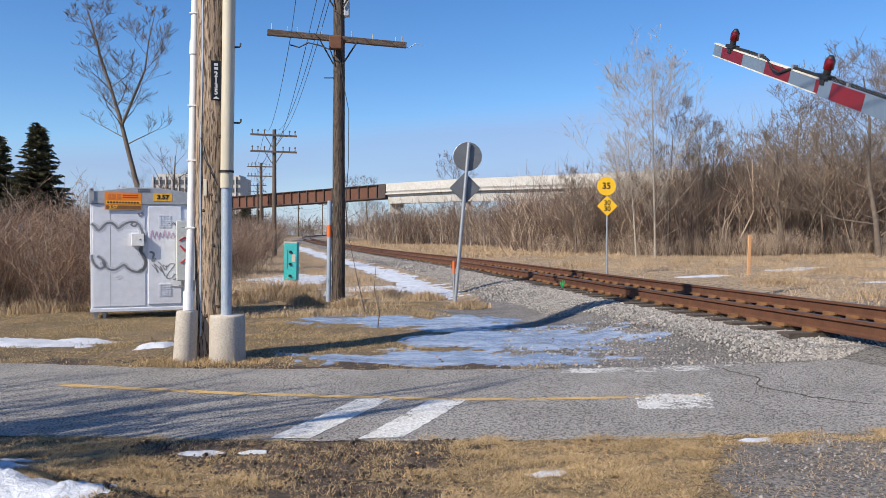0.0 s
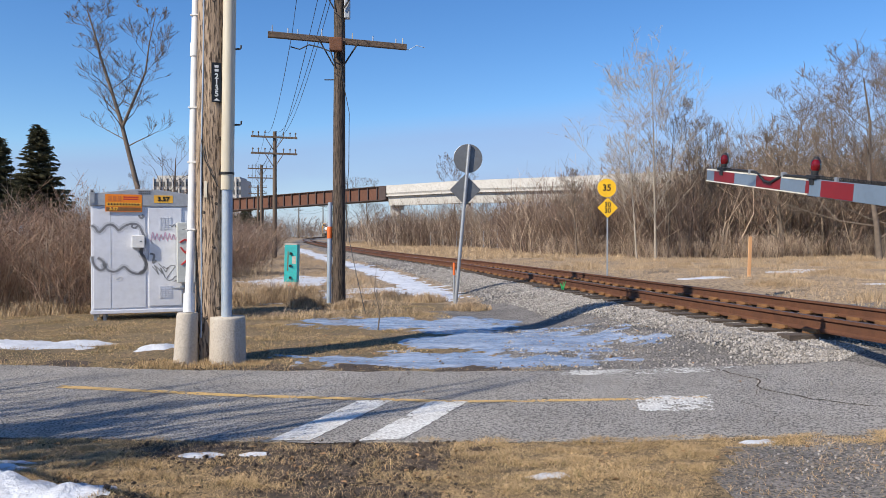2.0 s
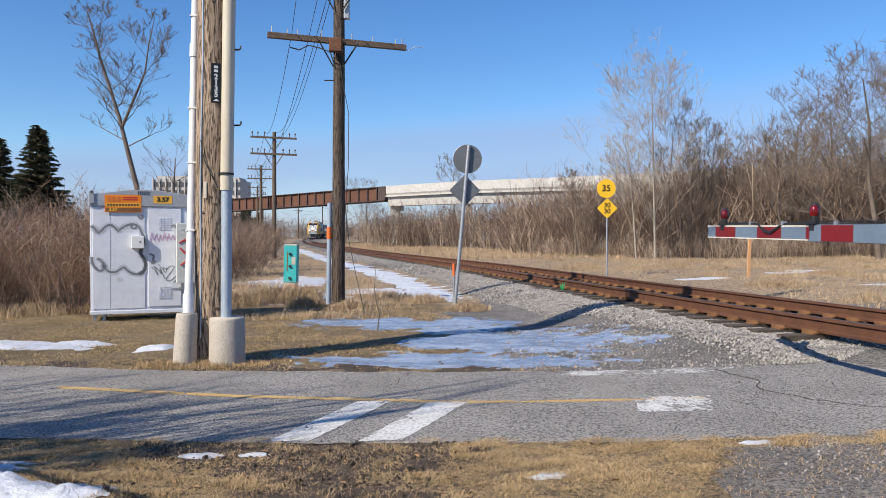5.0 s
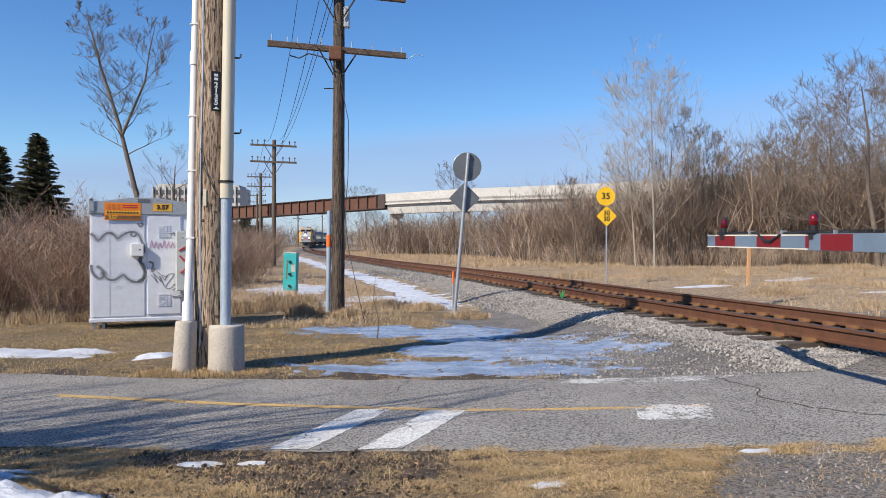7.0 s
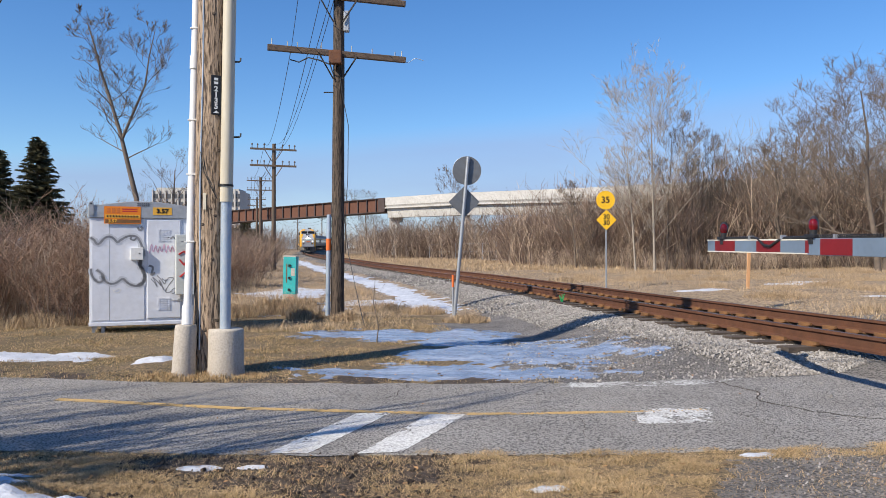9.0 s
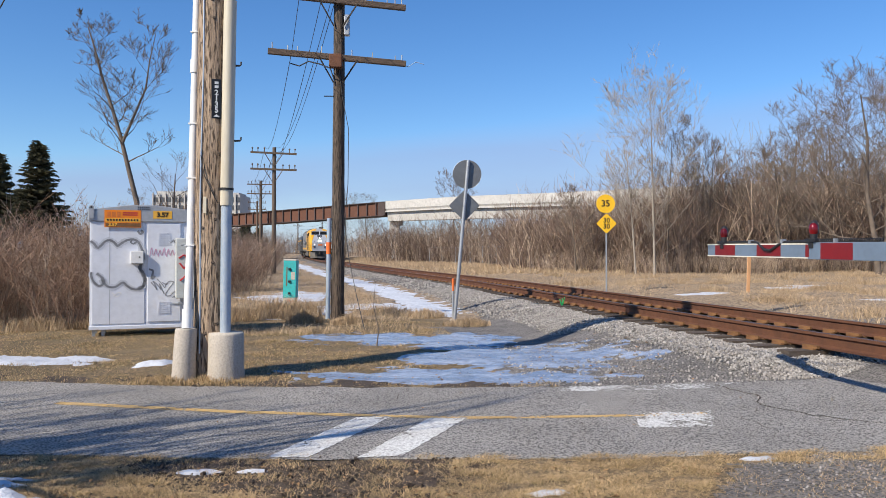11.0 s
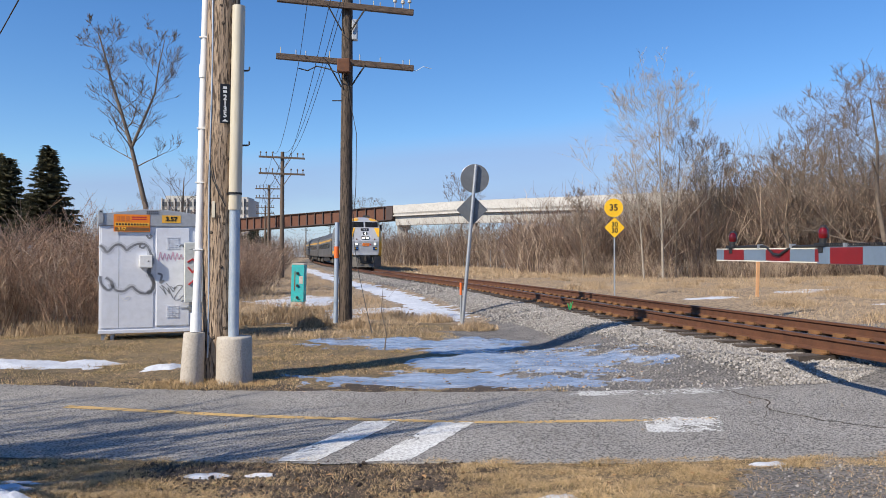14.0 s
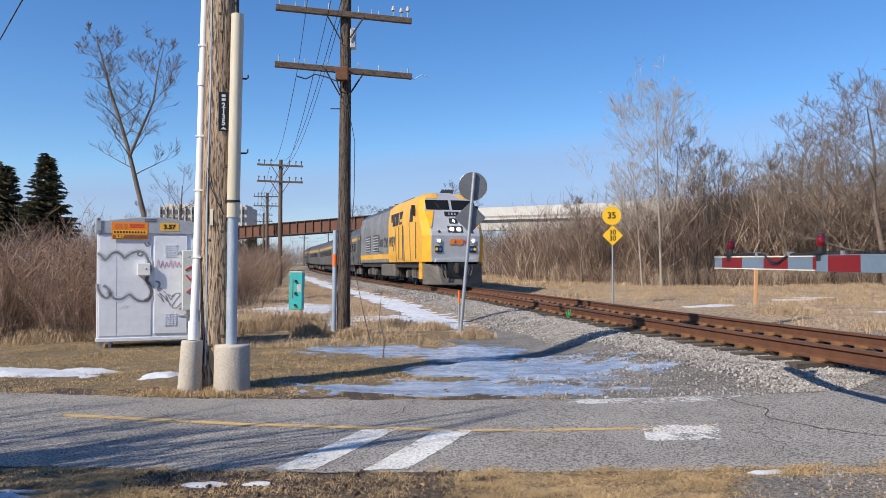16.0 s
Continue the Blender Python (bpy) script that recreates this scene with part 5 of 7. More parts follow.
def build_guideway():
    w = thing("concrete_guideway", NEARER, "long pale concrete elevated guideway beam behind bare trees", "guideway")
    pts = [(-9.4, 160, 12.4), (5.5, 144, 12.2), (21, 130, 11.75), (40.6, 106, 10.9), (47, 98, 10.7)]
    for i in range(len(pts) - 1):
        a, b = Vector(pts[i]), Vector(pts[i + 1])
        way = (b - a).normalized()
        side = Vector((way.y, -way.x, 0)).normalized()
        a = a + way * 0.06

        def slab(name, prof, mat, lab=""):
            g = Mesher()
            n = len(prof)
            for p in (a, b):
                g.v += [tuple(p + side * (3.0 - s) + Vector((0, 0, z))) for s, z in prof]
            g.f = [tuple(range(n)), tuple(reversed(range(n, 2 * n)))] + [(j, j + n, (j + 1) % n + n, (j + 1) % n) for j in range(n)]
            g.k = [0] * len(g.f)
            return part(name, g, mat, w, lab)

        slab("parapet", [(-0.2, 0.0), (-0.2, -1.55), (0.1, -1.95), (3.2, -1.95), (3.2, 0.0)], M_WHITECON, "bright parapet face")
        slab("ledge", [(-0.32, -1.95), (-0.32, -2.25), (3.3, -2.25), (3.3, -1.95)], M_WHITECON)
        slab("beam", [(0.25, -2.25), (0.55, -4.1), (2.6, -4.1), (2.9, -2.25)], M_WHITECON)
        gz = land_z(a.x, a.y) - 1
        if i:
            part("column", Mesher().tube([(a.x + side.x * 1.5, a.y + side.y * 1.5, gz), (a.x + side.x * 1.5, a.y + side.y * 1.5, a.z - 4.05)], 0.7, 14), M_WHITECON, w, smooth=True)
    p = Vector(pts[0])
    part("pier_cap", Mesher().prism([(p.x - 1.5, p.z - 6.3), (p.x + 0.5, p.z - 6.3), (p.x + 0.5, p.z - 4.9), (p.x + 1.2, p.z - 4.9), (p.x + 1.2, p.z - 2.95), (p.x - 1.5, p.z - 2.95)], p.y - 1.2, p.y + 3), M_WHITECON, w, "stepped concrete pier head")
    part("column", Mesher().box((p.x - 1.2, p.y, -2.5), (p.x + 0.3, p.y + 2.4, p.z - 6.25)), M_WHITECON, w)
    return w


build_guideway()


# ---- far office block ----
def build_office():
    b = thing("office_building", pose(-124.5, 330, 0), "distant pale concrete office block with rows of windows", "building")
    W, H = 37.6, 27.2
    part("wall", Mesher().box((0, 0, -2), (W, 18, H)), M_BUILDING, b)
    part("roof_storey", Mesher().box((1, 2, H), (18, 14, H + 1.6)).box((25, 2, H), (36.6, 14, H + 1.0)), M_BUILDING, b, "stepped top storey")
    me = mesh_of("window", Mesher().box((0, -0.25, 0), (1.7, 0.1, 1.9)), M_FARGLASS)
    fin = mesh_of("fin", Mesher().box((0, -0.7, 8), (0.5, 0.05, H + 0.6)), M_BUILDING)
    for i in range(14):
        for k in range(6):
            o = new("window", me)
            o.parent = b
            o.matrix_basis = pose(0.7 + i * 2.7, 0, H - 3.1 - k * 3.4)
        o = new("fin", fin)
        o.parent = b
        o.matrix_basis = pose(0.05 + i * 2.72, 0, 0)
    return b


build_office()

# ---- bare trees and brush ----
def limb(g, p, way, length, r, depth, rn, sides, bend=0.25, kids=(3, 5), shrink=0.62, up=0.15, tip=0.35, k=0, thin_end=0.004):
    """One limb that forks: a bent tapering tube with side limbs."""
    n = 3 if depth > 0 else 2
    pts, d = [p.copy()], way.normalized()
    for _ in range(n):
        d = (d + Vector((rn.uniform(-1, 1), rn.uniform(-1, 1), rn.uniform(-0.6, 0.8) + up)) * bend).normalized()
        pts.append(pts[-1] + d * length / n)
    rad = [r * (1 - (1 - tip) * i / n) for i in range(n + 1)]
    g.tube(pts, rad, sides, k, caps=False)
    if depth <= 0:
        return
    for i in range(rn.randint(*kids)):
        t = rn.uniform(0.28, 1.0)
        f = t * n
        a = min(int(f), n - 1)
        q = pts[a].lerp(pts[a + 1], f - a)
        ax = Vector((rn.uniform(-1, 1), rn.uniform(-1, 1), rn.uniform(-0.25, 0.8))).normalized()
        nd = (d * rn.uniform(0.5, 1.0) + ax * rn.uniform(0.55, 0.95)).normalized()
        limb(g, q, nd, length * shrink * rn.uniform(0.7, 1.15) * (1.2 - 0.4 * t), max(r * (1 - 0.6 * t) * 0.62, thin_end), depth - 1, rn, max(3, sides - 2), bend, kids, shrink, up, tip, k, thin_end)


def bare_tree(name, x, y, spine, r0, limbs, llen, depth, mat, seed, label, kids=(3, 5), thin=1.0, updir=0.5, low=0.3, up=0.15, z=None, thin_end=0.006, shrink=0.62, more=()):
    """spine: the trunk's points above its base; limbs grow from its upper part."""
    rn = random.Random(seed)
    t = thing(name, pose(x, y, land_z(x, y) if z is None else z), label, "tree")
    pts = [Vector(p) for p in spine]
    n = len(pts)
    g = Mesher()
    g.tube(pts, [r0 * (1 - 0.82 * i / (n - 1)) for i in range(n)], 10, caps=False)
    stems = [(pts, r0, limbs, low)]
    for spine2, r2, limbs2 in more:
        p2 = [Vector(p) for p in spine2]
        g.tube(p2, [r2 * (1 - 0.82 * i / (len(p2) - 1)) for i in range(len(p2))], 8, caps=False)
        stems.append((p2, r2, limbs2, 0.1))
    part("trunk", g, mat, t, smooth=True, turn=False)
    crown = Mesher()
    for pts, r0, limbs, low, i in [(*s, i) for s in stems for i in range(s[2])]:
        n = len(pts)
        u = low + (1 - low) * (i + rn.random()) / limbs
        f = u * (n - 1)
        a = min(int(f), n - 2)
        q = pts[a].lerp(pts[a + 1], f - a)
        ang = i * 2.4 + rn.uniform(-0.5, 0.5)
        way = Vector((math.cos(ang), math.sin(ang), updir + rn.uniform(-0.2, 0.5)))
        limb(crown, q, way, llen * (1.15 - 0.65 * u) * rn.uniform(0.7, 1.2), r0 * (1 - 0.82 * u) * 0.55 * thin, depth, rn, 5, 0.22, kids, shrink, up, thin_end=thin_end)
    part("crown", crown, mat, t, "bare forking branches and twigs", turn=False)
    return t


def brush_mesh(seed, h, spread, stems, r, twigs, mats, leaves=0):
    rn = random.Random(seed)
    g = Mesher()
    for _ in range(stems):
        a = rn.random() * 6.283
        base = Vector((math.cos(a), math.sin(a), 0)) * rn.random() ** 0.6 * spread * 0.55
        lean = Vector((rn.uniform(-0.45, 0.45) + math.cos(a) * 0.22, rn.uniform(-0.45, 0.45) + math.sin(a) * 0.22, 1)).normalized()
        L = h * rn.uniform(0.45, 1.05)
        k = 0 if rn.random() < 0.74 else 1
        thick = r * (1.6 if k and not leaves else 1.0)
        p1 = base + lean * L * 0.5
        p2 = base + (lean + Vector((rn.uniform(-0.25, 0.25), rn.uniform(-0.25, 0.25), 0.1))).normalized() * L
        base.z = -0.1
        g.tube([base, p1, p2], [thick, thick * 0.75, thick * 0.35], 3, k, caps=False)
        for _ in range(twigs):
            u = rn.uniform(0.2, 1)
            q = base.lerp(p1, u * 2) if u < 0.5 else p1.lerp(p2, u * 2 - 1)
            w = (lean * 0.7 + Vector((rn.uniform(-1, 1), rn.uniform(-1, 1), rn.uniform(-0.1, 0.7)))).normalized()
            e = q + w * L * rn.uniform(0.16, 0.36)
            g.tube([q, e], [r * 0.6, r * 0.35], 3, k, caps=False)
            for _ in range(2):
                w2 = (w + Vector((rn.uniform(-1, 1), rn.uniform(-1, 1), rn.uniform(-0.3, 0.8))) * 0.8).normalized()
                s = q.lerp(e, rn.uniform(0.3, 1))
                g.tube([s, s + w2 * L * rn.uniform(0.08, 0.2)], [r * 0.45, r * 0.3], 3, k, caps=False)
            for _ in range(leaves):
                c = q.lerp(e, rn.uniform(0.3, 1.1)) + Vector((rn.uniform(-0.05, 0.05), rn.uniform(-0.05, 0.05), rn.uniform(-0.05, 0.05)))
                u1 = Vector((rn.uniform(-1, 1), rn.uniform(-1, 1), rn.uniform(-1, 1))).normalized() * rn.uniform(0.012, 0.026)
                u2 = u1.orthogonal().normalized() * u1.length * 0.6
                g.add([c - u1, c + u2, c + u1, c - u2], [(0, 1, 2, 3)], 2)
    return mesh_of("crown", g, mats)


BR_NEAR = [brush_mesh(20 + i, 2.2, 1.7, 60, 0.0075, 7, [M_TWIGRED, M_TWIGPALE, M_TWIGDARK], 5) for i in range(3)]
BR_FAR = [brush_mesh(40 + i, 3.4, 3.0, 46, 0.013, 6, [M_TWIG, M_TWIGPALE]) for i in range(4)]
BR_LIGHT = [brush_mesh(80 + i, 3.4, 2.8, 34, 0.016, 5, [M_TWIG, M_TWIGPALE]) for i in range(3)]
BR_PALE = [brush_mesh(60 + i, 3.8, 2.6, 42, 0.013, 6, [M_TWIGPALE, M_TWIG]) for i in range(2)]


def shrub(meshes, x, y, s, rn, label, group, sz=1.0):
    t = thing("shrub", pose(x, y, land_z(x, y), 0, 0, rn.uniform(0, 360)), label, "shrub", group)
    o = new("crown", rn.choice(meshes))
    o.parent = t
    o.matrix_basis = Matrix.Diagonal((s, s, s * sz, 1))
    return t


def joined_brush(name, meshes, spots, label, rn):
    """Far brush that nobody could count, as one mesh of real twigs."""
    vs, qs, ks, base = [], [], [], 0
    for x, y, s in spots:
        me = rn.choice(meshes)
        n = len(me.vertices)
        co = np.empty(n * 3, dtype=np.float32)
        me.vertices.foreach_get("co", co)
        idx = np.empty(len(me.loops), dtype=np.int32)
        me.loops.foreach_get("vertex_index", idx)
        mat = np.empty(len(me.polygons), dtype=np.int32)
        me.polygons.foreach_get("material_index", mat)
        a = rn.uniform(0, 6.283)
        c, d = math.cos(a) * s, math.sin(a) * s
        p = co.reshape(-1, 3)
        vs.append(np.stack([p[:, 0] * c - p[:, 1] * d + x, p[:, 0] * d + p[:, 1] * c + y, p[:, 2] * s + land_z(x, y)], 1))
        qs.append(idx.reshape(-1, 4) + base)
        ks.append(mat)
        base += n
    v, q, k = np.concatenate(vs), np.concatenate(qs), np.concatenate(ks)
    me = bpy.data.meshes.new(name)
    me.vertices.add(len(v))
    me.vertices.foreach_set("co", v.ravel())
    me.loops.add(q.size)
    me.loops.foreach_set("vertex_index", q.ravel().astype(np.int32))
    me.polygons.add(len(q))
    me.polygons.foreach_set("loop_start", np.arange(0, q.size, 4, dtype=np.int32))
    me.materials.append(M_TWIG)
    me.materials.append(M_TWIGPALE)
    me.polygons.foreach_set("material_index", k)
    me.update(calc_edges=True)
    me.validate()
    return tagged(new(name, me), label, "brush", kind="stuff")


rb = random.Random(31)
FAR_A, FAR_B, FAR_C = [], [], []
BR_LOW = [brush_mesh(70 + i, 1.15, 2.4, 60, 0.008, 6, [M_TWIGPALE, M_TWIG]) for i in range(2)]
# thicket beside the cabinet
for i in range(26):
    y = rb.uniform(14.5, 23)
    x = -0.51 * y + rb.uniform(-2.0, 2.2)
    if x > -6.6 and y < 16.5:
        continue
    shrub(BR_NEAR, x, y, rb.uniform(0.72, 1.02), rb, "tangled leafless red-brown shrub in the thicket", "thicket by the cabinet")
for i in range(16):
    y = rb.uniform(23, 34)
    shrub(BR_NEAR, -0.5 * y + rb.uniform(-5, 3.5), y, rb.uniform(0.75, 1.1), rb, "tangled leafless red-brown shrub in the thicket", "thicket by the cabinet")
# brush along the camera's side of the line
for i in range(64):
    y = rb.uniform(24, 100)
    x = -0.225 * y - 0.3 - sm(40, 24, y) * 1.0 - rb.random() ** 1.3 * 0.14 * y
    shrub(BR_NEAR if y < 38 else BR_FAR, x, y, rb.uniform(0.85, 1.1) if y < 38 else rb.uniform(0.65, 0.95), rb, "leafless dark brown shrub along the railway", "brush by the railway", 0.9)
# tall brush behind the meadow, across the track
for i in range(165):
    x = rb.uniform(6, 46)
    y = 43 + rb.random() * 20 + max(0, 14 - x) * 1.4 - max(0, x - 20) * 0.5
    y = max(y, x * 1.05)
    shrub(BR_PALE if rb.random() < 0.14 else BR_FAR, x, y, rb.uniform(0.9, 1.5) + 0.45 * sm(9, 16, x), rb, "tall leafless brown brush behind the meadow", "brush across the track")
for i in range(58):
    x = rb.uniform(7, 40)
    y = max(40.5 + rb.random() * 3 + max(0, 14 - x) * 1.4 - max(0, x - 20) * 0.5, x * 1.03)
    shrub(BR_LOW, x, y, rb.uniform(0.8, 1.3), rb, "low tangled bramble at the foot of the brush", "brambles before the brush")
for i in range(74):
    y = rb.uniform(62, 150)
    x = track_x(y) + 11 + rb.random() * (6 + (150 - y) * 0.28)
    FAR_A.append((x, y, rb.uniform(0.9, 1.4)))
for i in range(44):
    y = rb.uniform(150, 300)
    x = track_x(y) + rb.choice([-1, 1]) * rb.uniform(7, 26) + (6 if y > 230 else 0)
    FAR_B.append((x, y, rb.uniform(1.1, 1.9)))
for i in range(26):
    y = rb.uniform(60, 120)
    FAR_B.append((-0.36 * y - rb.uniform(0, 0.3) * y, y, rb.uniform(1.0, 1.8)))

for i in range(34):
    y = rb.uniform(75, 215)
    FAR_B.append((track_x(y) - rb.uniform(6.5, 13), y, rb.uniform(0.5, 0.85)))

for i in range(34):
    FAR_B.append((rb.uniform(-100, -50), rb.uniform(205, 260), rb.uniform(1.6, 2.6)))

# tall dark scrub below the guideway
for i in range(46):
    u = rb.random()
    x = -10 + 38 * u
    y = 150 - 36 * u - rb.uniform(2, 26)
    FAR_C.append((x * 0.75, y * 0.75, rb.uniform(1.15, 1.65)))
joined_brush("railside_brush", BR_LIGHT, FAR_A, "leafless brown brush far along the track", rb)
joined_brush("distant_brush", BR_LIGHT, FAR_B, "leafless dark brush in the distance", rb)
joined_brush("guideway_scrub", BR_LIGHT, FAR_C, "tall leafless scrub below the concrete guideway", rb)

# single trees
bare_tree("bare_tree", -11.6, 30, [(0, 0, 0), (-0.15, 0, 2), (-0.35, 0, 3.5), (-0.7, 0, 4.9), (-0.98, 0, 6.05), (-1.35, 0.05, 7.2), (-1.75, 0, 8.5), (-2.0, 0, 9.5), (-2.25, 0, 10.3)], 0.125, 21, 1.6, 3, M_BARK, 3, "slender leafless tree with an open forked crown", (3, 5), 0.6, 0.55, 0.38, thin_end=0.008,
          more=[([(-0.9, 0, 5.8), (-0.45, 0.05, 6.9), (0.0, 0, 7.9), (0.15, 0, 9.0), (0.4, 0, 10.1)], 0.065, 13)])
bare_tree("bare_tree", -16.2, 46, [(0, 0, 0), (0.1, 0, 2), (0.1, 0, 4), (0.2, 0, 6.2)], 0.14, 12, 2.6, 3, M_BARK, 5, "small leafless tree behind the cabinet", (3, 4), 0.8, 0.6, 0.3)
for x, y, h, s in ((-30, 75, 7, 6), (-24, 62, 5, 7)):
    bare_tree("bare_tree", x, y, [(0, 0, 0), (0.1, 0, h * 0.4), (0.0, 0.1, h * 0.75), (0.1, 0, h)], 0.13, 10, h * 0.35, 3, M_BARK, s, "small leafless tree in the hedgerow", (3, 4), 0.8, 0.6, 0.25)
for i, (x, y, h, lean) in enumerate(((11.5, 41.5, 9.2, -0.2), (12.6, 43, 7.6, 0.3), (10.6, 42, 6.6, -0.5), (14.2, 44, 6.8, 0.4), (15.6, 45, 6.4, 0.3), (8.2, 47, 4.6, -0.3))):
    bare_tree("poplar_tree" if i in (0, 2) else "bare_tree", x, y, [(0, 0, 0), (lean * 0.2, 0, h * 0.25), (lean * 0.4, 0.1, h * 0.5), (lean * 0.8, 0, h * 0.78), (lean, 0, h)], 0.075 if i == 0 else 0.06, 24 if i == 0 else 17, h * (0.44 if i == 0 else 0.33), 4, M_PALEBARK if i in (0, 2) else M_BARK, 60 + i, "tall leafless poplar with pale grey ascending branches" if i in (0, 2) else "leafless brown sapling among the brush", (2, 4), 0.55, 0.95, 0.16, 0.14, thin_end=0.0085, shrink=0.7)
for i, (x, y, h, lean) in enumerate(((20.2, 35.5, 8.4, -0.8), (22.0, 38, 8.8, 0.3), (18.2, 41, 5.6, -0.4), (25.5, 41, 9.5, 0.2), (19.6, 43, 7.4, 0.3), (16.2, 48, 6.0, 0.2), (23.5, 46, 8.5, -0.3))):
    bare_tree("bare_tree", x, y, [(0, 0, 0), (lean * 0.2, 0, h * 0.2), (lean * 0.5, 0.2, h * 0.45), (lean * 0.6, 0, h * 0.75), (lean, 0, h)], 0.15, 14, h * 0.46, 4, M_BARK, 80 + i, "broad leafless tree with a dense twiggy crown", (3, 4), 0.6, 0.4, 0.12, 0.03, thin_end=0.0095, shrink=0.7)
for i, (x, y, h) in enumerate(((1.6, 118, 11.5), (-14, 140, 10), (-19, 150, 10.5), (4, 125, 8.5), (28, 68, 8), (35, 64, 8))):
    bare_tree("bare_tree", x, y, [(0, 0, 0), (0.2, 0, h * 0.4), (0, 0.3, h * 0.75), (0.2, 0, h)], 0.16, 18, h * 0.4, 4, M_BARK, 100 + i, "leafless tree far along the line", (2, 4), 0.8, 0.6, 0.15, thin_end=0.014)


def conifer(x, y, h, w, seed, label, blunt=False):
    rn = random.Random(seed)
    t = thing("spruce_tree", pose(x, y, land_z(x, y)), label, "tree")
    part("trunk", Mesher().tube([(0, 0, 0), (0, 0, h * 0.96)], [0.14, 0.02], 7), M_BARK, t, turn=False)
    g = Mesher()
    z = 0.35
    while z < h:
        u, z0 = z / h, z
        rad = w * (1 - u) ** 0.85 + 0.12
        if blunt:
            rad = w * (0.55 + 0.9 * noise.noise((seed * 3.1, z * 0.9, 1))) * (1 - u ** 3) + 0.2
        n = (16 if u < 0.7 else 10) if y < 60 else 6
        a0 = rn.random() * 6
        for i in range(n):
            a = a0 + 6.283 * i / n + rn.uniform(-0.25, 0.25)
            L = rad * rn.uniform(0.65, 1.15)
            out = Vector((math.cos(a), math.sin(a), 0))
            z = z0 + rn.uniform(-0.14, 0.14)
            tip = Vector((0, 0, z)) + out * L + Vector((0, 0, -0.12 * L + 0.25 * u))
            m = max(4, int(L * 9))
            for j in range(m):
                q = Vector((0, 0, z)).lerp(tip, (j + 0.6) / m)
                for sgn in (-1, 1):
                    side = Vector((-out.y, out.x, 0)) * sgn
                    ln = (0.46 - 0.26 * j / m) * rn.uniform(0.7, 1.3)
                    e = q + (side * 0.8 + out * 0.7 + Vector((0, 0, rn.uniform(-0.5, 0.25)))).normalized() * ln
                    wv = Vector((0, 0, 0.055)) + out * 0.035
                    g.add([q - wv, e, q + wv], [(0, 1, 2)])
                    g.add([q - out * 0.06, e - Vector((0, 0, 0.05)), q + out * 0.06], [(0, 1, 2)])
        z = z0 + 0.19 + 0.05 * rn.random()
    part("crown", g, M_NEEDLE, t, "dense dark green needles", turn=False)
    return t


conifer(-20.0, 38, 6.7, 2.5, 1, "dark green spruce tree above the thicket")
conifer(-22.6, 39, 6.3, 2.5, 2, "dark green spruce tree above the thicket")
conifer(-25.5, 43, 7.0, 2.0, 3, "dark green spruce tree above the thicket")
conifer(-24.0, 172, 8.2, 2.6, 4, "small dark pine far along the railway", True)
for i in range(15):
    conifer(-46 - rb.uniform(0, 22), 178 + rb.uniform(0, 34), rb.uniform(5.5, 9), 3.0, 10 + i, "ragged dark pine far along the railway", True)

bare_tree("seedling_tree", -1.02, 12.0, [(0, 0, 0), (0.03, 0, 0.25), (-0.05, 0, 0.6), (-0.02, 0, 1.05)], 0.012, 5, 0.4, 1, M_BARK, 171, "thin leafless seedling rising from the ice", (1, 2), 0.7, 1.2, 0.25, thin_end=0.003)

# saplings out of view on the sunny side, whose upright stems shade the path
def sapling_clump(x, y, h, stems, seed):
    rn = random.Random(seed)
    t = thing("sapling_clump", pose(x, y, land_z(x, y)), "clump of slim leafless saplings beside the path", "tree", "roadside saplings")
    g, c = Mesher(), Mesher()
    for k in range(stems):
        a = rn.random() * 6.283
        way = Vector((math.cos(a) * 0.13, math.sin(a) * 0.13, 1))
        tall = h * rn.uniform(0.55, 1.0)
        p = [Vector((math.cos(a) * 0.15, math.sin(a) * 0.15, -0.05))]
        for q in range(5):
            p.append(p[-1] + (way + Vector((rn.uniform(-0.07, 0.07), rn.uniform(-0.07, 0.07), 0))) * tall / 5)
        r = rn.uniform(0.024, 0.045)
        g.tube(p, [r * (1 - 0.13 * q) for q in range(6)], 6, caps=False)
        for q in range(13):
            u = rn.uniform(1.3, 4.95)
            s0 = p[int(u)].lerp(p[int(u) + 1], u - int(u))
            b = rn.random() * 6.283
            out = Vector((math.cos(b) * 0.42, math.sin(b) * 0.42, 1)).normalized()
            ln = tall * rn.uniform(0.14, 0.3)
            e1, e2 = s0 + out * ln * 0.5, s0 + (out + Vector((0, 0, 0.25))).normalized() * ln
            c.tube([s0, e1, e2], [0.017, 0.013, 0.009], 4, caps=False)
            for w in range(3):
                f = s0.lerp(e2, rn.uniform(0.3, 1))
                d = Vector((rn.uniform(-0.5, 0.5), rn.uniform(-0.5, 0.5), 1)).normalized()
                c.tube([f, f + d * ln * rn.uniform(0.3, 0.55)], [0.008, 0.005], 3, caps=False)
    part("stems", g, M_BARK, t, smooth=True, turn=False)
    part("twigs", c, M_BARK, t, "bare ascending twigs", turn=False)
    return t


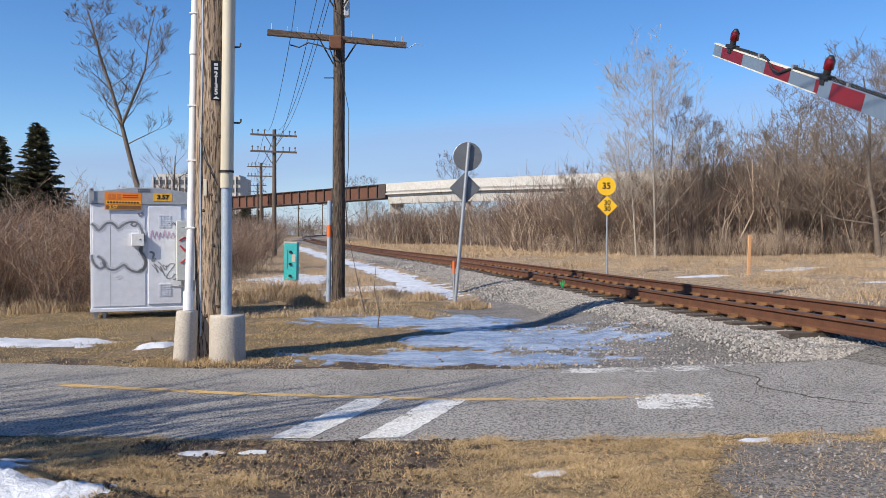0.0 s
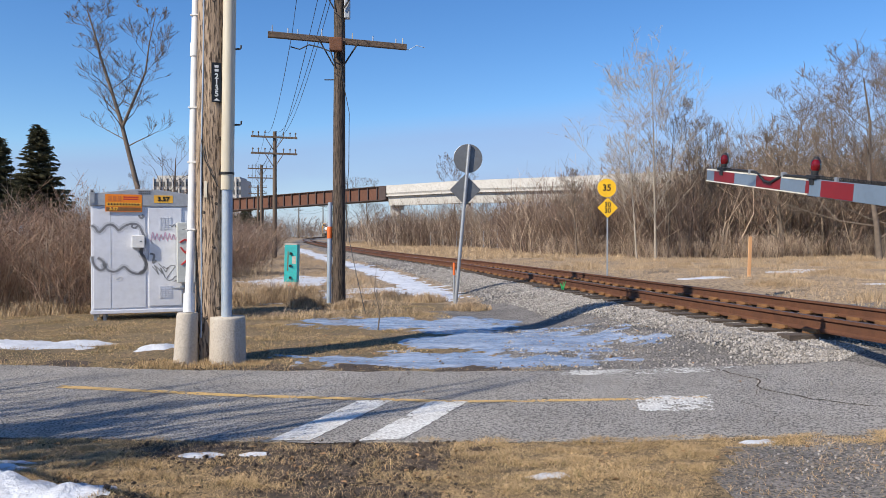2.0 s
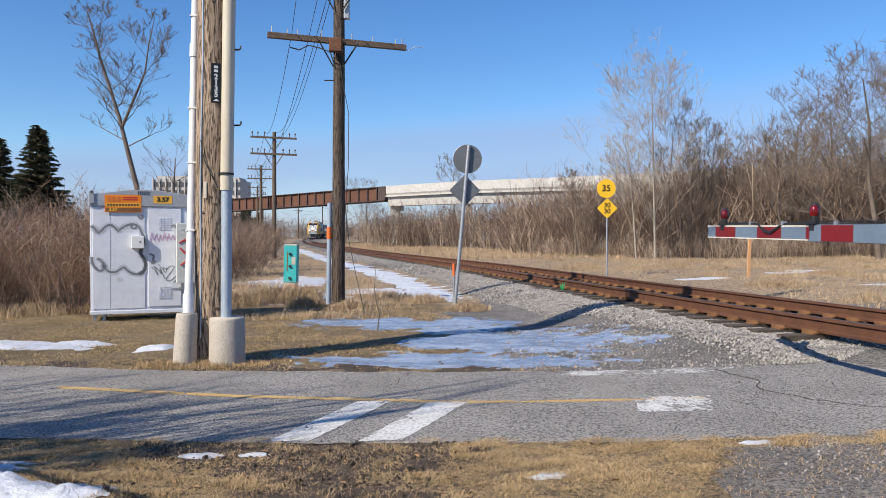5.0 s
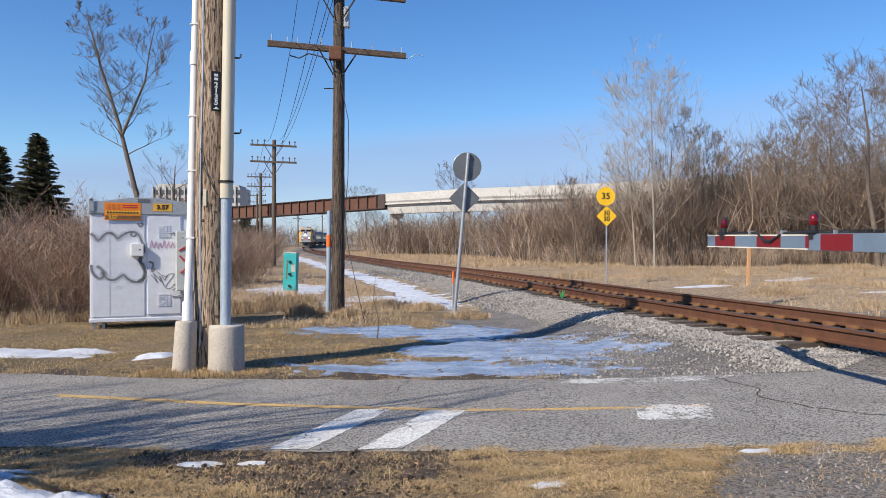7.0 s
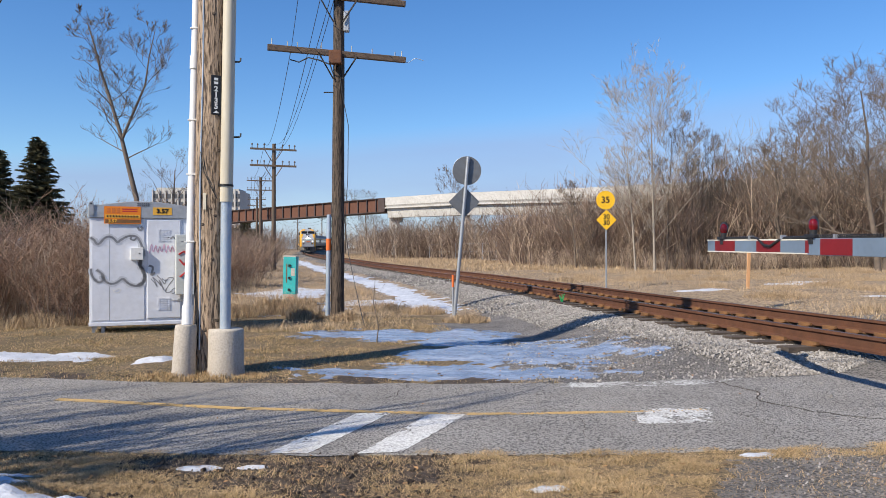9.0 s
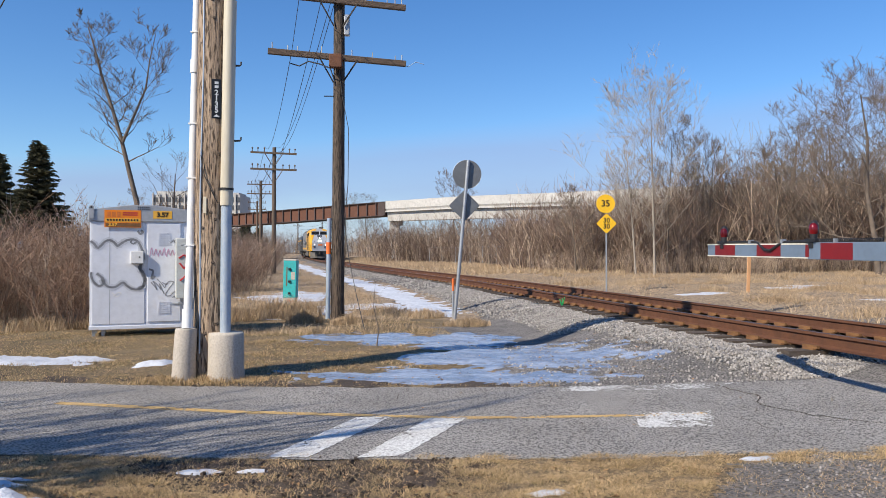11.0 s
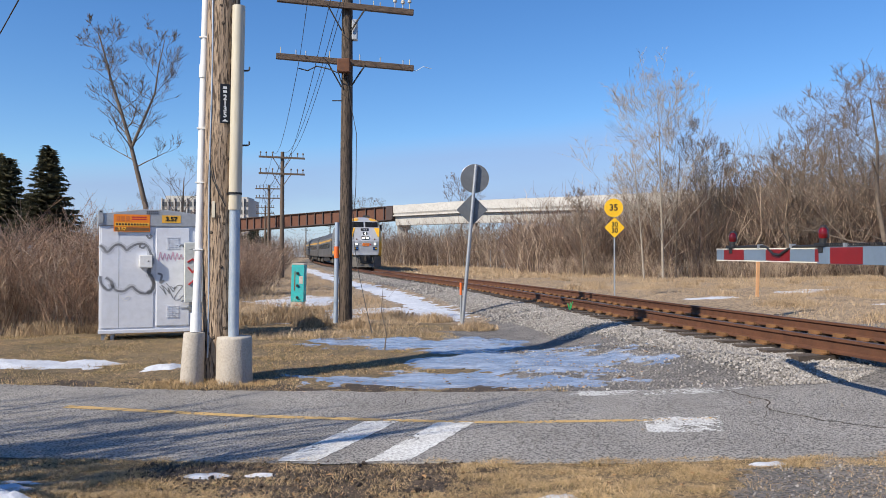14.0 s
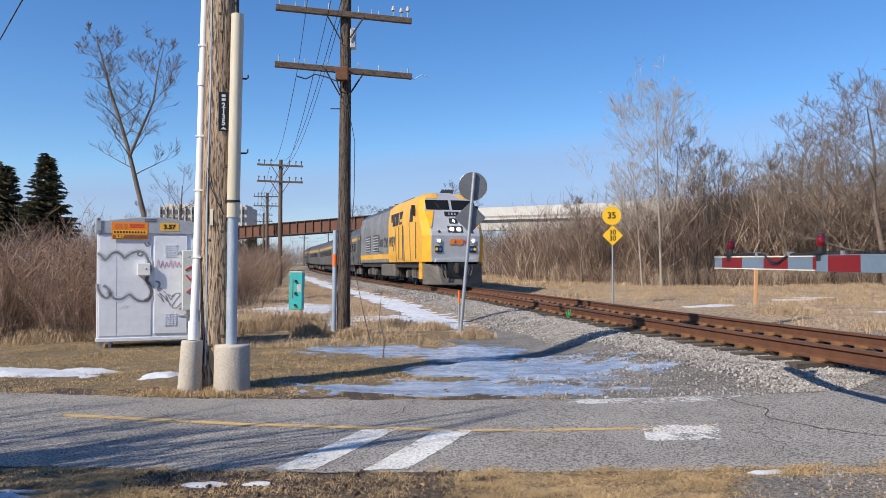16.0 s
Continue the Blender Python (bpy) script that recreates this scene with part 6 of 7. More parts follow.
for i, (x, y, h, n) in enumerate(((-5.5, 2.7, 6.6, 5), (-6.4, 2.6, 6.2, 5), (-6.9, 1.7, 7.4, 6), (-7.7, 2.6, 6.4, 5), (-8.5, 2.0, 7.0, 5), (-9.3, 2.7, 6.4, 4), (-10.6, 2.4, 6.8, 4), (-11.8, 3.0, 7.2, 6), (-13.0, 2.8, 7.4, 6))):
    sapling_clump(x, y, h, n, 140 + i)
# unseen tree; its low bough is added to cast a dark verge band
bare_tree("bare_tree", -9.6, 1.4, [(0, 0, 0), (0.1, 0.1, 2.4), (-0.1, 0.2, 4.6), (0.1, 0, 7.4)], 0.1, 8, 2.0, 2, M_BARK, 151, "unseen leafless tree with a low bough added to shade the verge", (2, 3), 0.6, 1.2, 0.5, thin_end=0.01,
          more=[([(0.0, 0.2, 5.2), (1.6, 0.35, 4.6), (3.6, 0.5, 3.6), (6.4, 0.6, 2.4)], 0.06, 3)])


# ---- grass ----
def blades(name, n, place, h0, h1, w, mat, label, lean=0.6, seed=1):
    rn = random.Random(seed)
    v, f = [], []
    made = tries = 0
    while made < n and tries < n * 6:
        tries += 1
        q = place(rn)
        if q is None:
            continue
        x, y, tall = q
        z = land_z(x, y) - 0.008
        h = rn.uniform(h0, h1) * tall
        a, b = rn.random() * 6.283, rn.random() * 6.283
        l = rn.uniform(0.15, 1.0) * lean
        dx, dy = math.cos(a) * w, math.sin(a) * w
        ex, ey = math.cos(b) * l * h, math.sin(b) * l * h
        k = len(v)
        v += [(x - dx, y - dy, z), (x + dx, y + dy, z), (x + ex * 0.35 + dx * 0.7, y + ey * 0.35 + dy * 0.7, z + h * 0.6), (x + ex * 0.35 - dx * 0.7, y + ey * 0.35 - dy * 0.7, z + h * 0.6), (x + ex, y + ey, z + h * (1 - 0.3 * l))]
        f += [(k, k + 1, k + 2, k + 3), (k + 3, k + 2, k + 4)]
        made += 1
    g = Mesher()
    g.v, g.f, g.k = v, f, [0] * len(f)
    return tagged(part(name, g, mat, turn=False), label, "grass", kind="stuff")


def dist(x, y):
    return (track_x(y) - x) * 0.976


def near_verge(rn):
    x, y = rn.uniform(-3.4, 3.6), rn.uniform(3.4, 5.55)
    if path_y(x) - y < 1.38 or (x > 2.0 + (5.4 - y) * -0.5 and y < 5.25 and rn.random() < 0.9):
        return None
    if noise.noise((x * 0.9, y * 0.9, 11)) + noise.noise((x * 5, y * 5, 7)) * 0.25 > 0.05 and x < 1.0 and rn.random() < 0.72:
        return None
    return x, y, 0.6 + 1.1 * sm(-0.3, 0.5, noise.noise((x * 4, y * 6, 77)))


def far_verge(rn):
    x, y = rn.uniform(-9, 2.6), rn.uniform(8.3, 16)
    if y - path_y(x) < 1.4 or dist(x, y) < 4.2 or ice_shape(x, y) > 0.12:
        return None
    if noise.noise((x * 1.1, y * 1.1, 21)) < -0.05 and rn.random() < 0.8:
        return None
    return x, y, 0.7 + 0.6 * sm(-0.2, 0.4, noise.noise((x, y, 2)))


def meadow_left(rn):
    y = rn.uniform(13.5, 60)
    d = rn.uniform(4.6, 4.8 + y * 0.24)
    x = track_x(y) - d / 0.976
    t = noise.noise((x * 0.6, y * 0.6, 30))
    if t < -0.1 and rn.random() < 0.75:
        return None
    return x, y, 0.5 + 0.9 * sm(-0.1, 0.4, t)


def meadow_right(rn):
    y = 9 + 46 * rn.random() ** 0.8
    d = -3.0 - rn.random() * (8 + y * 0.62)
    x = track_x(y) - d / 0.976
    t = noise.noise((x * 0.5, y * 0.5, 40))
    if t < -0.15 and rn.random() < 0.6:
        return None
    return x, y, 0.45 + 0.9 * sm(-0.2, 0.45, t) + 0.7 * sm(12, 28, -d)


def meadow_far(rn):
    y = rn.uniform(45, 140)
    x = track_x(y) + rn.uniform(3, 14)
    return x, y, 0.8 + 0.7 * rn.random()


def tufts(spots):
    def place(rn):
        cx, cy, r, tall = rn.choice(spots)
        a, q = rn.random() * 6.283, rn.random() ** 0.7 * r
        return cx + math.cos(a) * q, cy + math.sin(a) * q, tall * (1.15 - 0.5 * q / r)
    return place


blades("dry_grass", 95000, near_verge, 0.018, 0.042, 0.0017, M_BLADE, "short trampled straw-coloured grass on the verge", 2.7, 1)
blades("green_grass", 12000, near_verge, 0.015, 0.035, 0.0016, M_GREEN, "sparse dull green grass between the straw", 1.0, 2)
blades("dry_grass", 42000, far_verge, 0.025, 0.06, 0.0028, M_BLADE, "short straw-coloured grass beyond the path", 2.3, 3)
blades("green_grass", 18000, far_verge, 0.025, 0.05, 0.0026, M_GREEN, "patchy dull green grass beyond the path", 2.0, 4)
blades("tall_dry_grass", 36000, meadow_left, 0.06, 0.26, 0.004, M_REED, "knee-high tan grass beside the railway", 1.9, 5)
blades("tall_dry_grass", 85000, meadow_right, 0.05, 0.19, 0.0045, M_REED, "tan dry meadow grass across the track", 2.4, 6)
blades("tall_dry_grass", 30000, meadow_far, 0.1, 0.26, 0.016, M_REED, "tan dry meadow grass far along the track", 2.2, 7)
tuft_spots = [(-3.75, 17.2, 0.55, 1.0), (-3.3, 17.8, 0.5, 0.9), (-4.3, 16.6, 0.5, 0.7), (-4.9, 17.0, 0.4, 0.7), (-5.6, 15.4, 0.6, 0.6), (-7.6, 14.4, 0.7, 0.6), (-6.6, 14.9, 0.5, 0.6), (-2.9, 16.2, 0.4, 0.6), (-1.3, 18.3, 0.6, 0.5), (-0.4, 17.6, 0.5, 0.45), (-1.9, 15.8, 0.4, 0.4), (0.5, 15.3, 0.5, 0.35)]
blades("grass_tussocks", 13000, tufts(tuft_spots), 0.3, 0.7, 0.005, M_REED, "tall arching tan grass tussocks by the pedestal", 1.3, 8)

rt = random.Random(55)
meadow_spots = []
while len(meadow_spots) < 90:
    y = rt.uniform(12, 42)
    meadow_spots.append((track_x(y) + 3.6 + rt.random() ** 0.8 * y * 0.55, y, rt.uniform(0.3, 0.9), rt.uniform(0.6, 1.2)))
blades("grass_tussocks", 26000, tufts(meadow_spots), 0.12, 0.34, 0.005, M_REED, "matted tan grass tussocks across the track", 1.8, 10)
blades("dry_grass", 2600, tufts([(-2.72, 8.82, 0.3, 1.0), (-3.02, 8.66, 0.25, 1.0), (-2.5, 8.72, 0.3, 0.9), (-2.2, 8.85, 0.2, 0.7), (-3.3, 8.8, 0.25, 0.8)]), 0.04, 0.12, 0.003, M_BLADE, "straw grass round the concrete footings", 1.0, 9)


def leaf_place(rn):
    x, y = rn.uniform(-3.4, 3), rn.uniform(3.6, 12.5)
    if abs(y - path_y(x)) < 1.5 and rn.random() < 0.97:
        return None
    return x, y


def litter():
    rn = random.Random(90)
    g = Mesher()
    for _ in range(700):
        q = leaf_place(rn)
        if q is None:
            continue
        x, y = q
        z = land_z(x, y) + 0.012
        a = rn.random() * 6.28
        s = rn.uniform(0.012, 0.03)
        c, d = math.cos(a) * s, math.sin(a) * s
        up = rn.uniform(0, 0.02)
        g.add([(x - c, y - d, z), (x - d * 0.6, y + c * 0.6, z + up), (x + c, y + d, z + up * 0.5), (x + d * 0.6, y - c * 0.6, z + up)], [(0, 1, 2, 3)])
    tagged(part("leaf_litter", g, M_LEAF, turn=False), "scattered brown dead leaves on the verge", "leaves", kind="stuff")
    g = Mesher()
    for _ in range(7000):
        x, y = rn.uniform(0.8, 5.2), rn.uniform(3.4, 12)
        off = y - path_y(x)
        if abs(off) < 1.44 and rn.random() < 0.995:
            continue
        if off > 0 and dist(x, y) > 4.4 or off < 0 and x < 2.2 + (5.4 - y) * -0.5:
            continue
        r = rn.uniform(0.005, 0.016) * (0.6 if y < 5.6 else 1)
        c = Vector((x, y, land_z(x, y) + r * 0.4 + (0.02 if abs(off) < 1.42 else 0)))
        g.add([c + v for v in stone_verts(r, rn)], STONE_FACES)
    tagged(part("gravel_chips", g, M_STONE, turn=False), "loose grey gravel chips at the path's edge", "gravel", kind="stuff")
    g = Mesher()
    for _ in range(2600):
        x, y = rn.uniform(-3.2, 0.6), rn.uniform(3.5, 5.5)
        if noise.noise((x * 0.9, y * 0.9, 11)) < -0.05 or path_y(x) - y < 1.4:
            continue
        r = rn.uniform(0.004, 0.014) if rn.random() < 0.94 else rn.uniform(0.014, 0.024)
        c = Vector((x, y, land_z(x, y) + r * 0.1))
        g.add([c + v for v in stone_verts(r, rn)], STONE_FACES)
    tagged(part("soil_clods", g, M_DIRT, turn=False), "dark crumbly soil clods on the verge", "soil", kind="stuff")


litter()


# ---- wire fence before the brush ----
def build_fence():
    f = thing("wire_fence", pose(0, 0, 0), "old grey wire mesh fence before the brush", "fence")
    pts = [(-1.5, 92), (3, 82), (9, 68), (16, 56), (24, 46), (33, 40)]
    prev = None
    for (x0, y0), (x1, y1) in zip(pts, pts[1:]):
        n = max(2, int(math.hypot(x1 - x0, y1 - y0) / 3))
        for i in range(n):
            x, y = x0 + (x1 - x0) * i / n, y0 + (y1 - y0) * i / n
            z = land_z(x, y)
            part("post", Mesher().tube([(x, y, z - 0.2), (x, y, z + 1.8)], 0.035, 5), M_GALV, f, turn=False)
            if prev:
                for hgt in (1.75, 0.9, 0.1):
                    part("wire", Mesher().tube([(prev[0], prev[1], prev[2] + hgt), (x, y, z + hgt)], 0.018 if hgt > 1 else 0.008, 4), M_GALV, f, turn=False)
            prev = (x, y, z)
    return f


build_fence()

# ---- the passenger train ----
def nose_y(z):
    pts = [(0.9, -0.30), (2.25, -0.22), (2.45, -0.32), (3.38, -1.12), (3.95, -1.52), (4.2, -2.1), (4.34, -2.9)]
    for (z0, a), (z1, b) in zip(pts, pts[1:]):
        if z <= z1:
            return a + (b - a) * max(0.0, (z - z0) / (z1 - z0))
    return -2.9


def plate(corners, t):
    """A thin panel through four corners, t thick to its outer side."""
    c = [Vector(p) for p in corners]
    n = (c[1] - c[0]).cross(c[3] - c[0]).normalized() * t
    g = Mesher()
    return g.add([p - n for p in c] + [p + n for p in c], [(3, 2, 1, 0), (4, 5, 6, 7), (0, 1, 5, 4), (1, 2, 6, 5), (2, 3, 7, 6), (3, 0, 4, 7)])


def wheelset(parent, r, y, name="wheelset"):
    g = Mesher()
    for sx in (-1, 1):
        g.tube([(sx * 0.70, 0, 0), (sx * 0.735, 0, 0)], r + 0.025, 28)
        g.tube([(sx * 0.735, 0, 0), (sx * 0.83, 0, 0)], r, 28)
        for k in range(6):
            a = k * math.pi / 3
            g.box((sx * 0.832 - 0.008, -0.05 + 0.28 * math.cos(a), -0.05 + 0.28 * math.sin(a)), (sx * 0.832 + 0.008, 0.05 + 0.28 * math.cos(a), 0.05 + 0.28 * math.sin(a)))
    g.tube([(-0.8, 0, 0), (0.8, 0, 0)], 0.09, 10)
    w = part(name, g, M_TUNDER, parent, "dark steel wheels on an axle")
    w.matrix_basis = pose(0, y, r)
    return w


def truck(parent, y, base, r, wheels):
    t = part("truck", Mesher().box((-1.16, -base / 2 - 0.5, r - 0.05), (-0.94, base / 2 + 0.5, r + 0.28)).box((0.94, -base / 2 - 0.5, r - 0.05), (1.16, base / 2 + 0.5, r + 0.28)).box((-1.1, -0.3, r + 0.05), (1.1, 0.3, r + 0.4)), M_TUNDER, parent, "grimy cast truck frame", bevel=0.03)
    t.matrix_basis = pose(0, y, 0)
    for yy in (-base / 2, base / 2):
        wheels.append((wheelset(t, r, yy), r, yy))
        for sx in (-1, 1):
            part("axle_box", Mesher().box((sx * 1.17 - 0.09, yy - 0.17, r - 0.15), (sx * 1.17 + 0.09, yy + 0.17, r + 0.2)), M_PILOT, t, "dusty axle box", bevel=0.03)
    for sx in (-1, 1):
        for yy in (-0.35, 0, 0.35):
            part("coil_spring", Mesher().tube([(sx * 1.12, yy, r - 0.12), (sx * 1.12, yy, r + 0.45)], 0.08, 8), M_PILOT, t)
    return t


WHEELS = []


def build_locomotive():
    L = thing("locomotive", pose(0, 0, 0), "yellow and silver-grey diesel passenger locomotive with lit headlights", "locomotive")
    zs = [1.1, 1.3, 1.58, 2.25, 2.45, 3.0, 3.38, 3.95, 4.2, 4.34]
    side = {1.1: 1.5, 1.3: 1.51, 1.58: 1.52, 2.25: 1.52, 2.45: 1.52, 3.0: 1.52, 3.38: 1.5, 3.95: 1.38, 4.2: 1.08, 4.34: 0.6}
    mid = {1.1: 1.16, 1.3: 1.18, 1.58: 1.2, 2.25: 1.2, 2.45: 1.2, 3.0: 1.24, 3.38: 1.34, 3.95: 1.18, 4.2: 0.66, 4.34: 0.36}
    g = Mesher()
    cols = 10
    for z in zs:
        f, s, m = nose_y(z), side[z], mid[z]
        ch = f - (0.58 if z < 3.4 else 0.5)
        g.v += [(-s, -20.8, z), (-s, -13.0, z), (-s, -9.4 - (z - 1.1) * 0.05, z), (-s, ch, z), (-m, f - 0.03, z), (m, f - 0.03, z), (s, ch, z), (s, -9.4 - (z - 1.1) * 0.05, z), (s, -13.0, z), (s, -20.8, z)]
    for i in range(len(zs) - 1):
        for j in range(cols):
            a, b = i * cols + j, i * cols + (j + 1) % cols
            g.f.append((a, b, b + cols, a + cols))
            roof = zs[i] >= 3.95
            if j == 4:
                k = 0
            elif j in (3, 5):
                k = 1
            elif j in (2, 6):
                k = 1
            elif j == 9:
                k = 2
            else:
                k = 1 if i == 1 else 2 if roof else 3
            g.k.append(k)
    n = (len(zs) - 1) * cols
    g.f += [tuple(range(n, n + cols)), tuple(reversed(range(cols)))]
    g.k += [2, 2]
    body = part("body", g, [M_TGREY, M_TYELLOW, M_TDARK, M_TSIDE], L, bevel=0.03)

    def front(name, x0, x1, z0, z1, mat, lab="", t=0.015, par=None):
        y0, y1 = nose_y(z0) - 0.02, nose_y(z1) - 0.02
        return part(name, plate([(x0, y0, z0), (x1, y0, z0), (x1, y1, z1), (x0, y1, z1)], t), mat, par or L, lab, bevel=0.006)

    for sx in (-1, 1):
        a, b = sorted((sx * 0.07, sx * 1.22))
        w = front("windshield", a, b, 3.44, 3.88, M_CABGLASS, "dark windshield pane", 0.02)
        part("wiper", Mesher().tube([(sx * 0.5, nose_y(3.44) + 0.01, 3.44), (sx * 0.75, nose_y(3.75) + 0.02, 3.75)], 0.012, 5), M_BLACK, w)
        # yellow corners beside the grey nose
        part("nose_corner", plate([(sx * 1.33, nose_y(3.38), 3.38), (sx * 0.86, nose_y(3.38), 3.38), (sx * 1.12, nose_y(2.62), 2.62), (sx * 1.22, nose_y(2.62), 2.62)][::-sx], 0.012), M_TYELLOW, L, "yellow nose corner")
        part("roof_corner", plate([(sx * 1.17, nose_y(3.96) - 0.02, 3.96), (sx * 0.62, nose_y(3.96) - 0.02, 3.96), (sx * 0.42, nose_y(4.2) - 0.02, 4.2), (sx * 0.66, nose_y(4.2) - 0.02, 4.2)][::sx], 0.012), M_TYELLOW, L, "yellow roof corner")
        d = part("ditch_light", Mesher().tube([(sx * 0.84, nose_y(2.03) - 0.06, 2.03), (sx * 0.84, nose_y(2.03) + 0.03, 2.03)], 0.125, 18), M_TGREY, L, "round ditch light")
        part("lens", Mesher().tube([(sx * 0.84, nose_y(2.03) + 0.02, 2.03), (sx * 0.84, nose_y(2.03) + 0.045, 2.03)], [0.075, 0.06], 18), M_DITCH, d, "lit white lens")
        a, b = sorted((sx * 0.66, sx * 1.0))
        mb = front("marker_box", a, b, 1.52, 1.80, M_BLACK, "black marker lamp box", 0.03)
        for q, mt in ((sx * 0.93, M_MARK_A), (sx * 0.76, M_MARK_B)):
            part("lens", Mesher().tube([(q, nose_y(1.66) - 0.02, 1.66), (q, nose_y(1.66) + 0.035, 1.66)], 0.07, 12), mt, mb, "amber lens" if mt == M_MARK_A else "blue lens")
        part("nose_plug", Mesher().tube([(sx * 0.8, nose_y(2.4) - 0.1, 2.42), (sx * 0.8, nose_y(2.42) + 0.03, 2.42)], 0.06, 12), M_RUST, L, "round red-brown plug")
        # cab side windows, mirror, door, handrails, grilles
        for y0, y1 in ((-3.55, -2.85), (-6.2, -5.5), (-7.3, -6.5), (-8.1, -7.45)):
            part("side_window", plate([(sx * 1.525, y0, 2.98), (sx * 1.525, y1, 2.98), (sx * 1.465, y1, 3.62), (sx * 1.465, y0, 3.62)][::sx], 0.022), M_CABGLASS, L, "dark cab window")
        part("mirror", Mesher().box((sx * 1.62 - 0.1, -2.3, 3.2), (sx * 1.62 + 0.1, -2.24, 3.7)), M_BLACK, L, "cab mirror", bevel=0.01)
        part("cab_door", Mesher().box((sx * 1.515 - 0.02, -6.0, 1.25), (sx * 1.515 + 0.02, -5.3, 3.25)), M_TYELLOW, L, bevel=0.01)
        for yy in (-1.9, -5.15, -6.1):
            part("handrail", Mesher().tube([(sx * 1.58, yy, 1.25), (sx * 1.58, yy, 2.9)], 0.02, 6), M_TDARK, L, "dark handrail")
        for yy, w in ((-3.2, 0.1), (-4.75, 0.34), (-6.95, 0.16)):
            part("grey_stripe", plate([(sx * 1.535, yy - w, 1.15), (sx * 1.535, yy, 1.15), (sx * 1.535, yy - 0.45, 2.95), (sx * 1.535, yy - 0.45 - w * 0.6, 2.95)][::sx], 0.006), M_TSIDE, L, "slanting grey stripe")
        for k in (0, 1):
            yy = -12.9 - k * 3.2
            gr = part("grille", Mesher().box((sx * 1.515 - 0.02, yy - 1.9, 1.75), (sx * 1.515 + 0.02, yy, 2.75)), M_TDARK, L, "dark louvred grille", bevel=0.01)
            for j in range(6):
                part("slat", Mesher().box((sx * 1.545 - 0.015, yy - 1.86, 1.8 + j * 0.155), (sx * 1.545 + 0.015, yy - 0.04, 1.86 + j * 0.155)), M_TGREY, gr)
        # lettering on the flank as plain bars
        for k in range(4):
            part("flank_mark", Mesher().box((sx * 1.53 - 0.006, -12.6 + k * 0.34, 2.0), (sx * 1.53 + 0.006, -12.37 + k * 0.34, 2.42 + 0.25 * (k == 0))), M_TDARK, L, "dark painted letter bar")
        text_part("flank_word", "the way", 1.15, M_TDARK, L, pose(sx * 1.536, -9.25, 2.28, 90, 0, sx * 90), "dark lettering reading the way", 0.012)
        part("slit_window", Mesher().box((sx * 1.46 - 0.02, -8.6, 3.2), (sx * 1.46 + 0.06, -8.25, 3.6)), M_BLACK, L, bevel=0.01)
        part("fuel_tank_side", Mesher().box((sx * 1.25 - 0.2, -12.6, 0.35), (sx * 1.25 + 0.15, -8.2, 1.05)), M_PILOT, L, "dusty tank side", bevel=0.08)
        part("step_well", Mesher().box((sx * 1.4 - 0.1, -1.55, 0.35), (sx * 1.4 + 0.1, -0.95, 1.1)), M_TYELLOW, L, "yellow step panel", bevel=0.01)
        a, b = sorted((sx * 0.5, sx * 0.72))
    nb = front("number_board", -0.36, 0.36, 3.13, 3.34, M_BLACKSIGN, "dark number board", 0.02)
    for k in range(3):
        front("number_bar", -0.19 + k * 0.15, -0.13 + k * 0.15, 3.18, 3.29, M_GALV, "", 0.026, nb)
    top = front("upper_lamp", -0.2, 0.2, 2.80, 3.02, M_BLACK, "small black lamp housing", 0.03)
    part("lens", Mesher().tube([(0, nose_y(2.9) - 0.03, 2.9), (0, nose_y(2.9) + 0.05, 2.9)], 0.06, 14), M_DITCH, top, "lit small lens")
    hl = front("headlight", -0.36, 0.36, 2.40, 2.66, M_BLACK, "twin headlight housing", 0.035)
    for sx in (-0.17, 0.17):
        part("lens", Mesher().tube([(sx, nose_y(2.53) - 0.03, 2.53), (sx, nose_y(2.53) + 0.06, 2.53)], 0.09, 16), M_HEAD, hl, "lit headlight lens")
    for k, (x0, x1) in enumerate(((-0.3, -0.08), (-0.05, 0.04), (0.07, 0.32))):
        part("orange_mark", plate([(x0, nose_y(1.88) + 0.0, 1.86), (x1, nose_y(1.88), 1.86), (x1 - 0.07, nose_y(2.08), 2.10), (x0 - 0.07, nose_y(2.08), 2.10)], 0.006), M_LOGO, L, "orange painted shape")
    part("red_mark", plate([(-0.5, nose_y(1.95), 1.92), (-0.39, nose_y(1.95), 1.92), (-0.39, nose_y(2.05), 2.04), (-0.5, nose_y(2.05), 2.04)], 0.006), M_REDPAINT, L)
    part("anticlimber", Mesher().prism([(-1.05, 1.1), (1.05, 1.1), (0.98, 1.25), (-0.98, 1.25)], -0.4, -0.1), M_TGREY, L, bevel=0.02)
    # plough-like pilot, coupler, hoses
    pg = Mesher()
    pg.add([(-1.45, -0.75, 0.12), (-0.7, -0.12, 0.12), (0.7, -0.12, 0.12), (1.45, -0.75, 0.12), (-1.45, -0.8, 1.02), (-0.85, -0.4, 1.02), (0.85, -0.4, 1.02), (1.45, -0.8, 1.02), (-1.4, -1.2, 0.12), (1.4, -1.2, 0.12), (-1.4, -1.2, 1.02), (1.4, -1.2, 1.02)], [(0, 1, 5, 4), (1, 2, 6, 5), (2, 3, 7, 6), (3, 9, 11, 7), (8, 0, 4, 10), (9, 8, 10, 11), (4, 5, 6, 7, 11, 10), (8, 9, 3, 2, 1, 0)])
    part("pilot", pg, M_PILOT, L, "dusty black snowplough pilot", bevel=0.02)
    part("pilot_opening", Mesher().box((-0.42, -0.5, 0.45), (0.42, -0.14, 1.1)), M_BLACK, L, "dark coupler pocket")
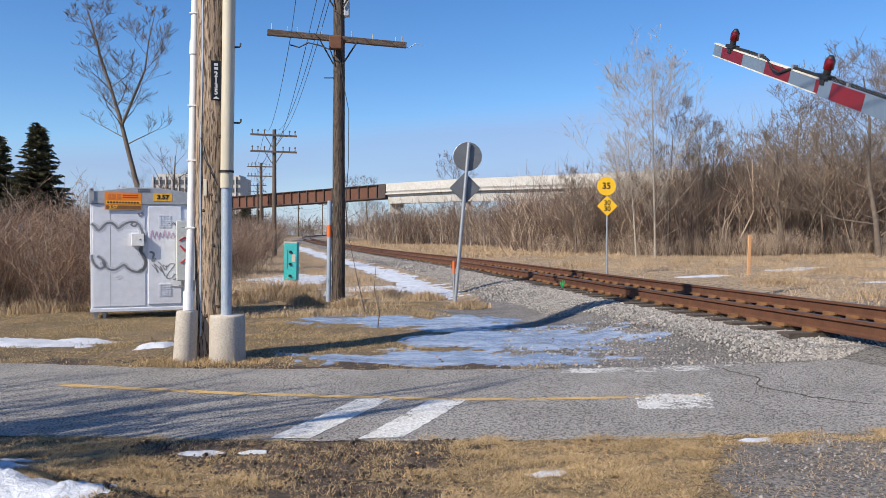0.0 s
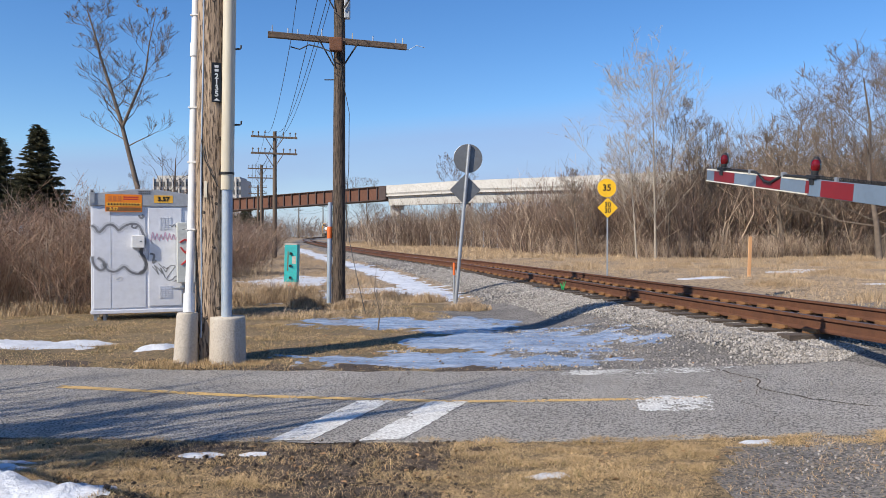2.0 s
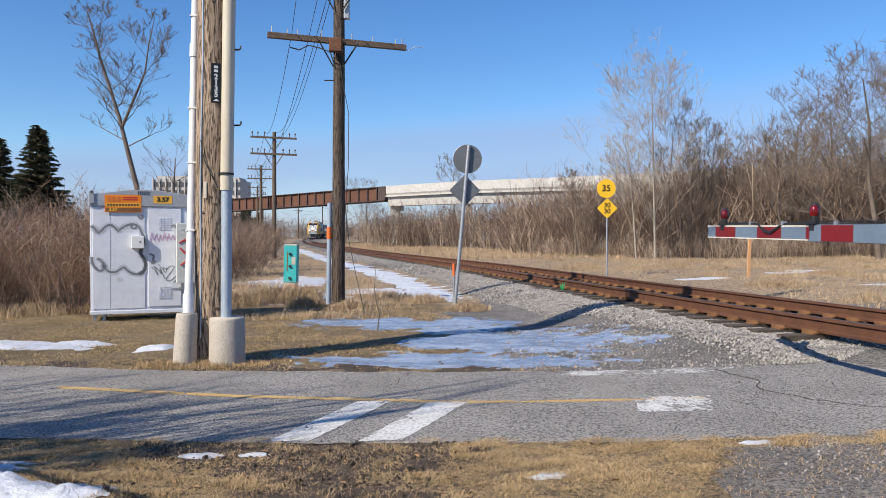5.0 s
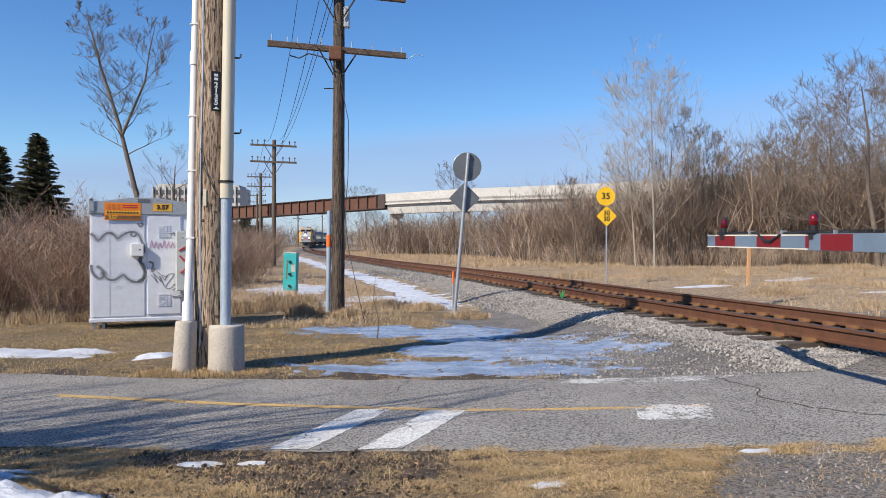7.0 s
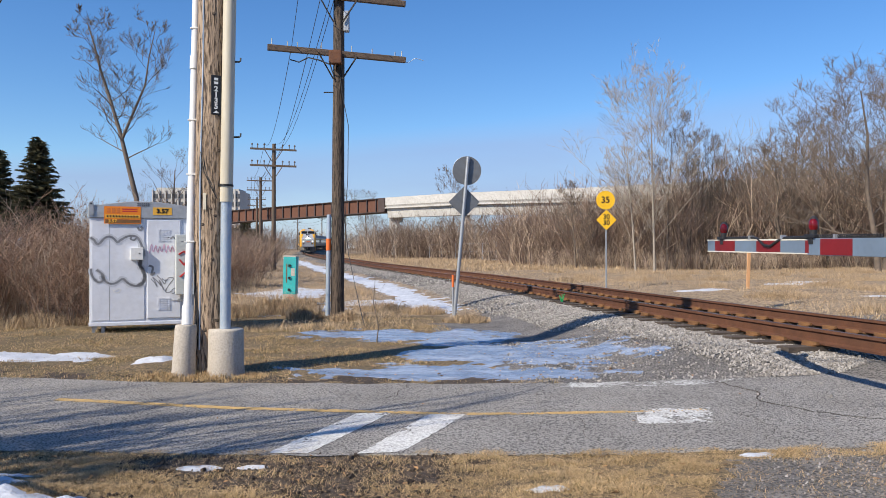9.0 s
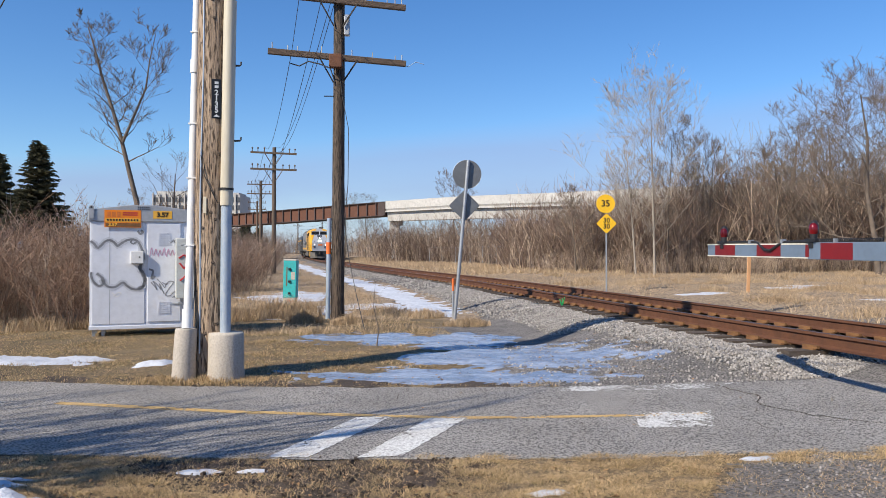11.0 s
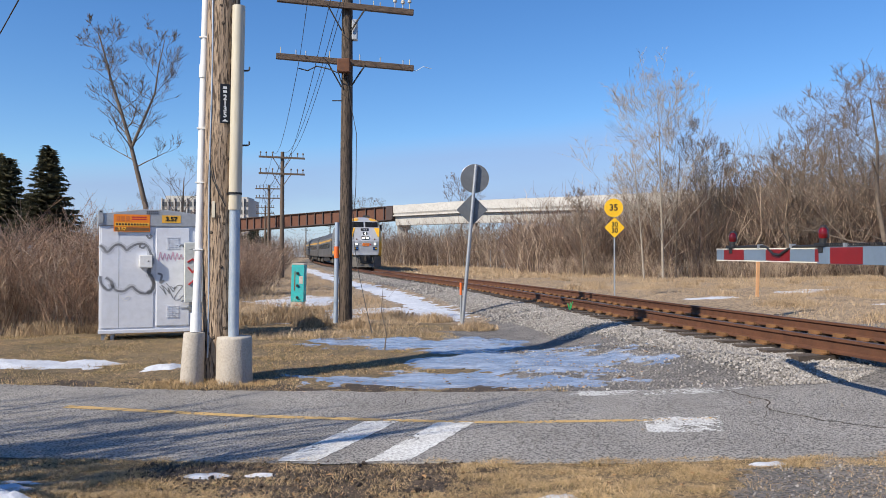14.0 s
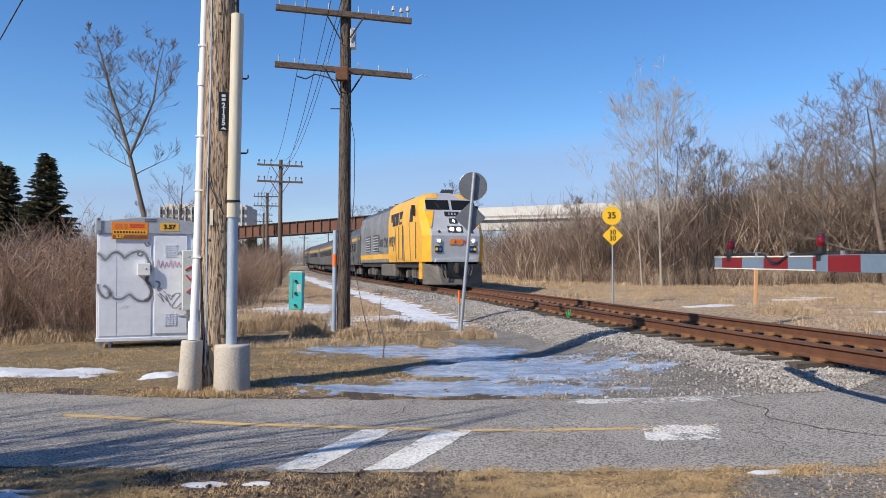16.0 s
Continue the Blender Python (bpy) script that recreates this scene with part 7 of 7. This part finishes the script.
    part("coupler", Mesher().box((-0.14, -0.3, 0.7), (0.14, 0.12, 0.98)).tube([(0.0, 0.05, 0.62), (0.0, 0.05, 1.05)], 0.13, 10), M_TUNDER, L, "heavy steel coupler", bevel=0.03)
    for k in range(4):
        xx = (-0.75, -0.6, 0.55, 0.72)[k]
        part("air_hose", Mesher().tube([(xx, -0.2, 0.98), (xx, -0.02, 0.85), (xx * 0.92, 0.0, 0.55), (xx * 0.8, -0.06, 0.42)], 0.03, 7), M_BLACK, L, smooth=True)
    hn = part("horn", Mesher().box((-0.55, -4.3, 4.2), (-0.2, -3.6, 4.42)), M_TDARK, L, "dark roof horn cluster", bevel=0.02)
    for k in range(4):
        part("trumpet", Mesher().tube([(-0.65 + k * 0.15, -4.1, 4.42), (-0.65 + k * 0.15, -3.4, 4.45)], [0.03, 0.11], 10), M_TDARK, hn)
    for k in range(4):
        part("roof_fan", Mesher().tube([(0, -11.5 - k * 2.0, 4.25), (0, -11.5 - k * 2.0, 4.42)], 0.75, 18), M_TDARK, L, "dark roof fan")
    part("roof_hatch", Mesher().box((-0.7, -9.5, 4.28), (0.7, -6.5, 4.4)), M_TDARK, L, bevel=0.03)
    part("underframe", Mesher().box((-1.35, -20.6, 0.85), (1.35, -1.2, 1.12)), M_TUNDER, L)
    part("fuel_tank", Mesher().box((-1.1, -12.6, 0.3), (1.1, -8.2, 0.95)), M_TUNDER, L, "grimy fuel tank", bevel=0.06)
    # the body is slightly narrower and taller than drawn above
    grow = Matrix.Diagonal((0.96, 1.0, 1.045, 1.0))
    for o in L.children_recursive:
        if o.name.startswith("flank_word"):
            o.matrix_basis = Matrix.Translation((-0.061 if o.matrix_basis.translation.x > 0 else 0.061, 0, 0.1)) @ o.matrix_basis
        else:
            o.data.transform(grow)
    truck(L, -3.9, 2.75, 0.51, WHEELS)
    truck(L, -16.9, 2.75, 0.51, WHEELS)
    return L


def build_coach():
    C = thing("passenger_coach", pose(0, 0, 0), "grimy grey stainless passenger coach with a yellow band", "railway coach", "train coaches")
    prof = [(-1.44, 1.0), (-1.52, 1.25), (-1.52, 2.78), (-1.52, 3.0), (-1.46, 3.25), (-1.22, 3.66), (-0.75, 3.95), (0, 4.06), (0.75, 3.95), (1.22, 3.66), (1.46, 3.25), (1.52, 3.0), (1.52, 2.78), (1.52, 1.25), (1.44, 1.0)]
    g = Mesher()
    n = len(prof)
    g.v = [(x, -0.35, z) for x, z in prof] + [(x, -25.6, z) for x, z in prof]
    for j in range(n):
        g.f.append((j, (j + 1) % n, (j + 1) % n + n, j + n))
        z = (prof[j][1] + prof[(j + 1) % n][1]) / 2
        g.k.append(2 if z > 3.2 else 1 if 2.78 < z < 3.0 else 0)
    g.f += [tuple(range(n)), tuple(reversed(range(n, 2 * n)))]
    g.k += [2, 2]
    part("body", g, [M_STAINLESS, M_TBAND, M_TDARK], C, bevel=0.02)
    for sx in (-1, 1):
        for k in range(12):
            y = -3.2 - k * 1.68
            part("window", Mesher().box((sx * 1.522 - 0.012, y - 1.35, 2.0), (sx * 1.522 + 0.012, y, 2.62)), M_DARKGLASS, C, "dark coach window", bevel=0.01)
        for y in (-1.2, -24.7):
            part("door", Mesher().box((sx * 1.515 - 0.02, y - 0.75, 1.15), (sx * 1.515 + 0.02, y, 2.95)), M_STAINLESS, C, bevel=0.01)
        for k in range(4):
            part("corrugation", Mesher().box((sx * 1.525 - 0.012, -25.4, 1.35 + k * 0.15), (sx * 1.525 + 0.012, -0.6, 1.41 + k * 0.15)), M_STAINLESS, C)
    part("diaphragm", Mesher().box((-0.55, -0.4, 1.0), (0.55, 0.05, 3.3)), M_BLACK, C, "black corridor diaphragm", bevel=0.05)
    part("underframe", Mesher().box((-1.2, -18.5, 0.45), (1.2, -7.5, 1.02)), M_TUNDER, C, "grimy equipment boxes", bevel=0.05)
    truck(C, -3.4, 2.5, 0.46, [])
    truck(C, -22.4, 2.5, 0.46, [])
    return C


loco = build_locomotive()
coach = build_coach()
coaches = [coach] + [copy_thing(coach, pose(0, 0, 0)) for _ in range(4)]

# where a point on the track lies, by the distance run along it
LANE = [(0.0, -30.0)]
for i in range(1, 1100):
    y0 = LANE[-1][1]
    y1 = y0 + 0.5
    LANE.append((LANE[-1][0] + math.hypot(track_x(y1) - track_x(y0), 0.5), y1))
RUN = [r for r, _ in LANE]
LY = [y for _, y in LANE]


def on_track(r):
    y = float(np.interp(r, RUN, LY))
    return Vector((track_x(y), y, rail_z(y)))


SPEED = 16.0
NOSE_END = float(np.interp(34.6, LY, RUN))  # where the nose stands at the end


def vehicle(r, front, back):
    """The pose of a car whose nose is at r, carried by its trucks at two distances behind."""
    a, b = on_track(r + front), on_track(r + back)
    way = (a - b).normalized()
    side = way.cross(Vector((0, 0, 1))).normalized()
    up = side.cross(way)
    m = Matrix((side, way, up)).transposed().to_4x4()
    m.translation = a + way * front
    return m


def motions():
    drop = [(0, 22.7), (0.5, 18.5), (1, 14.5), (1.5, 11.0), (2, 7.9), (2.5, 4.8), (3, 2.6), (3.5, 2.1), (4, 1.6), (6.5, 0.8), (9, 0.65), (16, 0.5)]
    walk(gate_arm, [(t, pose(0, 0, GZ, a, 0, a * 0.08)) for t, a in drop])
    times = [0.5 * i for i in range(33)]
    nose = {t: NOSE_END + SPEED * (16.0 - t) for t in times}
    walk(loco, [(t, vehicle(nose[t], 3.9, 16.9)) for t in times])
    for i, c in enumerate(coaches):
        walk(c, [(t, vehicle(nose[t] + 21.0 + i * 26.0, 3.4, 22.4)) for t in times])
    for c in coaches:
        WHEELS.extend((o, 0.46, o.matrix_basis.translation.y) for o in c.children_recursive if o.name.startswith("wheelset"))
    for w, r, y in WHEELS:
        walk(w, [(k / 30, pose(0, y, r, -math.degrees(SPEED * k / 30 / r) % 360)) for k in range(481)])


motions()
